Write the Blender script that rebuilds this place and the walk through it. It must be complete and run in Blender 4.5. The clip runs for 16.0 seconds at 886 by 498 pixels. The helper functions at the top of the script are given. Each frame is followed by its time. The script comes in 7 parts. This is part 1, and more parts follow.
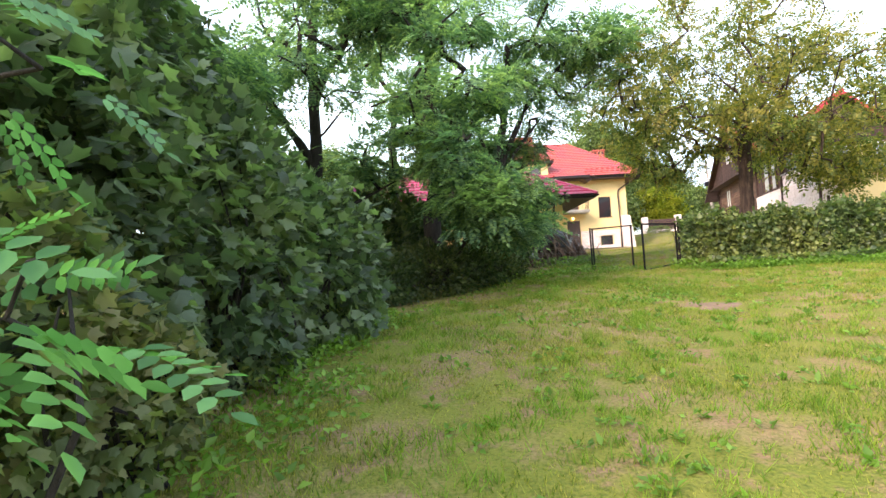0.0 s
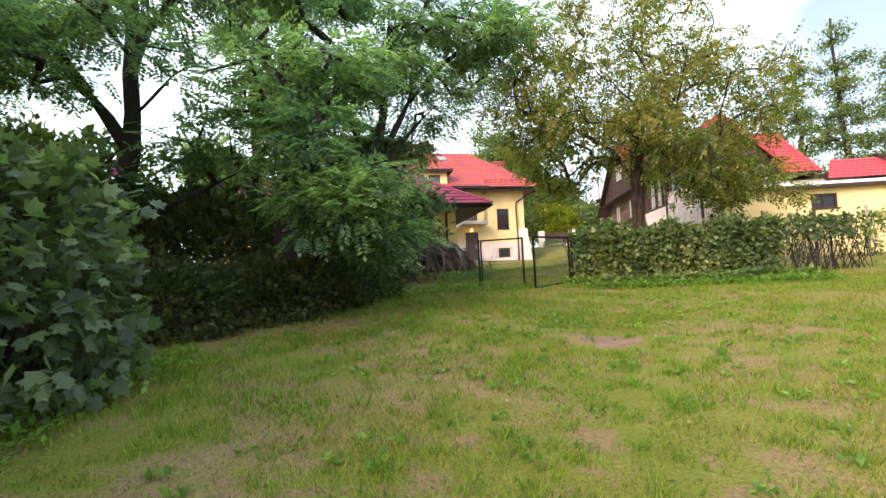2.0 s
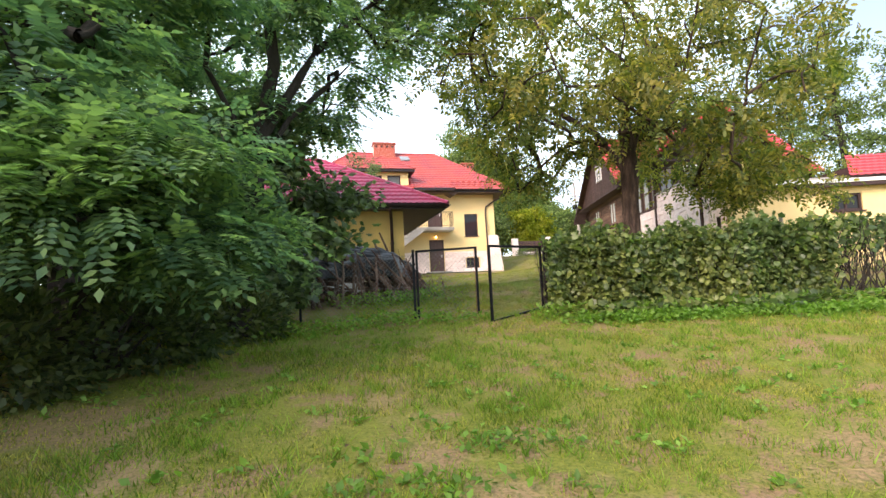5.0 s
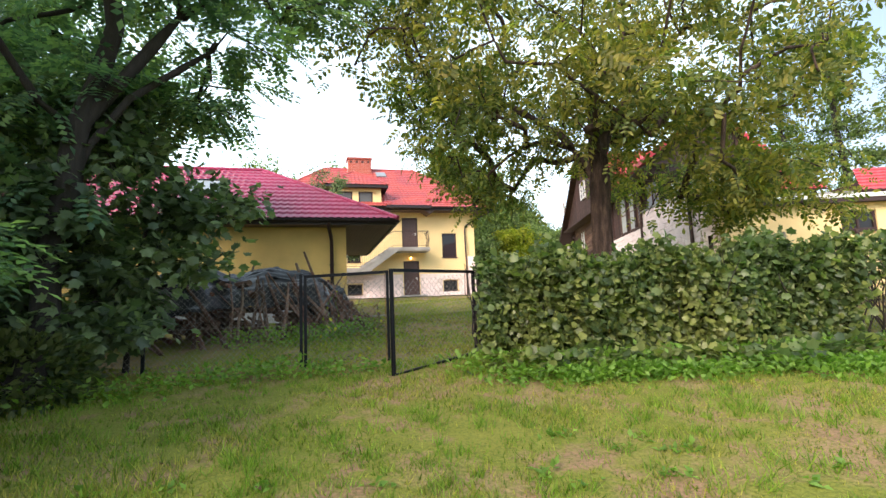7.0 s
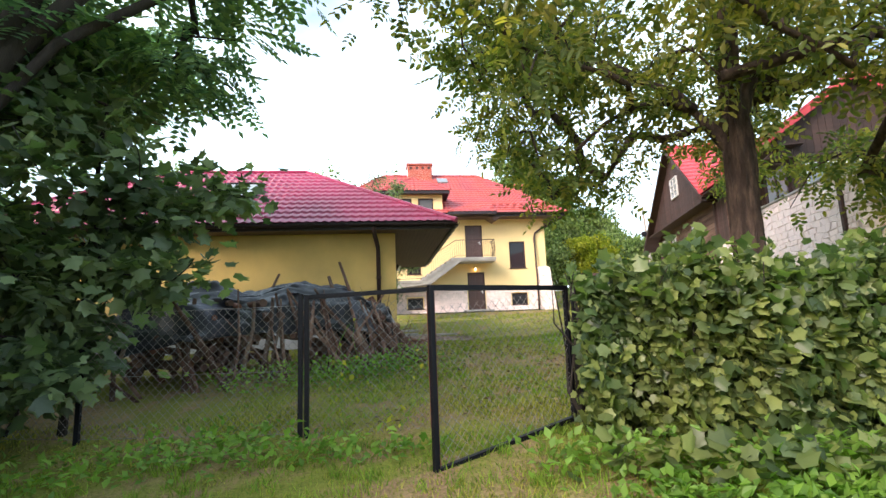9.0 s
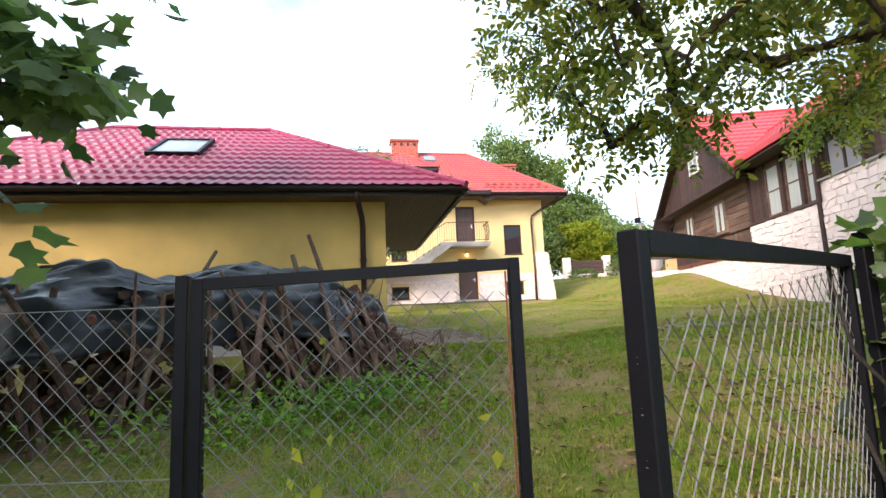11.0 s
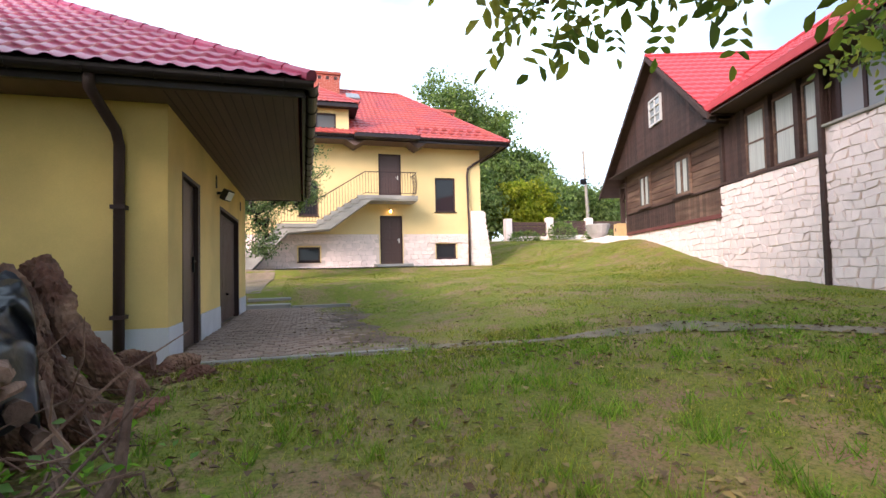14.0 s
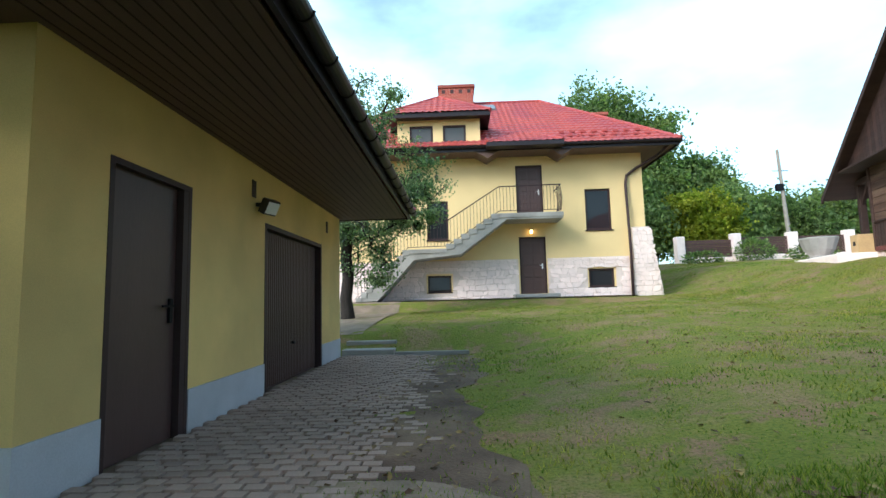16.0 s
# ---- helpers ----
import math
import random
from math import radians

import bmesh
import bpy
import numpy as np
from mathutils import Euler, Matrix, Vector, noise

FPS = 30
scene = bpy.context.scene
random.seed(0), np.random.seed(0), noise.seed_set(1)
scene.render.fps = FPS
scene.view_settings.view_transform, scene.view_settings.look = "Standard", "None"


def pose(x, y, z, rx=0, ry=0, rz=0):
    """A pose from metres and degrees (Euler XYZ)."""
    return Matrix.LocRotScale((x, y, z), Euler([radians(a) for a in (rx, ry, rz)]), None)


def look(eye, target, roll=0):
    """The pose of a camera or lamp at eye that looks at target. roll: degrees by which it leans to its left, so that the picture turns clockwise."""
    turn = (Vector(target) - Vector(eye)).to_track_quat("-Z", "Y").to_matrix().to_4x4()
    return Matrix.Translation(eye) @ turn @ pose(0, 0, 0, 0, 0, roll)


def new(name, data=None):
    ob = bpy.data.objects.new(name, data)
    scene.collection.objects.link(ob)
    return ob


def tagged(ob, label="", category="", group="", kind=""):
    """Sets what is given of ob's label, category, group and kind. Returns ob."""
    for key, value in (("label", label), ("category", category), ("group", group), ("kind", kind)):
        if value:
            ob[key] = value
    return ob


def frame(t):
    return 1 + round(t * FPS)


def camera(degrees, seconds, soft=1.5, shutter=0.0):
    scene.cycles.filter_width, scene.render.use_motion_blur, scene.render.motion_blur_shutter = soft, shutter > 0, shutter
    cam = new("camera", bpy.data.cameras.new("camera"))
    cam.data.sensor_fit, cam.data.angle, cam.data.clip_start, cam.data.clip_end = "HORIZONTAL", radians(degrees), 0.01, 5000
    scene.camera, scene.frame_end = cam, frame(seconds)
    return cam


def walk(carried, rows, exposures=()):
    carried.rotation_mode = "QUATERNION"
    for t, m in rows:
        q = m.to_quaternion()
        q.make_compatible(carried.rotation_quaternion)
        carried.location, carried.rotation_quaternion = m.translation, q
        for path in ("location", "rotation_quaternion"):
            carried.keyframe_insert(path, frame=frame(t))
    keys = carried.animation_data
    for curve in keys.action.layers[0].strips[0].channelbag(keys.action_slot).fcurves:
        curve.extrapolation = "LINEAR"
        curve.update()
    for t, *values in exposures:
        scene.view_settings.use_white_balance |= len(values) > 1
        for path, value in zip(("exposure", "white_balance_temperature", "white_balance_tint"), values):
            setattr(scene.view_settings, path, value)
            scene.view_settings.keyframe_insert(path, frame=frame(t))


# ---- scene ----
cam = camera(84.3, 16.0)
PATH = [
    (0, (-5.317, -13.863, 0.237), (-5.28, -11.867, 0.352), -3.2),
    (0.5, (-5.103, -13.404, 0.268), (-4.992, -11.411, 0.4), -3.2),
    (1, (-4.776, -12.906, 0.303), (-4.525, -10.926, 0.439), -3.1),
    (1.5, (-4.472, -12.347, 0.345), (-4.12, -10.382, 0.479), -2.9),
    (2, (-4.208, -11.744, 0.391), (-3.793, -9.792, 0.525), -2.6),
    (2.5, (-3.966, -11.144, 0.445), (-3.529, -9.196, 0.571), -2.6),
    (3, (-3.712, -10.542, 0.538), (-3.269, -8.597, 0.67), -2.7),
    (3.5, (-3.367, -9.932, 0.581), (-2.924, -7.995, 0.813), -2.9),
    (4, (-3.029, -9.245, 0.635), (-2.583, -7.313, 0.895), -2.8),
    (4.5, (-2.705, -8.718, 0.68), (-2.246, -6.784, 0.901), -2.8),
    (5, (-2.312, -8.116, 0.727), (-1.805, -6.188, 0.888), -2.8),
    (5.2, (-2.104, -7.894, 0.726), (-1.556, -5.976, 0.869), -2.8),
    (7.3, (-0.114, -5.953, 0.95), (0.387, -4.041, 1.256), -2.3),
    (7.5, (0.016, -5.747, 0.98), (0.479, -3.831, 1.324), -2.8),
    (8, (0.161, -5.096, 1.043), (0.556, -3.166, 1.387), -2.5),
    (8.5, (0.264, -4.403, 1.105), (0.604, -2.458, 1.42), -2.4),
    (9, (0.255, -3.738, 1.155), (0.51, -1.778, 1.458), -2.3),
    (9.2, (0.259, -3.462, 1.152), (0.487, -1.497, 1.447), -3.0),
    (11.3, (0.13, -0.406, 1.35), (0.533, 1.538, 1.595), -2.1),
    (11.5, (0.313, -0.084, 1.368), (0.898, 1.813, 1.609), -2.4),
    (12, (0.671, 0.642, 1.433), (1.775, 2.296, 1.653), -3.0),
    (12.5, (1.067, 1.13, 1.516), (2.383, 2.621, 1.732), -3.1),
    (13, (1.352, 1.537, 1.538), (2.597, 3.088, 1.747), -2.5),
    (13.5, (1.654, 1.947, 1.561), (2.563, 3.721, 1.732), -1.6),
    (14, (1.985, 2.541, 1.632), (2.532, 4.463, 1.712), -1.3),
    (14.5, (2.29, 3.259, 1.692), (2.563, 5.239, 1.753), -1.3),
    (15, (2.523, 3.983, 1.737), (2.582, 5.98, 1.839), -1.5),
    (15.5, (2.745, 4.793, 1.781), (2.711, 6.786, 1.942), -1.4),
    (16, (2.975, 5.643, 1.801), (2.911, 7.631, 2.003), -1.5),
]
walk(cam, [(t, look(eye, target, lean)) for t, eye, target, lean in PATH],
     [(0.0, 1.45, 7450, 26), (1.5, 0.98, 7600, 26), (2.0, 1.0, 7650, 26), (4.0, 0.86, 7750, 27), (5.0, 1.12, 7500, 25), (7.5, 1.02, 7250, 22), (9.0, 1.22, 7150, 22), (11.5, 1.26, 7100, 24),
      (12.0, 1.2, 7050, 24), (13.5, 1.08, 7000, 25), (14.5, 0.98, 6900, 27), (15.0, 0.86, 6700, 18), (16.0, 0.6, 5950, 6)])

# ---- world and sun ----
world = bpy.data.worlds.new("world")
scene.world = world
world.use_nodes = True
wn, wl = world.node_tree.nodes, world.node_tree.links
wn.clear()
SUN_EL, SUN_AZ = radians(31), radians(230)
sky = wn.new("ShaderNodeTexSky")
sky.sky_type, sky.sun_disc = "NISHITA", False
sky.sun_elevation, sky.sun_rotation = SUN_EL, SUN_AZ
sky.dust_density, sky.ozone_density = 2.0, 2.0
sky_bg = wn.new("ShaderNodeBackground")
sky_bg.inputs["Strength"].default_value = 0.15
cloud_bg = wn.new("ShaderNodeBackground")
cloud_bg.inputs["Color"].default_value = (0.58, 0.86, 1.0, 1)
cloud_bg.inputs["Strength"].default_value = 1.5
w_tc = wn.new("ShaderNodeTexCoord")
w_map = wn.new("ShaderNodeMapping")
w_map.inputs["Scale"].default_value = (1.0, 1.0, 2.2)
w_noise = wn.new("ShaderNodeTexNoise")
w_noise.inputs["Scale"].default_value, w_noise.inputs["Detail"].default_value = 1.7, 7.0
w_ramp = wn.new("ShaderNodeValToRGB")
w_ramp.color_ramp.elements[0].position, w_ramp.color_ramp.elements[1].position = 0.42, 0.66
w_ramp.color_ramp.elements[0].color = (0.12, 0.12, 0.12, 1)
w_mix = wn.new("ShaderNodeMixShader")
w_out = wn.new("ShaderNodeOutputWorld")
wl.new(w_tc.outputs["Generated"], w_map.inputs["Vector"])
wl.new(w_map.outputs["Vector"], w_noise.inputs["Vector"])
wl.new(w_noise.outputs["Fac"], w_ramp.inputs["Fac"])
wl.new(w_ramp.outputs["Color"], w_mix.inputs["Fac"])
wl.new(sky.outputs["Color"], sky_bg.inputs["Color"])
wl.new(sky_bg.outputs[0], w_mix.inputs[1])
wl.new(cloud_bg.outputs[0], w_mix.inputs[2])
wl.new(w_mix.outputs[0], w_out.inputs["Surface"])

sun_data = bpy.data.lights.new("sun", "SUN")
sun_data.energy, sun_data.angle, sun_data.color = 2.3, radians(24), (1.0, 0.95, 0.86)
sun = new("sun", sun_data)
sun.matrix_world = look((math.sin(SUN_AZ) * math.cos(SUN_EL) * 60, math.cos(SUN_AZ) * math.cos(SUN_EL) * 60, math.sin(SUN_EL) * 60), (0, 0, 0))


# ---- materials ----
def material(name, color, rough=0.8, vary=0.25, scale=3.0, fine=60.0, bump=0.15, metal=0.0, tint=None, piece=0.0, stretch=(1, 1, 1), island=0.0, trans=None, spec=0.4):
    """Procedural surface: two scales of noise over the base colour, an optional second tint in patches, per-piece variation and bump."""
    m = bpy.data.materials.new(name)
    m.use_nodes = True
    n, l = m.node_tree.nodes, m.node_tree.links
    b = n["Principled BSDF"]
    b.inputs["Roughness"].default_value, b.inputs["Metallic"].default_value = rough, metal
    b.inputs["Specular IOR Level"].default_value = spec
    tc, mp = n.new("ShaderNodeTexCoord"), n.new("ShaderNodeMapping")
    mp.inputs["Scale"].default_value = stretch
    l.new(tc.outputs["Object"], mp.inputs["Vector"])

    def noise_of(s, d=4.0):
        k = n.new("ShaderNodeTexNoise")
        k.inputs["Scale"].default_value, k.inputs["Detail"].default_value = s, d
        l.new(mp.outputs["Vector"], k.inputs["Vector"])
        return k.outputs["Fac"]

    big, small = noise_of(scale), noise_of(fine, 3.0)
    add = n.new("ShaderNodeMath")
    add.operation = "MULTIPLY_ADD"
    l.new(small, add.inputs[0])
    add.inputs[1].default_value = 0.6
    l.new(big, add.inputs[2])
    rng = n.new("ShaderNodeMapRange")
    rng.inputs["From Min"].default_value, rng.inputs["From Max"].default_value = 0.45, 1.15
    rng.inputs["To Min"].default_value, rng.inputs["To Max"].default_value = 1 - vary, 1 + vary
    l.new(add.outputs[0], rng.inputs["Value"])
    value = rng.outputs["Result"]
    for weight, kind, socket in ((piece, "ShaderNodeObjectInfo", "Random"), (island, "ShaderNodeNewGeometry", "Random Per Island")):
        if weight:
            info = n.new(kind)
            r2 = n.new("ShaderNodeMapRange")
            r2.inputs["To Min"].default_value, r2.inputs["To Max"].default_value = 1 - weight, 1 + weight
            l.new(info.outputs[socket], r2.inputs["Value"])
            mul = n.new("ShaderNodeMath")
            mul.operation = "MULTIPLY"
            l.new(value, mul.inputs[0])
            l.new(r2.outputs["Result"], mul.inputs[1])
            value = mul.outputs[0]
    base = n.new("ShaderNodeMix")
    base.data_type = "RGBA"
    base.inputs["A"].default_value = (*color, 1)
    base.inputs["B"].default_value = (*(tint or color), 1)
    if tint:
        if island:
            geo = n.new("ShaderNodeNewGeometry")
            k2 = n.new("ShaderNodeMath")
            k2.operation = "MULTIPLY_ADD"
            l.new(geo.outputs["Random Per Island"], k2.inputs[0])
            k2.inputs[1].default_value = 0.35
            l.new(noise_of(scale * 0.6 + 0.3), k2.inputs[2])
            src_fac = k2.outputs[0]
            lo, hi = 0.55, 0.85
        else:
            src_fac, lo, hi = noise_of(scale * 0.45, 6.0), 0.42, 0.62
        r3 = n.new("ShaderNodeMapRange")
        r3.inputs["From Min"].default_value, r3.inputs["From Max"].default_value = lo, hi
        l.new(src_fac, r3.inputs["Value"])
        l.new(r3.outputs["Result"], base.inputs["Factor"])
    hsv = n.new("ShaderNodeHueSaturation")
    l.new(base.outputs["Result"], hsv.inputs["Color"])
    l.new(value, hsv.inputs["Value"])
    l.new(hsv.outputs["Color"], b.inputs["Base Color"])
    if bump:
        bp = n.new("ShaderNodeBump")
        bp.inputs["Strength"].default_value, bp.inputs["Distance"].default_value = min(1.0, bump), 0.02
        l.new(add.outputs[0], bp.inputs["Height"])
        l.new(bp.outputs["Normal"], b.inputs["Normal"])
    if trans:
        t = n.new("ShaderNodeBsdfTranslucent")
        h2 = n.new("ShaderNodeMix")
        h2.data_type, h2.blend_type = "RGBA", "MULTIPLY"
        h2.inputs["Factor"].default_value = 1.0
        l.new(hsv.outputs["Color"], h2.inputs["A"])
        h2.inputs["B"].default_value = (*trans, 1)
        l.new(h2.outputs["Result"], t.inputs["Color"])
        mx = n.new("ShaderNodeMixShader")
        mx.inputs["Fac"].default_value = 0.45
        l.new(b.outputs[0], mx.inputs[1])
        l.new(t.outputs[0], mx.inputs[2])
        l.new(mx.outputs[0], n["Material Output"].inputs["Surface"])
    return m


def glass_material(name, color=(0.02, 0.022, 0.025)):
    m = bpy.data.materials.new(name)
    m.use_nodes = True
    b = m.node_tree.nodes["Principled BSDF"]
    b.inputs["Base Color"].default_value = (*color, 1)
    b.inputs["Roughness"].default_value = 0.04
    b.inputs["Specular IOR Level"].default_value = 0.3
    return m


def ground_material():
    """Lawn soil: green thatch, dry straw patches and bare brown earth."""
    m = bpy.data.materials.new("lawn_soil")
    m.use_nodes = True
    n, l = m.node_tree.nodes, m.node_tree.links
    b = n["Principled BSDF"]
    b.inputs["Roughness"].default_value = 0.95
    b.inputs["Specular IOR Level"].default_value = 0.1
    tc = n.new("ShaderNodeTexCoord")

    def fac(s, lo, hi, d=6.0):
        k, r = n.new("ShaderNodeTexNoise"), n.new("ShaderNodeMapRange")
        k.inputs["Scale"].default_value, k.inputs["Detail"].default_value = s, d
        k.inputs["Roughness"].default_value = 0.65
        r.inputs["From Min"].default_value, r.inputs["From Max"].default_value = lo, hi
        l.new(tc.outputs["Object"], k.inputs["Vector"])
        l.new(k.outputs["Fac"], r.inputs["Value"])
        return r.outputs["Result"]

    def blend(a, c, f):
        x = n.new("ShaderNodeMix")
        x.data_type = "RGBA"
        l.new(f, x.inputs["Factor"])
        if isinstance(a, tuple):
            x.inputs["A"].default_value = (*a, 1)
        else:
            l.new(a, x.inputs["A"])
        x.inputs["B"].default_value = (*c, 1)
        return x.outputs["Result"]

    col = blend((0.165, 0.185, 0.034), (0.225, 0.215, 0.048), fac(1.1, 0.35, 0.65))
    col = blend(col, (0.31, 0.205, 0.11), fac(0.7, 0.50, 0.62))
    col = blend(col, (0.29, 0.175, 0.105), fac(2.3, 0.52, 0.62))
    col = blend(col, (0.075, 0.105, 0.02), fac(38.0, 0.45, 0.75, 4.0))
    l.new(col, b.inputs["Base Color"])
    k, bp = n.new("ShaderNodeTexNoise"), n.new("ShaderNodeBump")
    k.inputs["Scale"].default_value, k.inputs["Detail"].default_value = 30.0, 5.0
    l.new(tc.outputs["Object"], k.inputs["Vector"])
    bp.inputs["Strength"].default_value, bp.inputs["Distance"].default_value = 0.8, 0.04
    l.new(k.outputs["Fac"], bp.inputs["Height"])
    l.new(bp.outputs["Normal"], b.inputs["Normal"])
    return m


M_GROUND = ground_material()
M_YELLOW = material("yellow_render", (0.76, 0.535, 0.20), 0.9, 0.16, 1.3, 160, 0.3, tint=(0.62, 0.44, 0.17))
M_YELLOW2 = material("pale_yellow_render", (0.80, 0.60, 0.305), 0.9, 0.08, 0.9, 160, 0.2)
M_PLINTH = material("grey_plinth", (0.46, 0.46, 0.50), 0.85, 0.15, 2.5, 90, 0.2)
M_ROOF = material("red_metal_tile", (0.40, 0.065, 0.052), 0.45, 0.16, 2.0, 40, 0.05, tint=(0.34, 0.055, 0.06))
M_ROOF_G = material("crimson_metal_tile", (0.32, 0.028, 0.082), 0.36, 0.16, 1.5, 30, 0.05, tint=(0.24, 0.028, 0.07))
M_ROOF_B = material("bright_red_tile", (0.50, 0.045, 0.055), 0.5, 0.12, 1.5, 30, 0.05)
M_BROWN = material("brown_steel", (0.050, 0.030, 0.030), 0.5, 0.15, 2.0, 50, 0.04, spec=0.2)
M_DOOR = material("brown_door_paint", (0.082, 0.047, 0.043), 0.42, 0.18, 1.6, 60, 0.05, stretch=(1, 1, 0.2))
M_SOFFIT = material("brown_soffit_boards", (0.125, 0.076, 0.068), 0.6, 0.2, 2.0, 40, 0.1, stretch=(6, 0.4, 1))
M_WOOD = material("dark_stained_timber", (0.050, 0.026, 0.022), 0.7, 0.4, 1.6, 30, 0.35, stretch=(0.5, 0.5, 6), piece=0.3)
M_WOODW = material("weathered_timber", (0.085, 0.045, 0.032), 0.75, 0.45, 1.8, 25, 0.4, stretch=(0.6, 0.6, 5), tint=(0.14, 0.085, 0.06), piece=0.3)
M_STONE = material("pale_limestone", (0.88, 0.73, 0.69), 0.85, 0.10, 4.0, 45, 0.4, piece=0.07)
M_MORTAR = material("stone_joint", (0.72, 0.60, 0.55), 0.95, 0.15, 3.0, 60, 0.4)
M_CONCRETE = material("grey_concrete", (0.36, 0.34, 0.32), 0.9, 0.2, 2.0, 50, 0.3, tint=(0.26, 0.25, 0.23))
M_PAVER = material("grey_grid_paver", (0.30, 0.215, 0.18), 0.92, 0.2, 3.0, 60, 0.4, piece=0.15)
M_GRAVEL = material("gravel_path", (0.24, 0.175, 0.13), 0.95, 0.35, 3.0, 40, 0.8, tint=(0.17, 0.14, 0.08))
M_BLACK = material("black_painted_steel", (0.007, 0.007, 0.010), 0.5, 0.3, 4.0, 60, 0.08, spec=0.15)
M_GUTTER = material("dark_gutter", (0.026, 0.019, 0.023), 0.4, 0.2, 3.0, 40, 0.03, spec=0.25)
M_WIRE = material("galvanised_wire", (0.20, 0.20, 0.21), 0.5, 0.25, 8.0, 50, 0.0, metal=0.3, tint=(0.26, 0.21, 0.18))
M_RUST = material("rusty_steel", (0.23, 0.075, 0.04), 0.85, 0.3, 10.0, 60, 0.3)
M_WHITE = material("white_paint", (0.78, 0.78, 0.76), 0.5, 0.06, 2.0, 40, 0.04)
M_GREYW = material("greyed_white_paint", (0.48, 0.48, 0.48), 0.6, 0.12, 3.0, 40, 0.05)
M_REDBOARD = material("dull_red_board", (0.15, 0.045, 0.04), 0.75, 0.25, 2.0, 40, 0.2)
M_CHIMNEY = material("red_clinker", (0.34, 0.085, 0.06), 0.8, 0.2, 4.0, 50, 0.3, piece=0.2)
M_BARK = material("rough_bark", (0.034, 0.022, 0.018), 0.95, 0.55, 5.0, 26, 1.0, stretch=(4, 4, 1.0), tint=(0.085, 0.056, 0.044))
M_BARKD = material("dark_bark", (0.030, 0.024, 0.021), 0.95, 0.45, 5.0, 30, 0.9, stretch=(4, 4, 0.8))
M_LOG = material("weathered_branch", (0.090, 0.043, 0.031), 0.92, 0.5, 7.0, 34, 1.0, piece=0.4, tint=(0.19, 0.11, 0.082))
M_POLE = material("grey_brown_pole", (0.105, 0.058, 0.042), 0.92, 0.5, 7.0, 34, 1.0, piece=0.4, tint=(0.18, 0.125, 0.095))
M_BARKLOG = material("red_brown_bark", (0.105, 0.042, 0.028), 0.95, 0.6, 9.0, 40, 1.0, piece=0.3, tint=(0.20, 0.105, 0.07))
M_LOGEND = material("cut_wood", (0.155, 0.06, 0.04), 0.9, 0.35, 6.0, 40, 0.5, piece=0.35)
M_TARP = material("black_plastic_sheet", (0.010, 0.010, 0.014), 0.34, 0.3, 3.0, 20, 0.25, tint=(0.022, 0.022, 0.032))
M_GLASS = glass_material("window_glass", (0.02, 0.022, 0.026))
# pale blue-grey base colour stands in for sky reflected in the panes
M_GLASSB = glass_material("sky_painted_glass", (0.25, 0.28, 0.30))
M_GLASSD = glass_material("dim_window_glass", (0.10, 0.10, 0.10))
M_LAMP = material("lamp_metal", (0.03, 0.025, 0.02), 0.4, 0.1, 5, 40, 0.0)
M_ROB = material("locust_leaf", (0.088, 0.180, 0.112), 0.5, 0.2, 0.8, 8, 0.0, island=0.4, tint=(0.150, 0.225, 0.090), trans=(2.0, 2.3, 1.3), spec=0.3)
M_WAL = material("walnut_leaf", (0.092, 0.135, 0.042), 0.5, 0.2, 0.5, 8, 0.0, island=0.45, tint=(0.19, 0.165, 0.045), trans=(2.0, 2.3, 0.85), spec=0.3)
M_MAP = material("maple_leaf", (0.088, 0.138, 0.078), 0.42, 0.2, 0.8, 8, 0.0, island=0.5, tint=(0.140, 0.180, 0.090), trans=(1.4, 1.9, 0.8), spec=0.5)
# deep green, darkened to hold the shade under trees and inside the hedge
M_DARKLEAF = material("deep_green_shade_leaf", (0.046, 0.075, 0.032), 0.5, 0.25, 0.8, 8, 0.0, island=0.4, tint=(0.075, 0.085, 0.03), trans=(1.4, 2.0, 0.8), spec=0.35)
M_VINE = material("vine_leaf", (0.085, 0.140, 0.055), 0.42, 0.2, 0.6, 8, 0.0, island=0.5, tint=(0.165, 0.185, 0.060), trans=(1.5, 1.9, 0.8), spec=0.45)
M_WEED = material("bright_weed_leaf", (0.10, 0.21, 0.035), 0.5, 0.2, 1.0, 8, 0.0, island=0.3, tint=(0.15, 0.25, 0.05), trans=(1.6, 2.0, 0.7), spec=0.35)
M_FOREST = material("woodland_leaf", (0.115, 0.170, 0.075), 0.6, 0.2, 0.25, 2, 0.0, island=0.4, tint=(0.17, 0.22, 0.075), trans=(1.4, 1.7, 0.8), spec=0.2)
M_YGREEN = material("yellow_green_leaf", (0.16, 0.21, 0.022), 0.6, 0.2, 0.6, 3, 0.0, island=0.35, tint=(0.25, 0.25, 0.03), trans=(1.6, 1.8, 0.6), spec=0.2)
M_GRASS = material("grass_blade", (0.130, 0.215, 0.026), 0.55, 0.15, 0.5, 6, 0.0, island=0.45, tint=(0.27, 0.245, 0.06), trans=(1.4, 1.5, 0.7), spec=0.2)
M_TUFT = material("tuft_blade", (0.115, 0.235, 0.024), 0.5, 0.15, 0.5, 6, 0.0, island=0.35, tint=(0.19, 0.27, 0.04), trans=(1.4, 1.5, 0.7), spec=0.25)
M_BRAMBLE = material("bramble_leaf", (0.15, 0.20, 0.075), 0.5, 0.25, 0.8, 8, 0.0, island=0.4, tint=(0.22, 0.20, 0.10), trans=(1.4, 1.8, 0.8), spec=0.35)
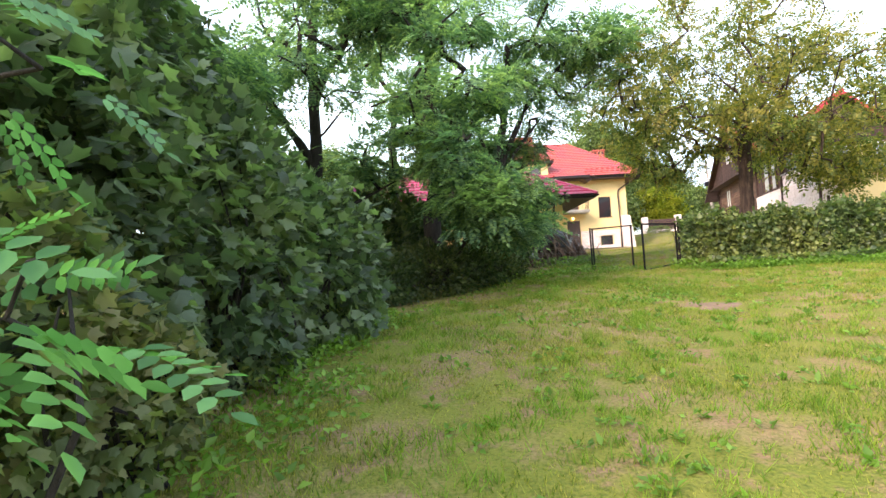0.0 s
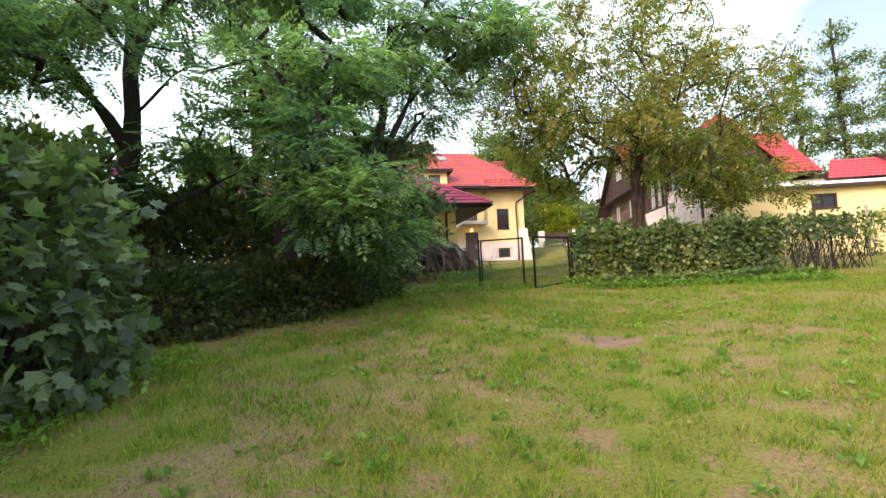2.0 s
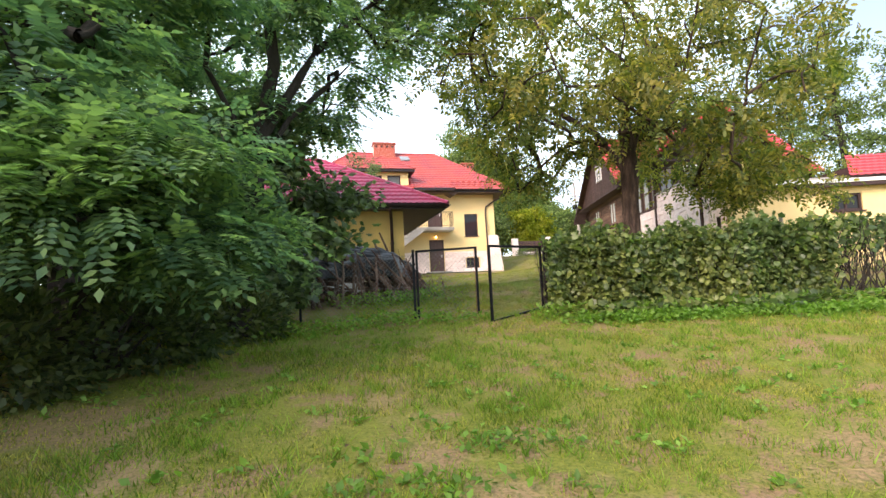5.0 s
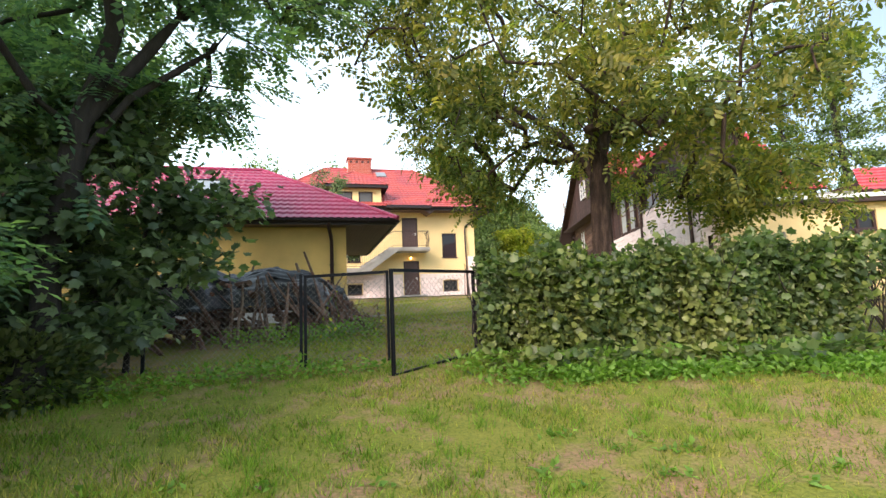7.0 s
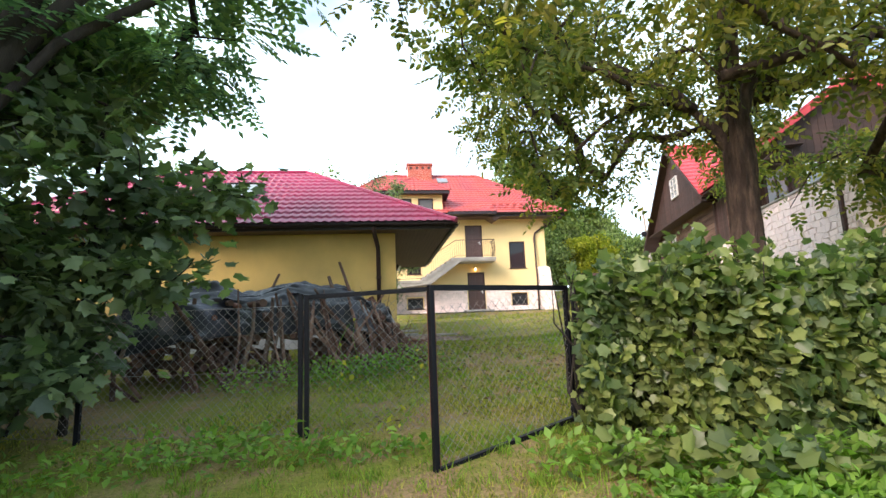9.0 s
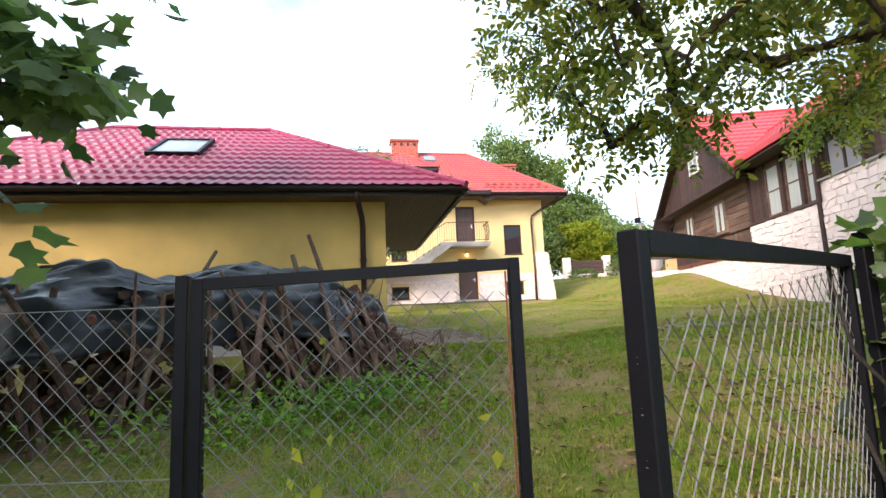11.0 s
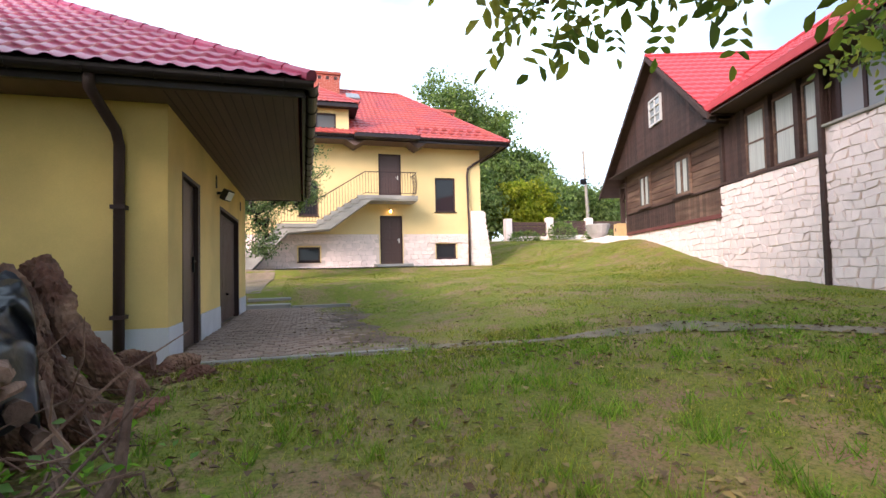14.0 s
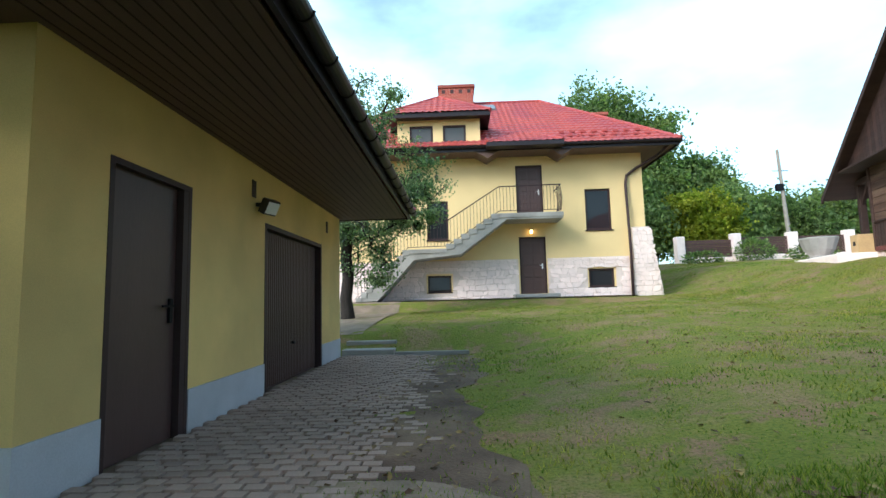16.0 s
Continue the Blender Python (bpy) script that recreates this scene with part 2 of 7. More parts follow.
M_SHOOT = material("fresh_locust_leaf", (0.085, 0.24, 0.09), 0.5, 0.2, 0.8, 8, 0.0, island=0.3, tint=(0.12, 0.28, 0.11), trans=(1.5, 2.0, 1.0), spec=0.35)
M_SOIL = material("dark_sandy_soil", (0.10, 0.062, 0.044), 0.95, 0.4, 3.0, 40, 0.8, tint=(0.18, 0.12, 0.08))
M_CURTAIN = material("grey_net_curtain", (0.40, 0.42, 0.40), 0.9, 0.2, 3.0, 60, 0.1, stretch=(1, 8, 0.3))
M_DRY = material("fallen_leaf", (0.13, 0.065, 0.035), 0.8, 0.2, 2.0, 20, 0.0, island=0.5, tint=(0.24, 0.17, 0.06))
M_EARTH = material("bare_earth", (0.21, 0.13, 0.085), 0.95, 0.3, 4.0, 40, 0.8)
M_PINK = material("pink_petal", (0.55, 0.10, 0.30), 0.6, 0.2, 10, 40, 0.0)
M_FENCE = material("brown_fence_board", (0.075, 0.040, 0.035), 0.7, 0.3, 2.0, 30, 0.1, piece=0.25)
M_TIMBERP = material("grey_pole_wood", (0.30, 0.27, 0.24), 0.9, 0.2, 3.0, 40, 0.3)


# ---- mesh helpers ----
def mesh_ob(name, bm, mat, parent=None, label="", smooth=False):
    me = bpy.data.meshes.new(name)
    bm.to_mesh(me)
    bm.free()
    if smooth:
        me.polygons.foreach_set("use_smooth", [True] * len(me.polygons))
    if mat:
        me.materials.append(mat)
    ob = new(name, me)
    if parent:
        ob.parent = parent
    if label:
        ob["label"] = label
    return ob


def part(name, bm, mat, parent, label="", smooth=False):
    return mesh_ob(name, bm, mat, parent, label, smooth)


def thing(name, at=(0, 0, 0), label="", category="", group="", kind=""):
    ob = new(name)
    ob.matrix_basis = Matrix.Translation(at)
    return tagged(ob, label, category, group, kind)


def array_mesh(name, co, tris, mat, parent=None, smooth=False):
    """One mesh object out of numpy arrays of places and triangles."""
    me = bpy.data.meshes.new(name)
    co, tris = np.ascontiguousarray(co, np.float32), np.ascontiguousarray(tris, np.int32)
    k = tris.shape[1]
    me.vertices.add(len(co))
    me.vertices.foreach_set("co", co.ravel())
    me.loops.add(tris.size)
    me.loops.foreach_set("vertex_index", tris.ravel())
    me.polygons.add(len(tris))
    me.polygons.foreach_set("loop_start", np.arange(0, tris.size, k, dtype=np.int32))
    me.polygons.foreach_set("loop_total", np.full(len(tris), k, np.int32))
    if smooth:
        me.polygons.foreach_set("use_smooth", np.ones(len(tris), bool))
    me.update(calc_edges=True)
    me.materials.append(mat)
    ob = new(name, me)
    if parent:
        ob.parent = parent
    return ob


def box(bm, x0, x1, y0, y1, z0, z1, bevel=0.0):
    g = bmesh.ops.create_cube(bm, size=1.0)
    vs = g["verts"]
    bmesh.ops.scale(bm, vec=(x1 - x0, y1 - y0, z1 - z0), verts=vs)
    bmesh.ops.translate(bm, vec=((x0 + x1) / 2, (y0 + y1) / 2, (z0 + z1) / 2), verts=vs)
    if bevel:
        es = list({e for v in vs for e in v.link_edges})
        bmesh.ops.bevel(bm, geom=es, offset=bevel, segments=1, affect="EDGES")
    return bm


def boxes(*args, bevel=0.0):
    bm = bmesh.new()
    for a in args:
        box(bm, *a, bevel=bevel)
    return bm


def tube(bm, pts, radii, sides=8, cap=True):
    """A tapered tube along a line of points."""
    rings, prev = [], None
    for i, p in enumerate(pts):
        p = Vector(p)
        a, b = Vector(pts[max(0, i - 1)]), Vector(pts[min(len(pts) - 1, i + 1)])
        d = (b - a).normalized() if (b - a).length > 1e-6 else Vector((0, 0, 1))
        if prev is None:
            u = d.orthogonal().normalized()
        else:
            u = (prev - d * prev.dot(d)).normalized()
        prev = u
        v = d.cross(u)
        r = radii[i] if hasattr(radii, "__len__") else radii
        rings.append([bm.verts.new(p + (u * math.cos(2 * math.pi * k / sides) + v * math.sin(2 * math.pi * k / sides)) * r) for k in range(sides)])
    for r0, r1 in zip(rings, rings[1:]):
        for k in range(sides):
            bm.faces.new((r0[k], r0[(k + 1) % sides], r1[(k + 1) % sides], r1[k]))
    if cap:
        bm.faces.new(rings[0][::-1])
        bm.faces.new(rings[-1])
    return bm


def prism(bm, outline, y0, y1):
    """An outline of (x, z) points pushed from y0 to y1."""
    a = [bm.verts.new((x, y0, z)) for x, z in outline]
    b = [bm.verts.new((x, y1, z)) for x, z in outline]
    n = len(outline)
    bm.faces.new(a)
    bm.faces.new(b[::-1])
    for i in range(n):
        bm.faces.new((a[i], b[i], b[(i + 1) % n], a[(i + 1) % n]))
    bmesh.ops.recalc_face_normals(bm, faces=bm.faces[:])
    return bm


def wall_with_holes(bm, a0, a1, z0, z1, y0, y1, holes):
    """A wall slab in the xz plane from y0 to y1, with rectangular openings (x0, x1, z0, z1) cut right through."""
    xs = sorted({a0, a1, *[v for h in holes for v in h[:2]]})
    zs = sorted({z0, z1, *[v for h in holes for v in h[2:]]})
    solid = lambda i, j: not any(h[0] - 1e-6 <= xs[i] and xs[i + 1] <= h[1] + 1e-6 and h[2] - 1e-6 <= zs[j] and zs[j + 1] <= h[3] + 1e-6 for h in holes)
    ni, nj = len(xs) - 1, len(zs) - 1
    S = [[solid(i, j) for j in range(nj)] for i in range(ni)]
    cache = {}

    def V(x, y, z):
        key = (round(x, 5), round(y, 5), round(z, 5))
        if key not in cache:
            cache[key] = bm.verts.new((x, y, z))
        return cache[key]

    for i in range(ni):
        for j in range(nj):
            if not S[i][j]:
                continue
            X0, X1, Z0, Z1 = xs[i], xs[i + 1], zs[j], zs[j + 1]
            bm.faces.new((V(X0, y0, Z0), V(X1, y0, Z0), V(X1, y0, Z1), V(X0, y0, Z1)))
            bm.faces.new((V(X0, y1, Z0), V(X0, y1, Z1), V(X1, y1, Z1), V(X1, y1, Z0)))
            if i == 0 or not S[i - 1][j]:
                bm.faces.new((V(X0, y0, Z0), V(X0, y0, Z1), V(X0, y1, Z1), V(X0, y1, Z0)))
            if i == ni - 1 or not S[i + 1][j]:
                bm.faces.new((V(X1, y0, Z0), V(X1, y1, Z0), V(X1, y1, Z1), V(X1, y0, Z1)))
            if j == 0 or not S[i][j - 1]:
                bm.faces.new((V(X0, y0, Z0), V(X0, y1, Z0), V(X1, y1, Z0), V(X1, y0, Z0)))
            if j == nj - 1 or not S[i][j + 1]:
                bm.faces.new((V(X0, y0, Z1), V(X1, y0, Z1), V(X1, y1, Z1), V(X0, y1, Z1)))
    return bm


def frame_mesh(x0, x1, z0, z1, y0, y1, t, cols=1, rows=1, open_foot=False, along_y=False, bar=None):
    """A window or door frame in one connected piece, with cols x rows panes; open_foot leaves out the threshold."""
    bar = bar or t
    w_, h_ = (x1 - x0 - 2 * t - (cols - 1) * bar) / cols, (z1 - z0 - (1 if open_foot else 2) * t - (rows - 1) * bar) / rows
    zb = z0 if open_foot else z0 + t
    holes = [(x0 + t + i * (w_ + bar), x0 + t + i * (w_ + bar) + w_, zb + j * (h_ + bar), zb + j * (h_ + bar) + h_) for i in range(cols) for j in range(rows)]
    bm = wall_with_holes(bmesh.new(), x0, x1, z0, z1, y0, y1, holes)
    if along_y:
        for v in bm.verts:
            v.co = Vector((v.co.y, v.co.x, v.co.z))
    bmesh.ops.recalc_face_normals(bm, faces=bm.faces[:])
    return bm


def tile_slope(name, e0, e1, t0, t1, mat, parent, course=0.36, wave=0.2, thick=0.02, res=5, label=""):
    """A roof slope of pressed metal tiles from the eave line e0-e1 up to the ridge line t0-t1: wavy courses that step over each other."""
    e0, e1, t0, t1 = (np.array(p, float) for p in (e0, e1, t0, t1))
    along = (e1 - e0) / np.linalg.norm(e1 - e0)
    rise = (t0 + t1) / 2 - (e0 + e1) / 2
    rise -= along * (rise @ along)
    length = np.linalg.norm(rise)
    up = rise / length
    nrm = np.cross(along, up)
    if nrm[2] < 0:
        nrm = -nrm
    rows = max(1, round(length / course))
    co, faces, base = [], [], 0
    n = max(4, int(np.linalg.norm(e1 - e0) / wave * res))
    q = np.linspace(0, 1, n)
    grid = []
    for r in range(rows):
        for f, lift in ((0.0, 0.034), (0.12, 0.040), (0.6, 0.024), (1.0, 0.006)):
            v = min(1.0, (r + f) / rows)
            a, b = e0 + (t0 - e0) * v, e1 + (t1 - e1) * v
            p = a[None] + (b - a)[None] * q[:, None]
            ph = (p - e0) @ along * 2 * math.pi / wave
            prof = 0.5 + 0.5 * np.cos(ph)
            grid.append(p + nrm[None] * (lift + 0.028 * (prof ** 1.5))[:, None])
    g = np.array(grid)
    R, N = g.shape[:2]
    idx = np.arange(R * N).reshape(R, N)
    quads = np.stack([idx[:-1, :-1], idx[:-1, 1:], idx[1:, 1:], idx[1:, :-1]], -1).reshape(-1, 4)
    ob = array_mesh(name, g.reshape(-1, 3), quads, mat, parent, smooth=False)
    if label:
        ob["label"] = label
    return ob


def roll(name, pts, r, mat, parent, sides=8):
    return part(name, tube(bmesh.new(), pts, r, sides), mat, parent, smooth=True)


# ---- ground ----
def ramp(v, a, b):
    t = np.clip((np.asarray(v, float) - a) / (b - a), 0, 1)
    return t * t * (3 - 2 * t)


def land(x, y):
    """Height of the ground: a slope that climbs north and east, with a level pad beside the outbuilding."""
    x, y = np.asarray(x, float), np.asarray(y, float)
    yy = np.where(y < 8, y, 8 + (np.minimum(y, 45) - 8) * 0.45)
    yy = np.maximum(yy, -24)
    z = 0.08 + 0.09 * yy + 0.025 * np.clip(x, 0, 22)
    z = z + 1.0 * ramp(x, 10.5, 15.5) * ramp(y, 9.5, 19.5) + 0.25 * ramp(y, 30, 40)
    z = z + 0.035 * np.sin(x * 0.9 + 0.6) * np.sin(y * 0.7 + 1.1) * ramp(np.hypot(x - 2, y - 11), 3, 8)
    pad = ramp(x, 6.5, 3.0) * ramp(y, 6.6, 8.0) * (1 - ramp(y, 15.3, 16.2))
    z = z * (1 - pad) + 0.715 * pad
    house = ramp(x, -6, -4) * (1 - ramp(x, 10.3, 11.5)) * ramp(y, 22.0, 22.8) * (1 - ramp(y, 35, 38))
    z = z * (1 - house) + 1.72 * house
    return z


def land1(x, y):
    return float(land(x, y))


def ground_sheet():
    """One sheet: fine near the walk, growing coarse out to the horizon."""
    def axis(lo, hi, step, far):
        core = np.arange(lo, hi + 1e-6, step)
        out = [hi]
        s = step
        while out[-1] < far:
            s *= 1.35
            out.append(out[-1] + s)
        left = [lo]
        s = step
        while left[-1] > -far:
            s *= 1.35
            left.append(left[-1] - s)
        return np.array(left[1:][::-1] + core.tolist() + out[1:])

    xs, ys = axis(-14, 18, 0.2, 900), axis(-20, 28, 0.2, 900)
    X, Y = np.meshgrid(xs, ys)
    Z = land(X, Y)
    near = (np.abs(X) < 20) & (np.abs(Y) < 30)
    rng = np.random.default_rng(3)
    Z = Z + np.where(near, rng.normal(0, 0.006, X.shape), 0)
    idx = np.arange(X.size).reshape(X.shape)
    quads = np.stack([idx[:-1, :-1], idx[:-1, 1:], idx[1:, 1:], idx[1:, :-1]], -1).reshape(-1, 4)
    ob = array_mesh("ground", np.stack([X, Y, Z], -1).reshape(-1, 3), quads, M_GROUND, smooth=True)
    return tagged(ob, "sloping mown lawn with dry patches and bare earth", "lawn", kind="structure")


ground_sheet()


# ---- outbuilding with garage ----
GX, GY, GN, GW = 0.63, 8.19, 15.15, -8.5          # east wall, south wall, north end, west end
EAVE_Z = 3.50
g = thing("outbuilding", (0, 0, 0), "yellow rendered outbuilding with crimson tile roof and brown doors", "outbuilding")


def swap_xy(bm):
    """Turn a wall built along x into one along y (mirrored so that its front faces east)."""
    for v in bm.verts:
        v.co = Vector((v.co.y, v.co.x, v.co.z))
    bmesh.ops.reverse_faces(bm, faces=bm.faces[:])
    return bm


east_holes = [(8.81, 9.83, 0.0, 2.84), (11.46, 13.9, 0.0, 2.78)]
bm = wall_with_holes(bmesh.new(), GY, GN, 1.09, 3.42, GX, GX - 0.3, [(a, b, 1.09, d) for a, b, c, d in east_holes])
part("wall", swap_xy(bm), M_YELLOW, g, "yellow rendered wall")
for wb in ((GW, GX - 0.3, GY, GY + 0.3, 1.09, 3.42), (GW, GX - 0.3, GN - 0.3, GN, 0.6, 3.42), (GW, GW + 0.3, GY + 0.3, GN - 0.3, 0.6, 3.42)):
    part("wall", boxes(wb), M_YELLOW, g, "yellow rendered wall")
for y0, y1 in ((GY - 0.012, 8.81), (9.83, 11.46), (13.9, GN)):
    part("plinth", boxes((GX - 0.28, GX + 0.012, y0, y1, 0.45, 1.088)), M_PLINTH, g, "grey painted plinth")
part("plinth", boxes((GW, GX - 0.28, GY - 0.012, GY + 0.28, 0.35, 1.088)), M_PLINTH, g, "grey painted plinth")

door = part("door", boxes((GX - 0.10, GX - 0.055, 8.86, 9.70, 0.73, 2.80), bevel=0.004), M_DOOR, g, "plain brown steel side door, shut")
part("door_handle", boxes((GX - 0.055, GX - 0.03, 9.60, 9.64, 1.66, 1.86), (GX - 0.03, GX - 0.01, 9.48, 9.64, 1.79, 1.81), bevel=0.003), M_BLACK, door, "black lever handle")
part("door_frame", frame_mesh(8.812, 9.828, 0.72, 2.838, GX - 0.16, GX + 0.004, 0.046, open_foot=True, along_y=True), M_BROWN, g)
part("door_jamb", boxes((GX - 0.15, GX + 0.002, 9.704, 9.78, 0.72, 2.79)), M_BROWN, g)
gate_door = part("garage_door", boxes((GX - 0.14, GX - 0.10, 11.52, 13.80, 0.73, 2.72)), M_DOOR, g, "ribbed brown up-and-over garage door, shut")
rib = boxes((GX - 0.10, GX - 0.078, -0.021, 0.021, 0.76, 2.70), bevel=0.006)
rib_me = bpy.data.meshes.new("rib")
rib.to_mesh(rib_me)
rib.free()
rib_me.materials.append(M_DOOR)
for i in range(34):
    o = new("rib", rib_me)
    o.parent = gate_door
    o.location = (0, 11.555 + i * 0.0667, 0)
part("knob", boxes((GX - 0.078, GX - 0.03, 12.62, 12.68, 1.22, 1.26), bevel=0.006), M_BLACK, gate_door, "small black pull")
part("door_frame", frame_mesh(11.462, 13.898, 0.72, 2.778, GX - 0.2, GX + 0.004, 0.056, open_foot=True, along_y=True), M_BROWN, g)
part("dark_interior", boxes((GX - 0.295, GX - 0.27, 8.7, 14.0, 0.5, 2.9)), M_BROWN, g)

# eaves: south overhang 0.52, east overhang 1.37
ex, ey, en, ew = 2.0, 7.67, 15.35, -9.4
ridge_y, ridge_z, hip_x = (ey + en) / 2, 6.0, -1.98
part("soffit", boxes((GW - 0.8, ex - 0.06, ey + 0.06, en - 0.06, 3.42, 3.44)), M_SOFFIT, g, "dark brown boarded soffit")
seam = bmesh.new()
for i in range(13):
    xx = GX + 0.06 + i * 0.1
    box(seam, xx, xx + 0.008, ey + 0.1, en - 0.1, 3.414, 3.42)
part("soffit_seam", seam, M_BROWN, g)
for fb in ((ew, ex, ey - 0.02, ey + 0.02, 3.41, 3.60), (ex - 0.02, ex + 0.02, ey + 0.02, en, 3.41, 3.60), (ew, ex, en, en + 0.04, 3.41, 3.6)):
    part("fascia", boxes(fb), M_GUTTER, g)
south = tile_slope("roof_slope", (ew, ey - 0.06, 3.57), (ex + 0.06, ey - 0.06, 3.57), (hip_x - 3.6, ridge_y, ridge_z), (hip_x, ridge_y, ridge_z), M_ROOF_G, g, res=6, label="crimson pressed metal tiles")
tile_slope("roof_slope", (ex + 0.06, ey - 0.06, 3.57), (ex + 0.06, en + 0.06, 3.57), (hip_x, ridge_y - 0.01, ridge_z), (hip_x, ridge_y + 0.01, ridge_z), M_ROOF_G, g, res=5)
tile_slope("roof_slope", (ex, en + 0.06, 3.57), (ew, en + 0.06, 3.57), (hip_x, ridge_y, ridge_z), (hip_x - 3.6, ridge_y, ridge_z), M_ROOF_G, g, res=3)
tile_slope("roof_slope", (ew, en, 3.57), (ew, ey, 3.57), (hip_x - 3.6, ridge_y + 0.01, ridge_z), (hip_x - 3.6, ridge_y - 0.01, ridge_z), M_ROOF_G, g, res=3)


def ridge_caps(a, b, r, mat, parent, step=0.38):
    """Half-round overlapping ridge pieces along a line."""
    a, b = Vector(a), Vector(b)
    n = max(2, int((b - a).length / step))
    for i in range(n):
        p, q = a.lerp(b, i / n), a.lerp(b, (i + 1.08) / n)
        part("ridge_cap", tube(bmesh.new(), [p, q], [r, r * 0.86], 8), mat, parent)


ridge_caps((ex + 0.08, ey - 0.08, 3.60), (hip_x, ridge_y, ridge_z + 0.03), 0.075, M_ROOF_G, g)
ridge_caps((hip_x, ridge_y, ridge_z + 0.03), (hip_x - 3.6, ridge_y, ridge_z + 0.03), 0.08, M_ROOF_G, g)
ridge_caps((ex + 0.08, en + 0.08, 3.60), (hip_x, ridge_y, ridge_z + 0.03), 0.075, M_ROOF_G, g)
ridge_caps((ew, ey - 0.05, 3.60), (hip_x - 3.6, ridge_y, ridge_z + 0.03), 0.075, M_ROOF_G, g)


def gutter(name, a, b, out, r, mat, parent):
    """A half-round gutter with brackets: an open trough from a to b whose outer side lies towards out."""
    a, b, o = Vector(a), Vector(b), Vector(out)
    bm = bmesh.new()
    prof = [(o * (-math.cos(t)) * r + Vector((0, 0, -math.sin(t) * r))) for t in np.linspace(0, math.pi, 9)]
    inner = [p * 0.9 + Vector((0, 0, 0.002)) for p in prof]
    r0 = [bm.verts.new(a + p) for p in prof] + [bm.verts.new(a + p) for p in inner[::-1]]
    r1 = [bm.verts.new(b + p) for p in prof] + [bm.verts.new(b + p) for p in inner[::-1]]
    k = len(r0)
    for i in range(k):
        bm.faces.new((r0[i], r0[(i + 1) % k], r1[(i + 1) % k], r1[i]))
    bm.faces.new(r0[::-1])
    bm.faces.new(r1)
    bmesh.ops.recalc_face_normals(bm, faces=bm.faces[:])
    ob = part(name, bm, mat, parent, smooth=False)
    n = int((b - a).length / 0.6)
    for i in range(n + 1):
        c = a.lerp(b, (i + 0.5) / (n + 1))
        part("bracket", tube(bmesh.new(), [c + p * 1.07 for p in prof], 0.009, 4), mat, ob)
    return ob


gutter("gutter", (ex + 0.085, ey - 0.12, 3.535), (ex + 0.085, en, 3.535), (1, 0, 0), 0.065, M_GUTTER, g)
gutter("gutter", (ew, ey - 0.085, 3.535), (ex + 0.1, ey - 0.085, 3.535), (0, -1, 0), 0.065, M_GUTTER, g)
roll("downpipe", [(0.12, ey - 0.06, 3.50), (0.12, ey - 0.03, 3.36), (0.2, GY - 0.14, 3.08), (0.21, GY - 0.07, 2.95), (0.21, GY - 0.07, 0.62)], 0.052, M_BROWN, g, 10)
for zc in (2.3, 1.2):
    part("pipe_clamp", boxes((0.145, 0.275, GY - 0.13, GY, zc, zc + 0.04)), M_BROWN, g)

# skylight on the south slope
sl = part("skylight", bmesh.new(), None, g, "pale roof window with a grey frame")
up_v = Vector((0, ridge_y - ey, ridge_z - 3.57)).normalized()
nr_v = up_v.cross(Vector((-1, 0, 0))).normalized()
if nr_v.z < 0:
    nr_v = -nr_v
sk = Matrix.Translation((-3.45, 9.72, 3.57 + (9.72 - ey) * (ridge_z - 3.57) / (ridge_y - ey))) @ Matrix(((1, 0, 0), (0, up_v.y, nr_v.y), (0, up_v.z, nr_v.z))).to_4x4()
bm = boxes((-0.5, 0.5, -0.62, -0.55, 0.0, 0.14), (-0.5, 0.5, 0.55, 0.62, 0.0, 0.14), (-0.5, -0.43, -0.55, 0.55, 0.0, 0.14), (0.43, 0.5, -0.55, 0.55, 0.0, 0.14))
bm.transform(sk)
part("frame", bm, M_BLACK, sl)
bm = boxes((-0.43, 0.43, -0.55, 0.55, 0.05, 0.11))
bm.transform(sk)
part("pane", bm, M_GLASSB, sl)

# flood light and vents on the east wall
fl = thing("flood_light", (0, 0, 0), "small black flood light bracketed on the yellow wall", "lamp")
part("bracket", boxes((GX, GX + 0.09, 11.18, 11.24, 2.93, 2.97), (GX + 0.06, GX + 0.09, 11.18, 11.24, 2.86, 2.97)), M_LAMP, fl)
bm = boxes((-0.05, 0.05, -0.11, 0.11, -0.09, 0.09), bevel=0.012)
bm.transform(Matrix.Translation((GX + 0.15, 11.21, 2.92)) @ pose(0, 0, 0, 0, 28, -20))
part("housing", bm, M_LAMP, fl)
bm = boxes((0.051, 0.058, -0.09, 0.09, -0.07, 0.07))
bm.transform(Matrix.Translation((GX + 0.15, 11.21, 2.92)) @ pose(0, 0, 0, 0, 28, -20))
part("lens", bm, M_WHITE, fl)
for yy in (11.12, 14.22):
    part("vent", boxes((GX - 0.01, GX + 0.012, yy - 0.05, yy + 0.05, 3.02, 3.22), bevel=0.004), M_BROWN, g)


# ---- grid pavers, steps and path beside the outbuilding ----
def patch(name, outline_fn, u_n, v_n, lift, mat, label, category, kind="structure"):
    u, v = np.meshgrid(np.linspace(0, 1, u_n), np.linspace(0, 1, v_n))
    x, y = outline_fn(u, v)
    z = land(x, y) + lift
    idx = np.arange(u.size).reshape(u.shape)
    quads = np.stack([idx[:-1, :-1], idx[:-1, 1:], idx[1:, 1:], idx[1:, :-1]], -1).reshape(-1, 4)
    return tagged(array_mesh(name, np.stack([x, y, z], -1).reshape(-1, 3), quads, mat, smooth=True), label, category, kind=kind)


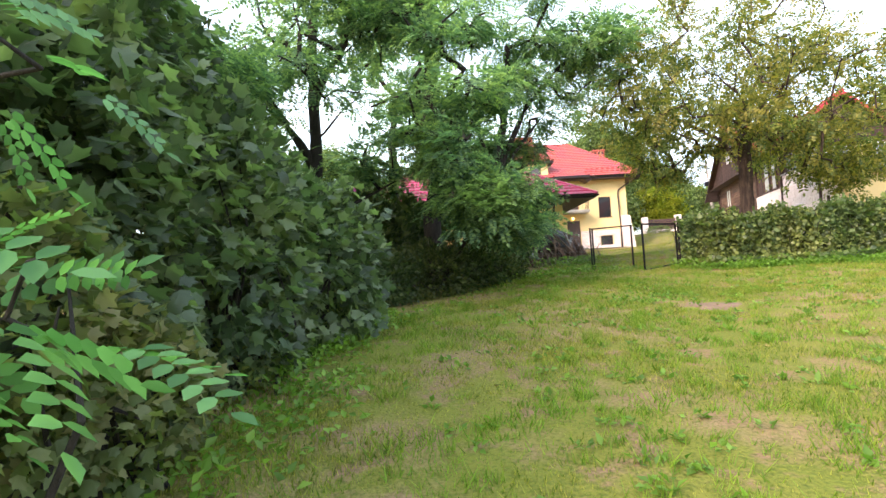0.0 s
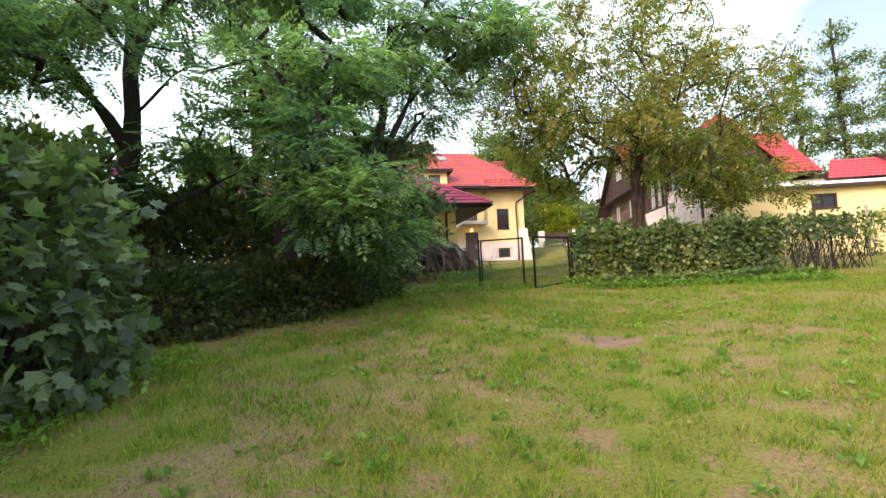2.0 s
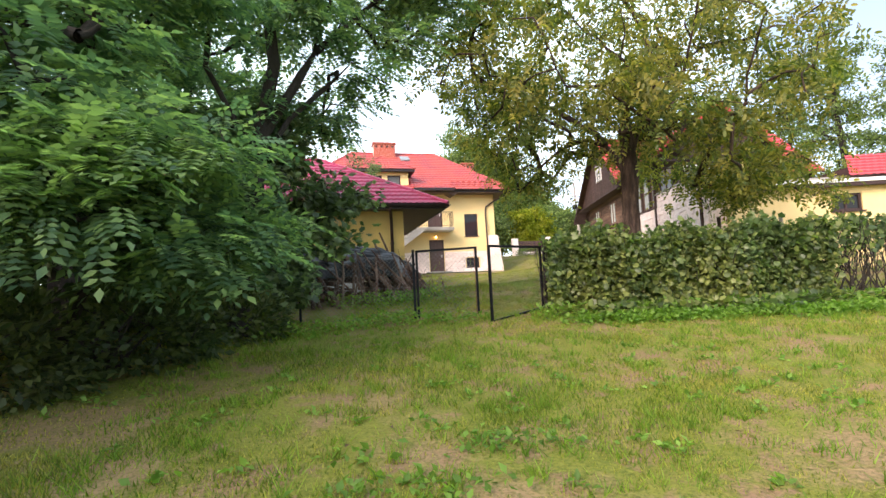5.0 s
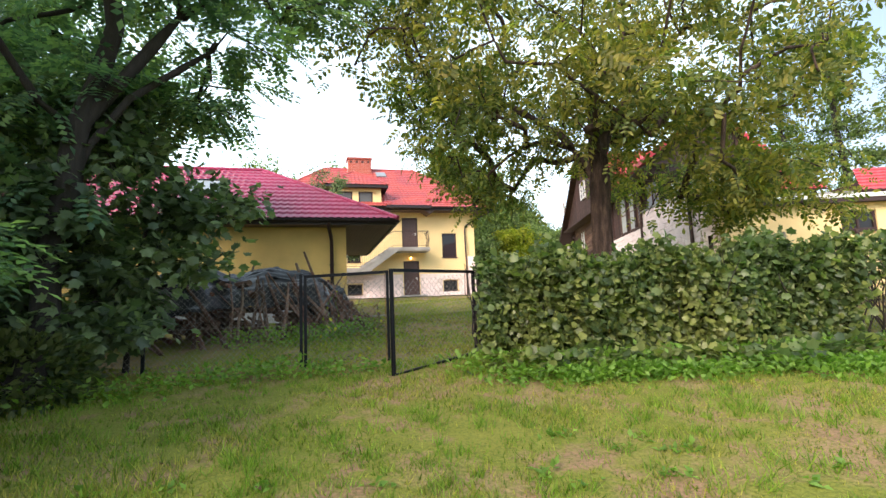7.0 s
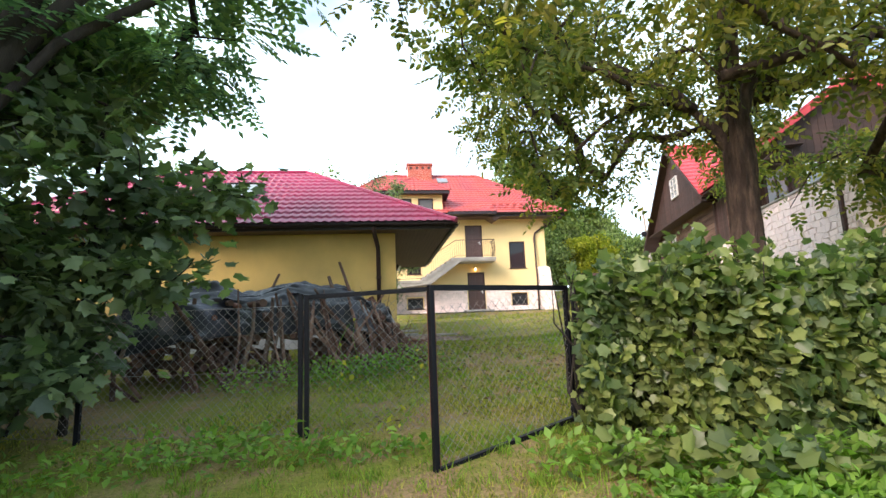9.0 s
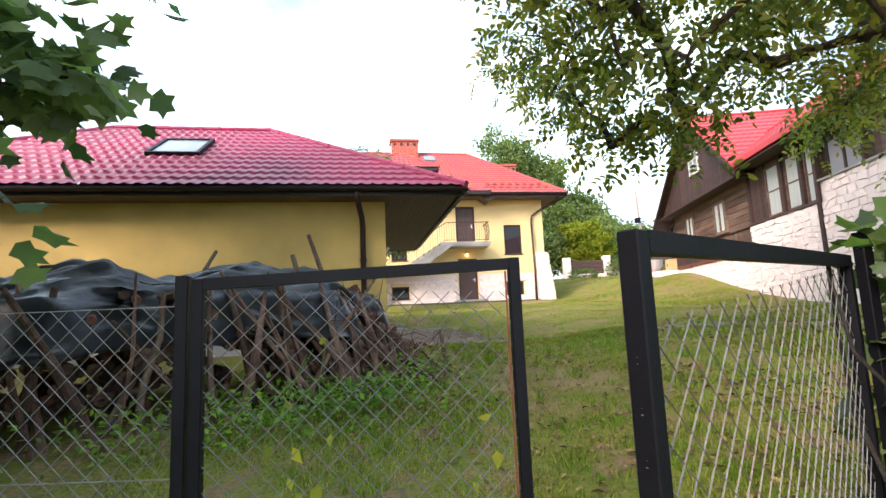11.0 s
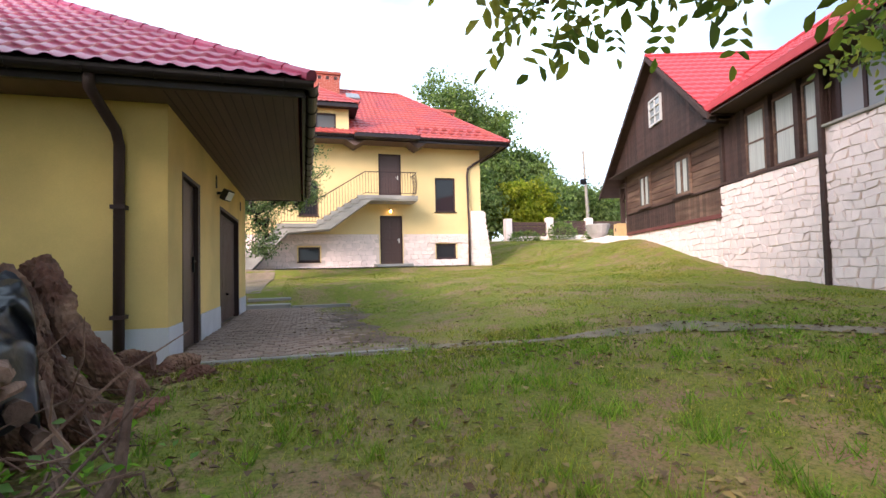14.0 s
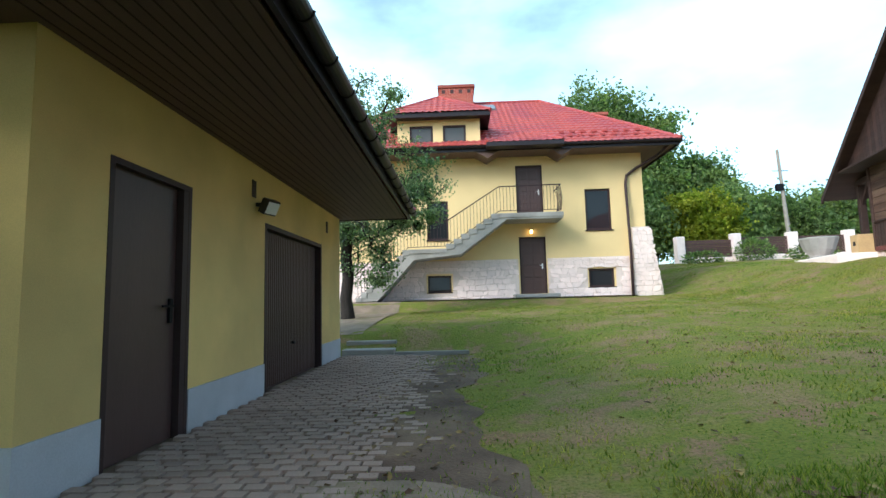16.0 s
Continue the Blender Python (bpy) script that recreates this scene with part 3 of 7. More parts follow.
pav = patch("pavement", lambda u, v: (0.4 + u * (2.75 + 0.16 * np.sin(v * 9 + 1) + 0.10 * np.sin(v * 23) + 0.05 * np.sin(v * 61)), 8.02 + v * 7.3), 24, 90, 0.008, M_SOIL, "grid paving with sand and leaf litter in the gaps", "paving")


def path_line(u, v):
    x = 1.9 + u * 12.0
    mid = 8.25 - 0.33 * (x - 1.9) + 0.35 * np.sin((x - 1.9) * 0.32) - 0.12 * np.sin(x * 1.7)
    wid = 0.20 + 0.06 * np.sin(x * 2.3) + 0.06 * np.sin(x * 5.1) + 0.35 * np.exp(-((x - 1.9) / 1.2) ** 2)
    return x, mid + (v - 0.5) * 2 * wid


patch("garden_path", path_line, 90, 6, 0.014, M_GRAVEL, "narrow worn gravel path across the lawn", "path")
patch("apron", lambda u, v: (-3.2 + u * 12.8, 22.85 + v * 1.7), 24, 4, 0.05, M_CONCRETE, "concrete apron along the house wall", "paving")
patch("yard_strip", lambda u, v: (-1.6 + u * 2.5, 16.0 + v * 6.8), 10, 20, 0.02, M_GRAVEL, "gravel strip between steps and house", "paving")
steps = thing("garden_steps", (0, 0, 0), "two low concrete edging steps at the end of the paving", "steps")
part("step", boxes((0.62, 1.66, 15.32, 15.72, 0.55, 0.845), bevel=0.015), M_CONCRETE, steps)
part("step", boxes((0.62, 1.66, 15.72, 16.2, 0.55, 0.985), bevel=0.015), M_CONCRETE, steps)
tagged(mesh_ob("kerb", boxes((1.68, 3.12, 15.24, 15.31, 0.45, 0.80), bevel=0.008), M_CONCRETE), "thin concrete kerb at the end of the paving", "kerb", kind="structure")
tagged(mesh_ob("kerb", boxes((0.64, 3.1, 7.93, 7.995, 0.4, 0.755), bevel=0.008), M_CONCRETE), "thin concrete kerb at the front of the paving", "kerb", kind="structure")


# ---- main house ----
HY = 24.45
h = thing("house", (0, 0, 0), "yellow rendered house with stone base, red tile roof and outside stair", "house")
HX0, HX1, HB = -3.0, 10.14, 34.3
wins = [(7.90, 8.88, 4.28, 5.88), (1.78, 2.60, 4.06, 5.58), (7.90, 8.86, 2.10, 2.79), (1.76, 2.66, 2.05, 2.68)]
doors = [(5.27, 6.30, 4.78, 6.90), (5.30, 6.32, 1.90, 4.08)]
bm = wall_with_holes(bmesh.new(), HX0, HX1, 1.3, 7.25, HY, HY + 0.4, wins + doors)
part("wall", bm, M_YELLOW2, h, "pale yellow rendered wall")
for wb in ((HX1 - 0.4, HX1, HY + 0.4, HB, 1.0, 7.25), (HX0, HX0 + 0.4, HY + 0.4, HB, 1.0, 7.25), (HX0, HX1, HB, HB + 0.4, 1.0, 7.25)):
    part("wall", boxes(wb), M_YELLOW2, h)
part("dark_room", boxes((HX0 + 0.5, HX1 - 0.5, HY + 0.55, HY + 0.6, 1.4, 7.2)), M_BROWN, h)
for x0, x1, z0, z1 in wins:
    w = part("window", frame_mesh(x0, x1, z0, z1, HY + 0.06, HY + 0.14, 0.07), M_BROWN, h, "brown framed window")
    part("pane", boxes((x0 + 0.07, x1 - 0.07, HY + 0.09, HY + 0.105, z0 + 0.07, z1 - 0.07)), M_GLASS, w)
    part("sill", boxes((x0 - 0.05, x1 + 0.05, HY - 0.06, HY + 0.06, z0 - 0.04, z0), bevel=0.006), M_BROWN, w)
for x0, x1, z0, z1 in doors:
    d = part("door", boxes((x0 + 0.06, x1 - 0.06, HY + 0.10, HY + 0.15, z0, z1 - 0.06)), M_DOOR, h, "dark brown panelled door, shut")
    part("door_frame", frame_mesh(x0, x1, z0, z1, HY + 0.03, HY + 0.16, 0.06, open_foot=True), M_BROWN, d)
    for k in range(4):
        for s in (0, 1):
            cx, cz = x0 + 0.16 + s * 0.38, z0 + 0.14 + k * 0.48
            part("panel", boxes((cx, cx + 0.30, HY + 0.082, HY + 0.10, cz, cz + 0.38), bevel=0.008), M_DOOR, d)
    part("door_handle", boxes((x1 - 0.17, x1 - 0.13, HY + 0.05, HY + 0.1, z0 + 0.95, z0 + 1.15), (x1 - 0.26, x1 - 0.13, HY + 0.04, HY + 0.06, z0 + 1.06, z0 + 1.08), bevel=0.003), M_WHITE, d, "pale lever handle")
part("doorstep", boxes((5.0, 6.65, HY - 0.75, HY + 0.1, 1.6, 1.89), bevel=0.02), M_CONCRETE, h, "low concrete doorstep")
part("lintel_lamp", boxes((5.74, 5.80, HY - 0.14, HY, 4.30, 4.34), (5.70, 5.84, HY - 0.2, HY - 0.06, 4.34, 4.37), bevel=0.004), M_LAMP, h)
lamp_m = bpy.data.materials.new("warm_bulb")
lamp_m.use_nodes = True
lamp_m.node_tree.nodes["Principled BSDF"].inputs["Emission Color"].default_value = (1.0, 0.62, 0.22, 1)
lamp_m.node_tree.nodes["Principled BSDF"].inputs["Emission Strength"].default_value = 6.0
bm = bmesh.new()
bmesh.ops.create_uvsphere(bm, u_segments=12, v_segments=8, radius=0.065)
bm.transform(Matrix.Translation((5.77, HY - 0.13, 4.26)) @ Matrix.Diagonal((0.9, 0.9, 1.25, 1)))
part("bulb", bm, lamp_m, h, "lit amber door lamp", smooth=True)
wl_ = thing("wall_lantern", (0, 0, 0), "small black lantern on the house wall", "lamp")
part("arm", boxes((2.17, 2.2, HY - 0.12, HY, 6.58, 6.61), (2.165, 2.205, HY - 0.03, HY, 6.45, 6.7)), M_LAMP, wl_)
part("lantern", tube(bmesh.new(), [(2.185, HY - 0.13, 6.36), (2.185, HY - 0.13, 6.40), (2.185, HY - 0.13, 6.55), (2.185, HY - 0.13, 6.63)], [0.03, 0.06, 0.08, 0.01], 6), M_LAMP, wl_)

# battered corner buttress
bt = bmesh.new()
prism(bt, [(9.46, 1.3), (10.62, 1.3), (10.20, 4.32), (9.56, 4.32)], HY - 0.22, HY + 0.9)
buttress = part("buttress", bt, M_MORTAR, h, "sloping corner buttress faced with pale stone")
# stone base board
part("stone_base", wall_with_holes(bmesh.new(), HX0, 9.45, 1.3, 3.24, HY - 0.03, HY - 0.002, [(5.24, 6.36, 1.3, 3.24), (7.84, 8.92, 2.04, 2.86), (1.70, 2.72, 1.99, 2.75)]), M_MORTAR, h)
roll("downpipe", [(10.9, 23.6, 7.32), (10.6, 24.0, 7.0), (9.9, HY - 0.08, 6.62), (9.52, HY - 0.08, 6.35), (9.45, HY - 0.1, 6.0), (9.43, HY - 0.30, 3.4), (9.41, HY - 0.33, 1.7)], 0.055, M_BROWN, h, 8)

# roof
rx0, rx1, ry0, ry1, rz, ez = 0.6, 7.18, 23.45, 35.3, 11.45, 7.42
ex0, ex1 = -4.0, 11.2
part("soffit", boxes((ex0 + 0.1, ex1 - 0.1, ry0 + 0.1, ry1 - 0.1, 7.25, 7.28)), M_SOFFIT, h, "dark brown soffit")
for fb in ((ex0, ex1, ry0 - 0.02, ry0 + 0.02, 7.22, 7.44), (ex1 - 0.02, ex1 + 0.02, ry0 + 0.02, ry1, 7.22, 7.44), (ex0 - 0.02, ex0 + 0.02, ry0 + 0.02, ry1, 7.22, 7.44)):
    part("fascia", boxes(fb), M_GUTTER, h)
rm = (ry0 + ry1) / 2
tile_slope("roof_slope", (ex0, ry0 - 0.06, ez), (ex1 + 0.04, ry0 - 0.06, ez), (rx0, rm, rz), (rx1, rm, rz), M_ROOF, h, course=0.38, wave=0.24, label="red pressed metal tiles")
tile_slope("roof_slope", (ex1 + 0.04, ry0 - 0.06, ez), (ex1 + 0.04, ry1 + 0.06, ez), (rx1, rm - 0.01, rz), (rx1, rm + 0.01, rz), M_ROOF, h, course=0.38, wave=0.24)
tile_slope("roof_slope", (ex1, ry1, ez), (ex0, ry1, ez), (rx1, rm, rz), (rx0, rm, rz), M_ROOF, h, course=0.38, wave=0.24, res=3)
tile_slope("roof_slope", (ex0, ry1, ez), (ex0, ry0, ez), (rx0, rm + 0.01, rz), (rx0, rm - 0.01, rz), M_ROOF, h, course=0.38, wave=0.24, res=3)
ridge_caps((ex1 + 0.05, ry0 - 0.06, ez + 0.03), (rx1, rm, rz + 0.03), 0.09, M_ROOF, h)
ridge_caps((rx1, rm, rz + 0.03), (rx0, rm, rz + 0.03), 0.09, M_ROOF, h)
ridge_caps((ex0, ry0 - 0.06, ez + 0.03), (rx0, rm, rz + 0.03), 0.09, M_ROOF, h)
gutter("gutter", (ex0, ry0 - 0.1, 7.40), (4.1, ry0 - 0.1, 7.40), (0, -1, 0), 0.075, M_GUTTER, h)
gutter("gutter", (6.9, ry0 - 0.1, 7.40), (ex1 + 0.05, ry0 - 0.1, 7.40), (0, -1, 0), 0.075, M_GUTTER, h)
gutter("gutter", (ex1 + 0.1, ry0 - 0.1, 7.40), (ex1 + 0.1, ry1, 7.40), (1, 0, 0), 0.075, M_GUTTER, h)
sl_k = (rz - ez) / (rm - ry0)
guard = boxes((-0.11, 0.11, -0.02, 0.02, 0.0, 0.10), (-0.10, 0.10, -0.09, -0.02, 0.0, 0.03))
guard_me = bpy.data.meshes.new("snow_guard")
guard.to_mesh(guard_me)
guard.free()
guard_me.materials.append(M_ROOF)
for i in range(10):
    for row in (0, 1):
        xx = 6.9 + i * 0.42 + row * 0.21
        if xx < 10.6 - row * 0.2:
            o = new("snow_guard", guard_me)
            o.parent = h
            yy = ry0 + 0.5 + row * 0.42
            o.location = (xx, yy, ez + (yy - ry0) * sl_k + 0.05)
for i in range(9):
    o = new("snow_guard", guard_me)
    o.parent = h
    o.location = (-2.4 + i * 0.72, ry0 + 0.6, ez + 0.6 * sl_k + 0.05)

# small hipped porch roof above the upper door
pa = (5.52, 24.9, 8.42)
tile_slope("porch_slope", (4.12, 23.0, 7.40), (6.88, 23.0, 7.40), (5.50, 24.7, 8.36), (5.54, 24.7, 8.36), M_ROOF, h, wave=0.24, course=0.34)
tile_slope("porch_slope", (6.88, 23.0, 7.40), (6.88, 23.6, 7.48), (5.54, 24.7, 8.36), (5.54, 25.0, 8.46), M_ROOF, h, wave=0.24, course=0.34)
tile_slope("porch_slope", (4.12, 23.6, 7.48), (4.12, 23.0, 7.40), (5.50, 25.0, 8.46), (5.50, 24.7, 8.36), M_ROOF, h, wave=0.24, course=0.34)
ridge_caps((6.88, 23.0, 7.44), pa, 0.07, M_ROOF, h)
ridge_caps((4.12, 23.0, 7.44), pa, 0.07, M_ROOF, h)
part("porch_fascia", boxes((4.1, 6.9, 22.96, 23.46, 7.26, 7.41)), M_GUTTER, h)
bm = bmesh.new()
part("eave_bracket", prism(bm, [(3.7, 7.25), (4.15, 6.98), (4.6, 7.25)], 23.5, 24.44), M_SOFFIT, h)
part("eave_bracket", prism(bmesh.new(), [(6.5, 7.25), (6.9, 6.98), (7.35, 7.25)], 23.5, 24.44), M_SOFFIT, h)

# dormer
DY = 23.85
DW = ((1.22, 2.12), (2.50, 3.38))
dm = part("dormer", wall_with_holes(bmesh.new(), 0.75, 3.92, 7.45, 8.68, DY, DY + 0.2, [(x0, x1, 7.72, 8.42) for x0, x1 in DW]), M_YELLOW2, h, "dormer with two brown windows")
for x0 in (0.75, 3.72):
    part("cheek", boxes((x0, x0 + 0.2, DY + 0.2, 26.4, 7.6, 8.68)), M_YELLOW2, dm)
for x0, x1 in DW:
    part("window", frame_mesh(x0, x1, 7.72, 8.42, DY + 0.03, DY + 0.12, 0.08), M_BROWN, dm)
    part("pane", boxes((x0 + 0.08, x1 - 0.08, DY + 0.06, DY + 0.08, 7.80, 8.34)), M_GLASSD, dm)
for fb in ((0.36, 4.30, DY - 0.46, DY - 0.42, 8.60, 8.76), (4.26, 4.30, DY - 0.42, 26.4, 8.60, 8.76), (0.36, 0.40, DY - 0.42, 26.4, 8.60, 8.76), (0.40, 4.26, DY - 0.42, 26.4, 8.64, 8.68)):
    part("dormer_fascia", boxes(fb), M_GUTTER, dm)
tile_slope("dormer_slope", (0.34, DY - 0.5, 8.75), (4.32, DY - 0.5, 8.75), (2.31, 25.0, 10.0), (2.35, 25.0, 10.0), M_ROOF, dm, wave=0.24, course=0.34)
tile_slope("dormer_slope", (4.32, DY - 0.5, 8.75), (4.32, 26.4, 8.75), (2.35, 25.0, 10.0), (2.35, 27.6, 10.0), M_ROOF, dm, wave=0.24, course=0.34)
tile_slope("dormer_slope", (0.34, 26.4, 8.75), (0.34, DY - 0.5, 8.75), (2.31, 27.6, 10.0), (2.31, 25.0, 10.0), M_ROOF, dm, wave=0.24, course=0.34)
ridge_caps((4.32, DY - 0.5, 8.79), (2.33, 25.0, 10.03), 0.07, M_ROOF, dm)
ridge_caps((0.34, DY - 0.5, 8.79), (2.33, 25.0, 10.03), 0.07, M_ROOF, dm)


def chimney(x0, x1, y0, y1, z0, z1, parent):
    c = part("chimney", boxes((x0, x1, y0, y1, z0, z1)), M_MORTAR, parent, "red brick chimney with vent holes under the cap")
    bm = bmesh.new()
    rows = int((z1 - z0) / 0.085)
    for r in range(rows):
        z = z0 + r * 0.085
        off = 0.12 * (r % 2)
        x = x0 - off
        while x < x1:
            a, b = max(x, x0 - 0.006), min(x + 0.235, x1 + 0.006)
            if b - a > 0.04:
                box(bm, a, b, y0 - 0.012, y0 + 0.05, z + 0.006, z + 0.08)
            x += 0.25
        y = y0 - off
        while y < y1:
            a, b = max(y, y0), min(y + 0.235, y1)
            if b - a > 0.04:
                box(bm, x1 - 0.05, x1 + 0.012, a, b, z + 0.006, z + 0.08)
            y += 0.25
    tagged(part("brick", bm, M_CHIMNEY, c), kind="stuff")
    part("cap", boxes((x0 - 0.08, x1 + 0.08, y0 - 0.08, y1 + 0.08, z1 - 0.16, z1), bevel=0.02), M_CHIMNEY, c)
    nh = max(3, int((x1 - x0) / 0.33))
    for i in range(nh):
        cx = x0 + (i + 0.5) * (x1 - x0) / nh
        part("vent_hole", boxes((cx - 0.08, cx + 0.08, y0 - 0.02, y0 - 0.005, z1 - 0.42, z1 - 0.24)), M_BROWN, c)
    return c


chimney(2.25, 3.9, 28.6, 29.5, 9.5, 12.15, h)
chimney(9.75, 10.75, 30.2, 31.0, 8.0, 11.1, h)
skl = boxes((-0.35, 0.35, -0.4, 0.4, 0.04, 0.14), bevel=0.01)
skl.transform(Matrix.Translation((4.55, 28.35, ez + (28.35 - ry0) * sl_k)) @ Matrix.Rotation(math.atan(sl_k), 4, "X"))
part("roof_window", skl, M_GLASSB, h, "small roof window")

# outside stair
stair = part("stair", bmesh.new(), None, h, "concrete outside stair with wrought-iron railing")
SY0, SY1 = 23.25, HY - 0.035
bm = bmesh.new()
prism(bm, [(4.45, 4.80), (6.78, 4.80), (6.78, 4.60), (4.75, 4.60), (3.05, 3.38), (1.35, 3.22), (-0.05, 1.72), (-0.75, 1.60), (-0.75, 1.72), (1.10, 3.52), (2.55, 3.58)], SY0, SY1)
part("flight", bm, M_CONCRETE, stair)


def treads(x0, z0, x1, z1, n):
    for i in range(n):
        xa, za = x0 + (x1 - x0) * i / n, z0 + (z1 - z0) * (i + 1) / n
        part("tread", boxes((xa - 0.03, xa + (x1 - x0) / n, SY0 - 0.03, SY1, za - 0.20, za), bevel=0.01), M_CONCRETE, stair)


treads(-0.75, 1.72, 1.15, 3.58, 10)
treads(2.55, 3.60, 4.50, 4.82, 7)
part("landing", boxes((1.12, 2.56, SY0 - 0.03, SY1, 3.44, 3.60), bevel=0.01), M_CONCRETE, stair)
part("balcony_slab", boxes((4.45, 6.80, SY0 - 0.03, SY1, 4.66, 4.825), bevel=0.01), M_CONCRETE, stair)
rail_pts = [(-0.75, 2.75), (1.15, 4.55), (2.55, 4.60), (4.5, 5.82), (6.74, 5.84)]
base_pts = [(-0.75, 1.85), (1.15, 3.68), (2.55, 3.70), (4.5, 4.92), (6.74, 4.92)]
RY = SY0 + 0.02
part("handrail", tube(bmesh.new(), [(x, RY, z) for x, z in rail_pts] + [(6.74, SY1, 5.84)], 0.022, 6), M_BROWN, stair)
part("bottom_rail", tube(bmesh.new(), [(x, RY, z) for x, z in base_pts] + [(6.74, SY1, 4.92)], 0.014, 6), M_BROWN, stair)


def on_line(pts, x):
    for (a, b), (c, d) in zip(pts, pts[1:]):
        if a <= x <= c:
            return b + (d - b) * (x - a) / (c - a)
    return pts[-1][1]


nb = 62
for i in range(nb):
    x = -0.70 + i * (6.72 + 0.70) / (nb - 1)
    z0, z1 = on_line(base_pts, x), on_line(rail_pts, x)
    mid = [(x, RY - 0.055 * math.sin(math.pi * t) * (1 if t < 0.62 else 0.6), z0 + (z1 - z0) * t) for t in (0, 0.2, 0.4, 0.6, 0.8, 1.0)]
    part("baluster", tube(bmesh.new(), mid, 0.0095, 4), M_BROWN, stair)
for i in range(8):
    y = RY + 0.12 + i * 0.125
    mid = [(6.74 + 0.07 * math.sin(math.pi * t), y, 4.92 + 0.92 * t) for t in (0, 0.25, 0.5, 0.75, 1.0)]
    part("baluster", tube(bmesh.new(), mid, 0.0095, 4), M_BROWN, stair)


# ---- timber and stone barn ----
BD = Vector((0.292, 0.956, 0)).normalized()
BE = Vector((BD.y, -BD.x, 0))
BO = Vector((11.98, 9.77, 0))
B = Matrix(((BE.x, BD.x, 0, BO.x), (BE.y, BD.y, 0, BO.y), (0, 0, 1, 0), (0, 0, 0, 1)))   # local x into the building, local y along its front
barn = tagged(new("barn"), "dark timber house on pale stone walls with bright red roofs", "house")
barn.matrix_basis = B


def bl(name, bm, mat, parent=barn, label="", smooth=False):
    return part(name, bm, mat, parent, label, smooth)


# stone walls (front plane at local x = 0)
bl("stone_wall", boxes((0.03, 0.45, 0.0, 3.78, 0.2, 3.72)), M_MORTAR, label="pale rubble stone wall")
bl("stone_wall", boxes((0.03, 0.45, -4.4, 0.0, 0.2, 4.26)), M_MORTAR, label="pale rubble parapet wall")
bl("stone_wall", boxes((0.03, 8.0, -4.4, -4.0, 0.2, 3.6)), M_MORTAR)
bl("stone_plinth", boxes((0.10, 0.5, 3.78, 14.2, 0.8, 2.92)), M_MORTAR, label="pale stone plinth")
for yy, zt in ((0.0, 5.5), (-3.95, 4.5)):
    bl("timber_post", boxes((-0.07, 0.02, yy - 0.06, yy + 0.06, 0.75, zt), bevel=0.01), M_WOOD)
# glazed gallery over the stone
bl("gallery_wall", boxes((0.16, 0.3, 0.0, 3.78, 3.72, 5.6)), M_WOOD)
for y0, y1 in ((1.90, 2.70), (0.85, 1.62), (0.12, 0.66)):
    w = bl("window", frame_mesh(y0, y1, 3.80, 5.40, 0.09, 0.16, 0.06, rows=2, bar=0.04, along_y=True), M_WOODW)
    bl("pane", boxes((0.12, 0.135, y0 + 0.06, y1 - 0.06, 3.86, 5.34)), M_GLASSD, w)
    bl("curtain", boxes((0.105, 0.112, y0 + 0.1, y1 - 0.12, 3.88, 5.32)), M_CURTAIN, w)
for y0 in (1.66, 0.70, 0.02):
    bl("mullion", boxes((0.02, 0.15, y0, y0 + 0.14, 3.75, 5.55), bevel=0.008), M_WOOD)
for k in range(6):
    bl("panel_board", boxes((0.10, 0.155, 2.74 + k * 0.175, 2.905 + k * 0.175, 3.75, 5.55), bevel=0.006), M_WOOD)
bl("sill_beam", boxes((-0.03, 0.34, 0.0, 3.80, 3.72, 3.80), bevel=0.01), M_WOOD)
# coping of the terrace parapet and the storey set back behind it
bl("coping", boxes((-0.06, 0.5, -4.42, -0.02, 4.26, 4.32), bevel=0.012), M_CONCRETE, label="thin pale coping on the parapet")
bl("terrace_deck", boxes((0.45, 4.6, -4.4, -2.0, 3.72, 3.85)), M_CONCRETE)
bl("upper_wall", wall_with_holes(bmesh.new(), 0.2, 4.0, 3.85, 5.28, -2.0, -1.8, [(0.38, 1.18, 4.0, 5.1), (1.36, 2.05, 4.0, 5.1), (2.95, 3.8, 4.0, 5.1)]), M_WOODW, label="brown timber upper wall")
for x0, x1 in ((0.38, 1.18), (1.36, 2.05), (2.95, 3.8)):
    w = bl("window", frame_mesh(x0, x1, 4.0, 5.1, -1.99, -1.9, 0.07), M_WHITE, label="white framed upper window")
    bl("pane", boxes((x0 + 0.07, x1 - 0.07, -1.95, -1.935, 4.07, 5.03)), M_GLASSB, w)
bl("upper_front_wall", boxes((0.2, 0.36, -1.8, 0.0, 3.85, 5.6)), M_WOOD)
w = bl("window", frame_mesh(-1.55, -0.25, 4.3, 5.3, 0.12, 0.2, 0.08, cols=2, along_y=True), M_BROWN)
bl("pane", boxes((0.15, 0.165, -1.47, -0.33, 4.38, 5.22)), M_GLASSB, w)
bl("pier", boxes((2.2, 2.75, -2.35, -2.005, 3.85, 5.1), bevel=0.01), M_YELLOW2, label="yellow rendered chimney pier")
bl("pier_cap", boxes((2.12, 2.83, -2.42, -2.006, 5.1, 5.18), bevel=0.01), M_WOOD)
# timber wall of the main gable: horizontal planks above, upright boards below
bl("backing", boxes((0.14, 0.3, 3.8, 11.1, 2.85, 5.42)), M_WOOD)
plank_z = 3.75
k = 0
while plank_z < 5.35:
    bl("plank", boxes((0.06, 0.14, 3.8, 11.1, plank_z, plank_z + 0.215), bevel=0.012), M_WOODW)
    plank_z += 0.225
    k += 1
y = 3.8
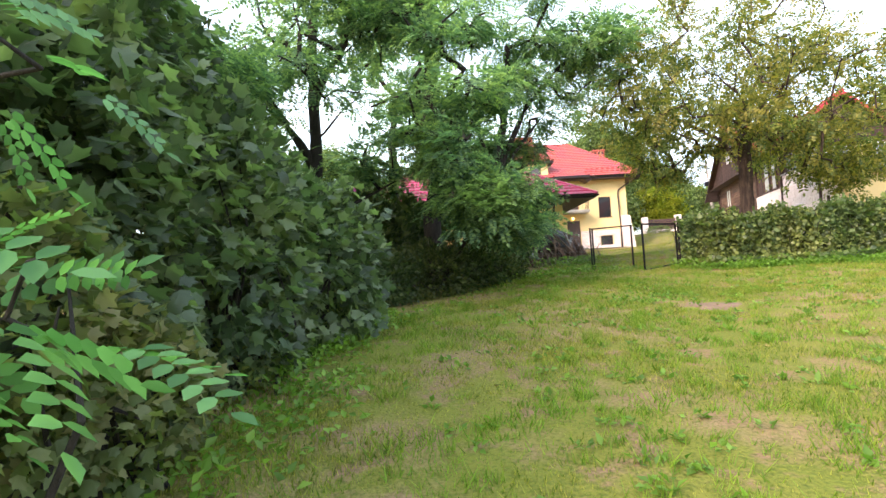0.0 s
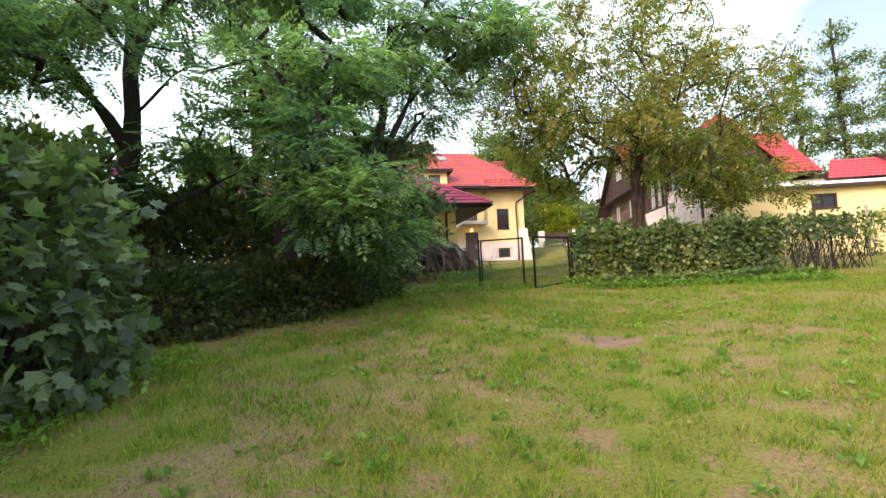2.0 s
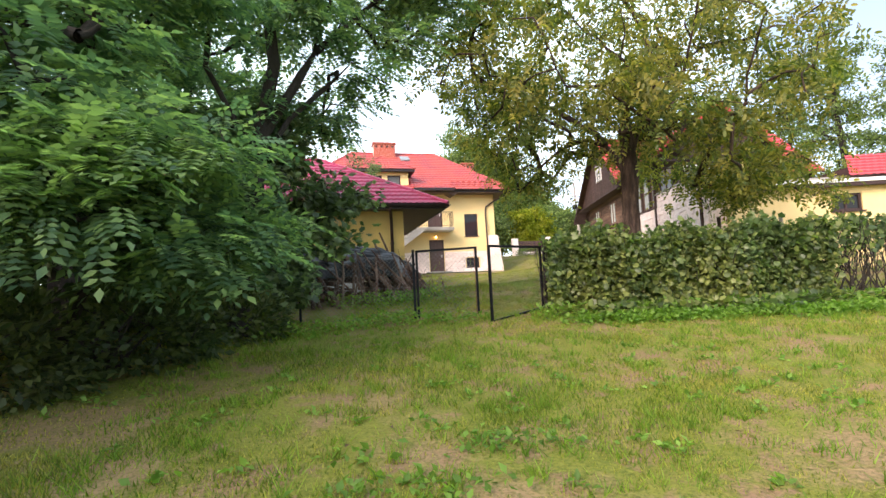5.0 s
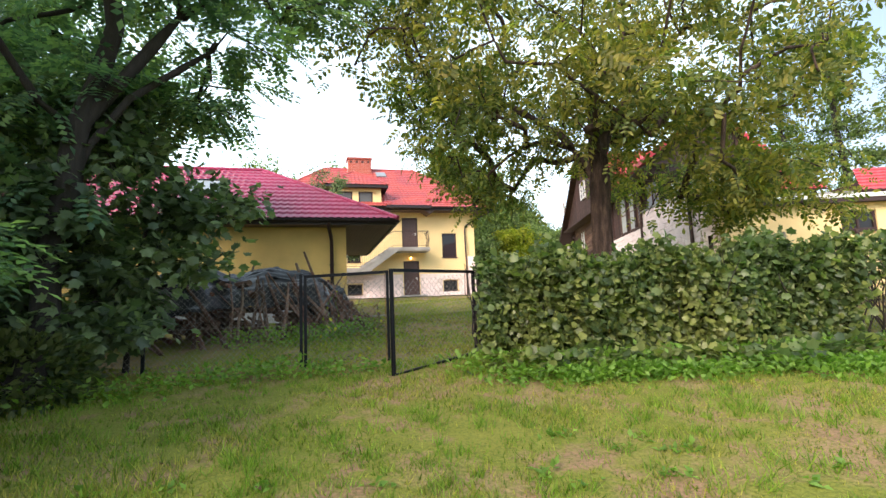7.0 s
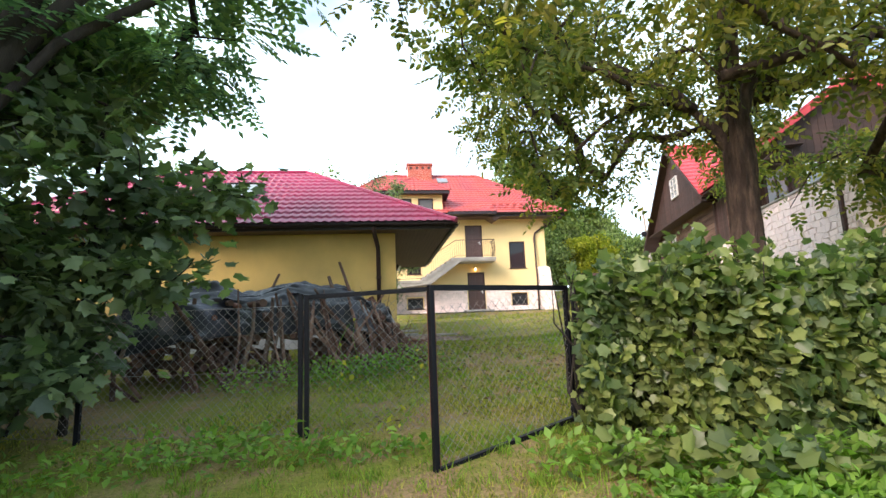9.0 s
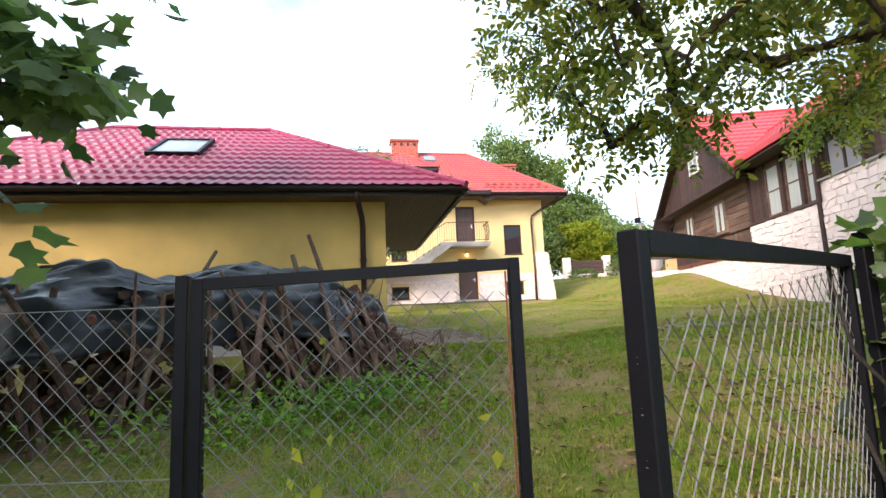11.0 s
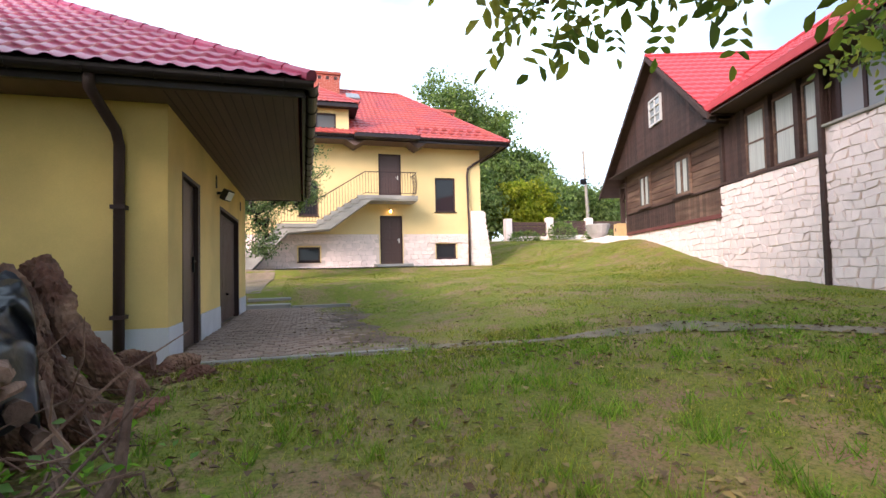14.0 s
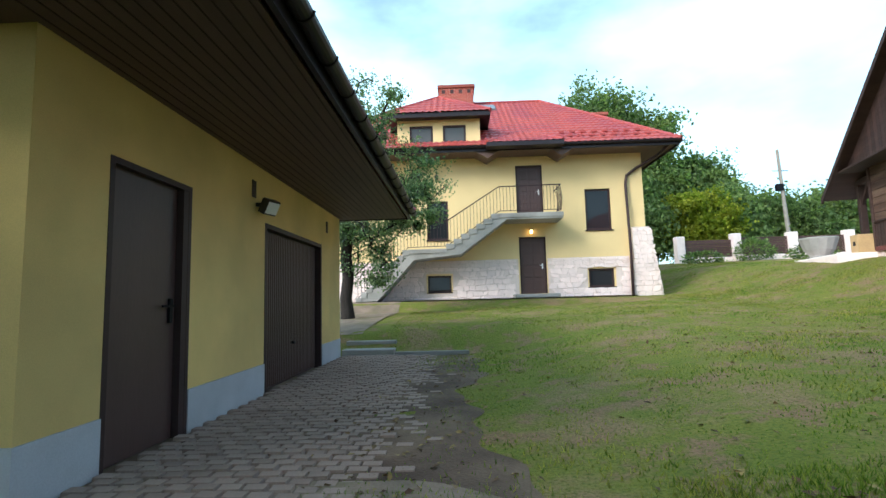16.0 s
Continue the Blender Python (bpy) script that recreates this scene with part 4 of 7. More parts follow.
while y < 11.05:
    bl("board", boxes((0.05, 0.14, y, y + 0.172, 2.98, 3.72), bevel=0.006), M_WOODW if y < 6.5 else M_WOOD)
    y += 0.18
bl("drip_board", boxes((0.0, 0.14, 3.79, 11.12, 3.70, 3.752), bevel=0.006), M_WOOD)
bl("base_board", boxes((0.0, 0.14, 3.79, 11.12, 2.86, 2.985), bevel=0.006), M_REDBOARD, label="dull red base board")
bl("corner_board", boxes((0.02, 0.2, 3.66, 3.80, 2.9, 5.7), bevel=0.008), M_WOOD)
bl("corner_board", boxes((0.02, 0.2, 11.1, 11.22, 2.9, 5.4), bevel=0.008), M_WOOD)
for y0, y1 in ((5.45, 6.6), (8.55, 9.65)):
    w = bl("window", frame_mesh(y0, y1, 3.8, 5.07, 0.0, 0.06, 0.1, cols=2, along_y=True), M_WOODW)
    bl("pane", boxes((0.02, 0.03, y0 + 0.1, y1 - 0.1, 3.9, 4.97)), M_GLASSD, w)
    bl("curtain", boxes((0.012, 0.018, y0 + 0.24, (y0 + y1) / 2 - 0.10, 3.92, 4.95), (0.012, 0.018, (y0 + y1) / 2 + 0.10, y1 - 0.24, 3.92, 4.95)), M_CURTAIN, w)
    bl("sill", boxes((-0.06, 0.06, y0 - 0.05, y1 + 0.05, 3.755, 3.8), bevel=0.005), M_WOOD, w)

# main gable
APEX_Y, APEX_Z = 7.0, 8.80
yL, yR = 12.75, 3.1
gz = lambda yy: APEX_Z - (yy - APEX_Y) * 0.705 if yy > APEX_Y else APEX_Z - (APEX_Y - yy) * 0.83


def gable(bm, pts, x0, x1):
    a = [bm.verts.new((x0, y, z)) for y, z in pts]
    b = [bm.verts.new((x1, y, z)) for y, z in pts]
    bm.faces.new(a)
    bm.faces.new(b[::-1])
    for i in range(len(pts)):
        bm.faces.new((a[i], b[i], b[(i + 1) % len(pts)], a[(i + 1) % len(pts)]))
    bmesh.ops.recalc_face_normals(bm, faces=bm.faces[:])
    return bm


y = 3.3
while y < 12.0:
    ya, yb = y, y + 0.172
    za, zb = gz(ya) - 0.08, gz(yb) - 0.08
    if min(za, zb) > 5.42:
        bl("board", gable(bmesh.new(), [(ya, 5.42), (yb, 5.42), (yb, zb), (ya, za)], -0.30, -0.24), M_WOOD)
    y += 0.18
bl("gable_backing", gable(bmesh.new(), [(3.2, 5.44), (11.4, 5.44), (APEX_Y, APEX_Z - 0.1)], -0.23, 0.1), M_WOOD)
bl("drip_roof", boxes((-0.5, 0.1, 3.4, 11.7, 5.36, 5.43), bevel=0.01), M_WOOD)
w = bl("window", frame_mesh(6.55, 7.52, 6.45, 7.38, -0.37, -0.30, 0.06, cols=2, rows=3, bar=0.035, along_y=True), M_GREYW, label="white casement in the dark gable")
bl("pane", boxes((-0.33, -0.32, 6.61, 7.46, 6.51, 7.32)), M_GLASSB, w)
# roof slopes: ridge runs into the building
RLEN = 9.5


def tile_local(e0, e1, t0, t1, label=""):
    return tile_slope("roof_slope", e0, e1, t0, t1, M_ROOF_B, barn, course=0.36, wave=0.26, res=4, label=label)


tile_local((-0.6, yR, gz(yR)), (RLEN, yR, gz(yR)), (-0.6, APEX_Y, APEX_Z), (RLEN, APEX_Y, APEX_Z), "bright red pressed tiles")
tile_local((RLEN, yL, gz(yL)), (-0.6, yL, gz(yL)), (RLEN, APEX_Y, APEX_Z), (-0.6, APEX_Y, APEX_Z))
bl("barge_board", gable(bmesh.new(), [(yL, gz(yL) - 0.14), (APEX_Y, APEX_Z - 0.14), (yR, gz(yR) - 0.14), (yR, gz(yR) + 0.03), (APEX_Y, APEX_Z + 0.03), (yL, gz(yL) + 0.03)], -0.64, -0.58), M_WOOD)
bl("roof_soffit", gable(bmesh.new(), [(yL, gz(yL) - 0.06), (APEX_Y, APEX_Z - 0.06), (yR, gz(yR) - 0.06), (yR, gz(yR) - 0.02), (APEX_Y, APEX_Z - 0.02), (yL, gz(yL) - 0.02)], -0.58, RLEN), M_WOOD)
ridge_caps((-0.62, APEX_Y, APEX_Z + 0.04), (RLEN, APEX_Y, APEX_Z + 0.04), 0.08, M_ROOF_B, barn)
# roof over the gallery, whose ridge runs along the front to a gable that faces south
A2X, A2Z, GY2 = 1.8, 7.45, -2.0
f2 = lambda xx: A2Z - (A2X - xx) * 0.70 if xx < A2X else A2Z - (xx - A2X) * 0.95
tile_local((-0.55, GY2 - 0.35, f2(-0.55)), (-0.55, 3.6, f2(-0.55)), (A2X, GY2 - 0.35, A2Z), (A2X, 6.6, A2Z))
tile_local((4.0, 6.0, f2(4.0)), (4.0, GY2 - 0.35, f2(4.0)), (A2X, 6.6, A2Z), (A2X, GY2 - 0.35, A2Z))
bl("fascia", boxes((-0.60, -0.54, GY2 - 0.35, 3.3, f2(-0.55) - 0.16, f2(-0.55) + 0.03), bevel=0.005), M_ROOF_B)
bl("gallery_soffit", boxes((-0.54, 0.3, GY2 - 0.3, 3.6, 5.56, 5.60)), M_WOOD)
ridge_caps((A2X, GY2 - 0.36, A2Z + 0.04), (A2X, 6.0, A2Z + 0.04), 0.08, M_ROOF_B, barn)


def south_gable(pts, y0, y1):
    bm = prism(bmesh.new(), pts, y0, y1)
    return bm


x = -0.25
while x < 3.85:
    za, zb = f2(x) - 0.08, f2(x + 0.172) - 0.08
    if min(za, zb) > 5.32:
        bl("board", south_gable([(x, 5.28), (x + 0.172, 5.28), (x + 0.172, zb), (x, za)], GY2 - 0.06, GY2), M_WOOD)
    x += 0.18
bl("gable_backing", south_gable([(-0.6, 5.3), (3.9, 5.3), (A2X, A2Z - 0.12)], GY2 + 0.005, GY2 + 0.15), M_WOOD)
bl("drip_board", boxes((-0.3, 3.95, GY2 - 0.12, GY2 - 0.061, 5.24, 5.31), bevel=0.008), M_WOOD)
bl("barge_board", south_gable([(-0.55, f2(-0.55) - 0.14), (A2X, A2Z - 0.14), (4.0, f2(4.0) - 0.14), (4.0, f2(4.0) + 0.05), (A2X, A2Z + 0.05), (-0.55, f2(-0.55) + 0.05)], GY2 - 0.40, GY2 - 0.34), M_ROOF_B)
bl("roof_soffit", south_gable([(-0.55, f2(-0.55) - 0.05), (A2X, A2Z - 0.05), (4.0, f2(4.0) - 0.05), (4.0, f2(4.0) - 0.02), (A2X, A2Z - 0.02), (-0.55, f2(-0.55) - 0.02)], GY2 - 0.34, 3.6), M_WOOD)
bl("chimney", boxes((3.6, 4.3, 2.2, 2.9, 6.0, 8.3), (3.5, 4.4, 2.1, 3.0, 8.15, 8.3), bevel=0.02), M_CHIMNEY)
# porch at the far end
for yy in (12.2,):
    bl("porch_post", boxes((0.15, 0.33, yy - 0.09, yy + 0.09, 2.8, 5.1), bevel=0.015), M_WOOD)
bl("porch_beam", boxes((0.1, 0.35, 11.2, 12.4, 5.02, 5.18), bevel=0.01), M_WOOD)
bl("brace", tube(bmesh.new(), [(0.24, 12.15, 4.4), (0.24, 11.6, 5.05)], 0.06, 4), M_WOOD)
bl("porch_wall", boxes((3.0, 3.2, 11.1, 12.4, 2.8, 5.2)), M_WOOD)
# yellow flat-roofed annex at the south end
hol = [(3.72, 4.72, 2.62, 3.20), (7.8, 8.8, 2.4, 3.2)]
bm = wall_with_holes(bmesh.new(), 0.55, 13.0, 0.2, 3.42, -4.85, -4.45, hol)
bl("annex_wall", bm, M_YELLOW2, label="pale yellow rendered annex wall")
bl("annex_plinth", boxes((0.54, 2.2, -4.875, -4.85, 0.2, 1.75)), M_PLINTH)
for x0, x1, z0, z1 in hol:
    w = bl("window", frame_mesh(x0, x1, z0, z1, -4.8, -4.7, 0.08, cols=2, bar=0.06), M_BROWN)
    bl("pane", boxes((x0 + 0.08, x1 - 0.08, -4.76, -4.74, z0 + 0.08, z1 - 0.08)), M_GLASS, w)
    bl("sill", boxes((x0 - 0.05, x1 + 0.05, -4.93, -4.8, z0 - 0.04, z0)), M_BROWN, w)
bl("annex_fascia", boxes((0.3, 13.2, -5.15, -5.05, 3.40, 3.52)), M_BROWN)
bl("annex_coping", boxes((0.3, 13.2, -5.17, -4.9, 3.52, 3.64), bevel=0.01), M_WHITE)
bl("annex_roof", boxes((0.3, 13.2, -4.9, -0.2, 3.44, 3.52)), M_CONCRETE)
tile_local((4.6, -4.6, 3.8), (13.0, -4.6, 3.8), (6.2, -2.4, 5.0), (13.0, -2.4, 5.0))
bl("annex_end", gable(bmesh.new(), [(-4.6, 3.72), (-0.3, 3.72), (-0.3, 3.8), (-2.4, 5.0), (-4.6, 3.85)], 12.9, 13.0), M_WHITE)
# closing walls
bl("back_wall", boxes((9.3, 9.5, 3.8, 11.3, 1.5, 5.6), (8.0, 8.2, -4.0, 3.8, 0.5, 5.0)), M_WOOD)


# ---- foliage engine ----
def tri_fan(outline):
    """Triangles that fan out from the first point of an outline."""
    return np.array([(0, i, i + 1) for i in range(1, len(outline) - 1)])


def leaf_simple(fold=0.12):
    v = np.array([(0, 0, 0), (0.30, 0.42, fold), (0, 1, -0.05), (-0.30, 0.42, fold)], float)
    return v, np.array([(0, 1, 2), (0, 2, 3)])


def leaf_lobed(points=5, depth=0.38):
    pts = [(0, 0, 0)]
    for i in range(points * 2 - 1):
        a = radians(-115 + 230 * i / (points * 2 - 2))
        r = 0.62 if i % 2 == 0 else 0.62 * (1 - depth)
        r *= 1.15 - 0.25 * abs(a) / 2
        pts.append((math.sin(a) * r, 0.38 + math.cos(a) * r, -0.16 * abs(math.sin(a)) - 0.10 * math.cos(a)))
    v = np.array(pts, float)
    return v, tri_fan(v)


def leaf_pinnate(pairs, leaflet, wide, droop=0.25, tip_up=0.15, blunt=False):
    vs, ts = [], []

    def add(at, ang, size):
        c, s = math.cos(ang), math.sin(ang)
        b = len(vs)
        rim = ((0, 0, 0), (wide, 0.42, 0.03), (wide * 0.78, 0.8, -tip_up * 0.5), (0, 1, -tip_up), (-wide * 0.78, 0.8, -tip_up * 0.5), (-wide, 0.42, 0.03)) if blunt else ((0, 0, 0), (wide, 0.45, 0.02), (0, 1, -tip_up), (-wide, 0.45, 0.02))
        for x, y, z in rim:
            x, y = x * size, y * size
            vs.append((at[0] + c * x + s * y, at[1] - s * x + c * y, at[2] + z * size))
        ts.extend([(b, b + k, b + k + 1) for k in range(1, len(rim) - 1)])

    for i in range(pairs):
        t = 0.15 + 0.8 * i / pairs
        p = (0, t, -droop * t * t)
        for s in (-1, 1):
            add(p, s * radians(72), leaflet * (1 - 0.35 * abs(t - 0.5)))
    add((0, 0.95, -droop * 0.9), 0, leaflet)
    return np.array(vs, float), np.array(ts)


LEAF = {
    "simple": leaf_simple(), "lobed": leaf_lobed(5), "vine": leaf_lobed(5, 0.26),
    "locust": leaf_pinnate(5, 0.32, 0.27), "walnut": leaf_pinnate(3, 0.46, 0.235, 0.45, 0.3, True),
}


def clump_template(n, seed):
    r = np.random.default_rng(seed)
    v0, t0 = leaf_simple()
    vs, ts = [], []
    for i in range(n):
        a = r.normal(size=(3, 3))
        q, _ = np.linalg.qr(a)
        vs.append((v0 * 0.55) @ q.T + r.normal(0, 0.32, 3))
        ts.append(t0 + i * 4)
    return np.concatenate(vs), np.concatenate(ts)


def leaf_round_pinnate(pairs, leaflet, wide):
    vs, ts = [], []
    spots = [(0.15 + 0.8 * i / pairs, s) for i in range(pairs) for s in (-1, 1)] + [(0.97, 0)]
    for t, s in spots:
        ang, b = s * radians(70), len(vs)
        c, n = math.cos(ang), math.sin(ang)
        for x, y, z in ((0, 0, 0), (wide * 0.8, 0.22, 0.03), (wide, 0.6, 0.02), (0.0, 1.0, -0.08), (-wide, 0.6, 0.02), (-wide * 0.8, 0.22, 0.03)):
            x, y = x * leaflet, y * leaflet
            vs.append((c * x + n * y, t - n * x + c * y, z * leaflet - 0.25 * t * t))
        ts.extend([(b, b + 1, b + 2), (b, b + 2, b + 3), (b, b + 3, b + 4), (b, b + 4, b + 5)])
    return np.array(vs, float), np.array(ts)


LEAF["locust_near"] = leaf_round_pinnate(6, 0.24, 0.26)
LEAF["clump"] = clump_template(7, 5)


def leaves(name, at, out, kind, size, mat, parent, rng, flat=0.5, spread=0.35):
    """Many leaves in one mesh: at, places; out, the way each stem points; flat, how far blades turn to the sky."""
    v, t = LEAF[kind]
    n = len(at)
    d = out + rng.normal(0, spread, (n, 3))
    d /= np.linalg.norm(d, axis=1, keepdims=True) + 1e-9
    upv = np.array([0, 0, 1.0]) * flat + rng.normal(0, 0.45, (n, 3))
    side = np.cross(d, upv)
    side /= np.linalg.norm(side, axis=1, keepdims=True) + 1e-9
    nrm = np.cross(side, d)
    s = (size * rng.uniform(0.65, 1.25, n))[:, None, None]
    co = at[:, None, :] + s * (v[None, :, 0:1] * side[:, None, :] + v[None, :, 1:2] * d[:, None, :] + v[None, :, 2:3] * nrm[:, None, :])
    tri = (t[None] + (np.arange(n) * len(v))[:, None, None]).reshape(-1, 3)
    return array_mesh(name, co.reshape(-1, 3), tri, mat, parent)


def skeleton_of(rng, base, top, lobes, tips, r_trunk, bend=0.18, reach=0.5, wob=0.03, limbs=()):
    """Trunk line from base to top, then a branch from the nearest wood to each of many points inside the lobes."""
    base, top = np.array(base, float), np.array(top, float)
    nodes, parent_of = [base], [-1]
    K = 9
    for i in range(1, K + 1):
        t = i / K
        p = base + (top - base) * t + np.append(rng.normal(0, wob * np.linalg.norm(top - base) / 3, 2), 0) * (1 if i < K else 0.3)
        nodes.append(p)
        parent_of.append(i - 1)
    for limb in limbs:
        prev = 1 + int(np.argmin([abs(n_[2] - limb[0][2]) for n_ in nodes[1:K + 1]]))
        for a_, b_ in zip(limb, limb[1:]):
            for f in (0.34, 0.67, 1.0):
                nodes.append(np.array(a_) + (np.array(b_) - np.array(a_)) * f)
                parent_of.append(prev)
                prev = len(nodes) - 1
    targets = []
    w = np.array([l[1][0] * l[1][1] * l[1][2] for l in lobes]) ** 0.6
    w = w / w.sum()
    for (c, r), k in zip(lobes, np.maximum(3, (w * tips)).astype(int)):
        u = rng.normal(size=(k, 3))
        u /= np.linalg.norm(u, axis=1, keepdims=True)
        rad = rng.uniform(0.25, 1.0, (k, 1)) ** 0.55
        targets.append(np.array(c) + u * rad * np.array(r))
    targets = np.concatenate(targets)
    order = np.argsort(np.linalg.norm(targets - top * [1, 1, 0.8], axis=1) + rng.uniform(0, 0.8, len(targets)))
    ends = []
    for ti in order:
        tgt = targets[ti]
        P = np.array(nodes)
        dist = np.linalg.norm(P - tgt, axis=1) + np.maximum(0, P[:, 2] - tgt[2]) * reach + np.where(np.arange(len(P)) < 3, 2.5, 0)
        j = int(np.argmin(dist))
        a = P[j]
        n = max(2, int(np.linalg.norm(tgt - a) / 0.45))
        sag = rng.normal(0, bend, 3) * np.linalg.norm(tgt - a)
        prev = j
        for i in range(1, n + 1):
            t = i / n
            p = a + (tgt - a) * t + sag * math.sin(math.pi * t) + np.array([0, 0, 0.12 * np.linalg.norm(tgt - a) * math.sin(math.pi * t)])
            nodes.append(p)
            parent_of.append(prev)
            prev = len(nodes) - 1
        ends.append(prev)
    weight = np.zeros(len(nodes))
    for e in ends:
        k = e
        while k >= 0:
            weight[k] += 1
            k = parent_of[k]
    radius = r_trunk * (weight / weight[0]) ** 0.46
    radius[:K + 1] = np.maximum(radius[:K + 1], r_trunk * np.linspace(1, 0.62 if limbs else 0.35, K + 1))
    return np.array(nodes), np.array(parent_of), np.maximum(radius, 0.006), np.array(ends), K


def wood_mesh(name, nodes, par, rad, K, mat, parent, flare=1.35, ridges=0.0, sides=5, min_r=0.0):
    """Trunk and limbs as tapered tubes in one mesh; ridges adds furrowed bark to the trunk."""
    bm = bmesh.new()
    fine, fr = [], []
    for i in range(K):
        for f in np.linspace(0, 1, 25 if ridges else 9)[:-1]:
            fine.append(nodes[i] + (nodes[i + 1] - nodes[i]) * f)
            h_ = (i + f) / K
            fr.append((rad[i] + (rad[i + 1] - rad[i]) * f) * (1 + (flare - 1) * math.exp(-h_ * 14)))
    fine.append(nodes[K])
    fr.append(rad[K])
    fine[0] = fine[0] - np.array([0, 0, 0.15])
    ns = 120 if ridges else 12
    tube(bm, [tuple(p) for p in fine], fr, ns)
    if ridges:
        ctr = [Vector(p) for p in fine]
        for idx, v in enumerate(list(bm.verts)):
            ring = min(idx // ns, len(ctr) - 1)
            d = v.co - ctr[ring]
            a = math.atan2(d.y, d.x)
            n = 0.45 - 1.7 * abs(noise.noise(Vector((math.cos(a) * 6, math.sin(a) * 6, v.co.z * 2.2)))) + 0.5 * noise.noise(Vector((math.cos(a) * 14, math.sin(a) * 14, v.co.z * 9))) + 0.9 * noise.noise(Vector((math.cos(a) * 1.2, math.sin(a) * 1.2, v.co.z * 1.3)))
            v.co += d.normalized() * ridges * n
    kids = {}
    for i, p in enumerate(par):
        kids.setdefault(p, []).append(i)
    # chains of single children
    starts = [i for i in range(K + 1, len(nodes)) if par[i] <= K or len(kids.get(par[i], [])) > 1]
    for s in starts:
        chain = [par[s], s]
        while True:
            k = [c for c in kids.get(chain[-1], []) if c > K]
            if len(k) != 1:
                break
            chain.append(k[0])
        if rad[chain[1]] < min_r:
            continue
        rr = [min(rad[chain[1]] * 1.15, rad[chain[0]])] + [rad[c] for c in chain[1:]]
        rr[-1] = max(0.003, rr[-1] * 0.5)
        tube(bm, [tuple(nodes[c]) for c in chain], rr, sides if rr[0] < 0.05 else 9, cap=False)
    return mesh_ob(name, bm, mat, parent, smooth=True)


def tree(name, base, top, r, lobes, tips, kind, size, count, leaf_mat, bark, label, category="tree", seed=1, puff=0.28, flat=0.5, droop=0.25, ridges=0.0, group="", bend=0.18, min_r=0.0, wob=0.03, limbs=(), layer=0.6):
    rng = np.random.default_rng(seed)
    b = (base[0], base[1], land1(base[0], base[1]))
    nodes, par, rad, ends, K = skeleton_of(rng, b, top, lobes, tips, r, bend, wob=wob, limbs=limbs)
    t = thing(name, (0, 0, 0), label, category, group)
    wood_mesh("trunk", nodes, par, rad, K, bark, t, ridges=ridges, min_r=min_r)
    per = max(1, count // len(ends))
    at, out = [], []
    for e in ends:
        p, q = nodes[e], nodes[par[e]]
        g_ = nodes[par[par[e]]] if par[par[e]] >= 0 else q
        k = max(1, int(per * rng.uniform(0.35, 1.65)))
        f = rng.uniform(-0.2, 1.0, (k, 1))
        line = np.where(f > 0.5, q + (p - q) * (f - 0.5) * 2, g_ + (q - g_) * np.maximum(f, 0) * 2)
        off = rng.normal(0, puff, (k, 3)) * [1, 1, layer]
        at.append(line + off)
        d = off / (np.linalg.norm(off, axis=1, keepdims=True) + 1e-6) + (p - g_) / (np.linalg.norm(p - g_) + 1e-6) * 0.5
        d[:, 2] -= droop
        out.append(d)
    at, out = np.concatenate(at), np.concatenate(out)
    leaves("crown", at, out, kind, size, leaf_mat, t, rng, flat)
    return t


def bush(name, lobes, count, kind, size, mat, label, seed, category="shrub", shell=0.6, flat=0.6, twigs=60, bark=None, droop=0.1):
    """A shrub without one trunk: leaves in uneven shells round several mounds, on stems that rise from the ground."""
    rng = np.random.default_rng(seed)
    t = thing(name, (0, 0, 0), label, category)
    at, out = [], []
    w = np.array([l[1][0] * l[1][1] + l[1][0] * l[1][2] for l in lobes])
    for (c, r), k in zip(lobes, (w / w.sum() * count).astype(int)):
        u = rng.normal(size=(k, 3))
        u /= np.linalg.norm(u, axis=1, keepdims=True)
        u[:, 2] = np.where(u[:, 2] < -0.75, -u[:, 2], u[:, 2])
        lump = 1 + 0.20 * np.sin(u[:, 0] * 7 + c[0]) * np.sin(u[:, 1] * 6 + c[1]) * np.sin(u[:, 2] * 8 + seed) + 0.09 * np.sin(u[:, 0] * 17 + u[:, 2] * 13)
        rad = (shell + (1 - shell) * rng.uniform(0, 1, k) ** 0.6) * lump
        p = np.array(c) + u * rad[:, None] * np.array(r)
        g_ = land(p[:, 0], p[:, 1])
        p[:, 2] = np.maximum(p[:, 2], g_ + rng.uniform(0.02, 0.25, k))
        at.append(p)
        o = u + rng.normal(0, 0.35, (k, 3))
        o[:, 2] -= droop
        out.append(o)
    at, out = np.concatenate(at), np.concatenate(out)
    leaves("foliage", at, out, kind, size, mat, t, rng, flat)
    bm = bmesh.new()
    for (c, r) in lobes:
        for i in range(max(3, twigs // len(lobes))):
            u = rng.normal(size=3)
            u /= np.linalg.norm(u)
            e = np.array(c) + u * np.array(r) * rng.uniform(0.6, 1.0)
            fx, fy = c[0] + rng.normal(0, r[0] * 0.3), c[1] + rng.normal(0, r[1] * 0.3)
            s = np.array([fx, fy, land1(fx, fy) - 0.03])
            m = (s + e) / 2 + rng.normal(0, 0.15, 3)
            tube(bm, [s, m, e], [0.022, 0.015, 0.005], 5, cap=False)
    part("stem", bm, bark or M_BARKD, t)
    return t


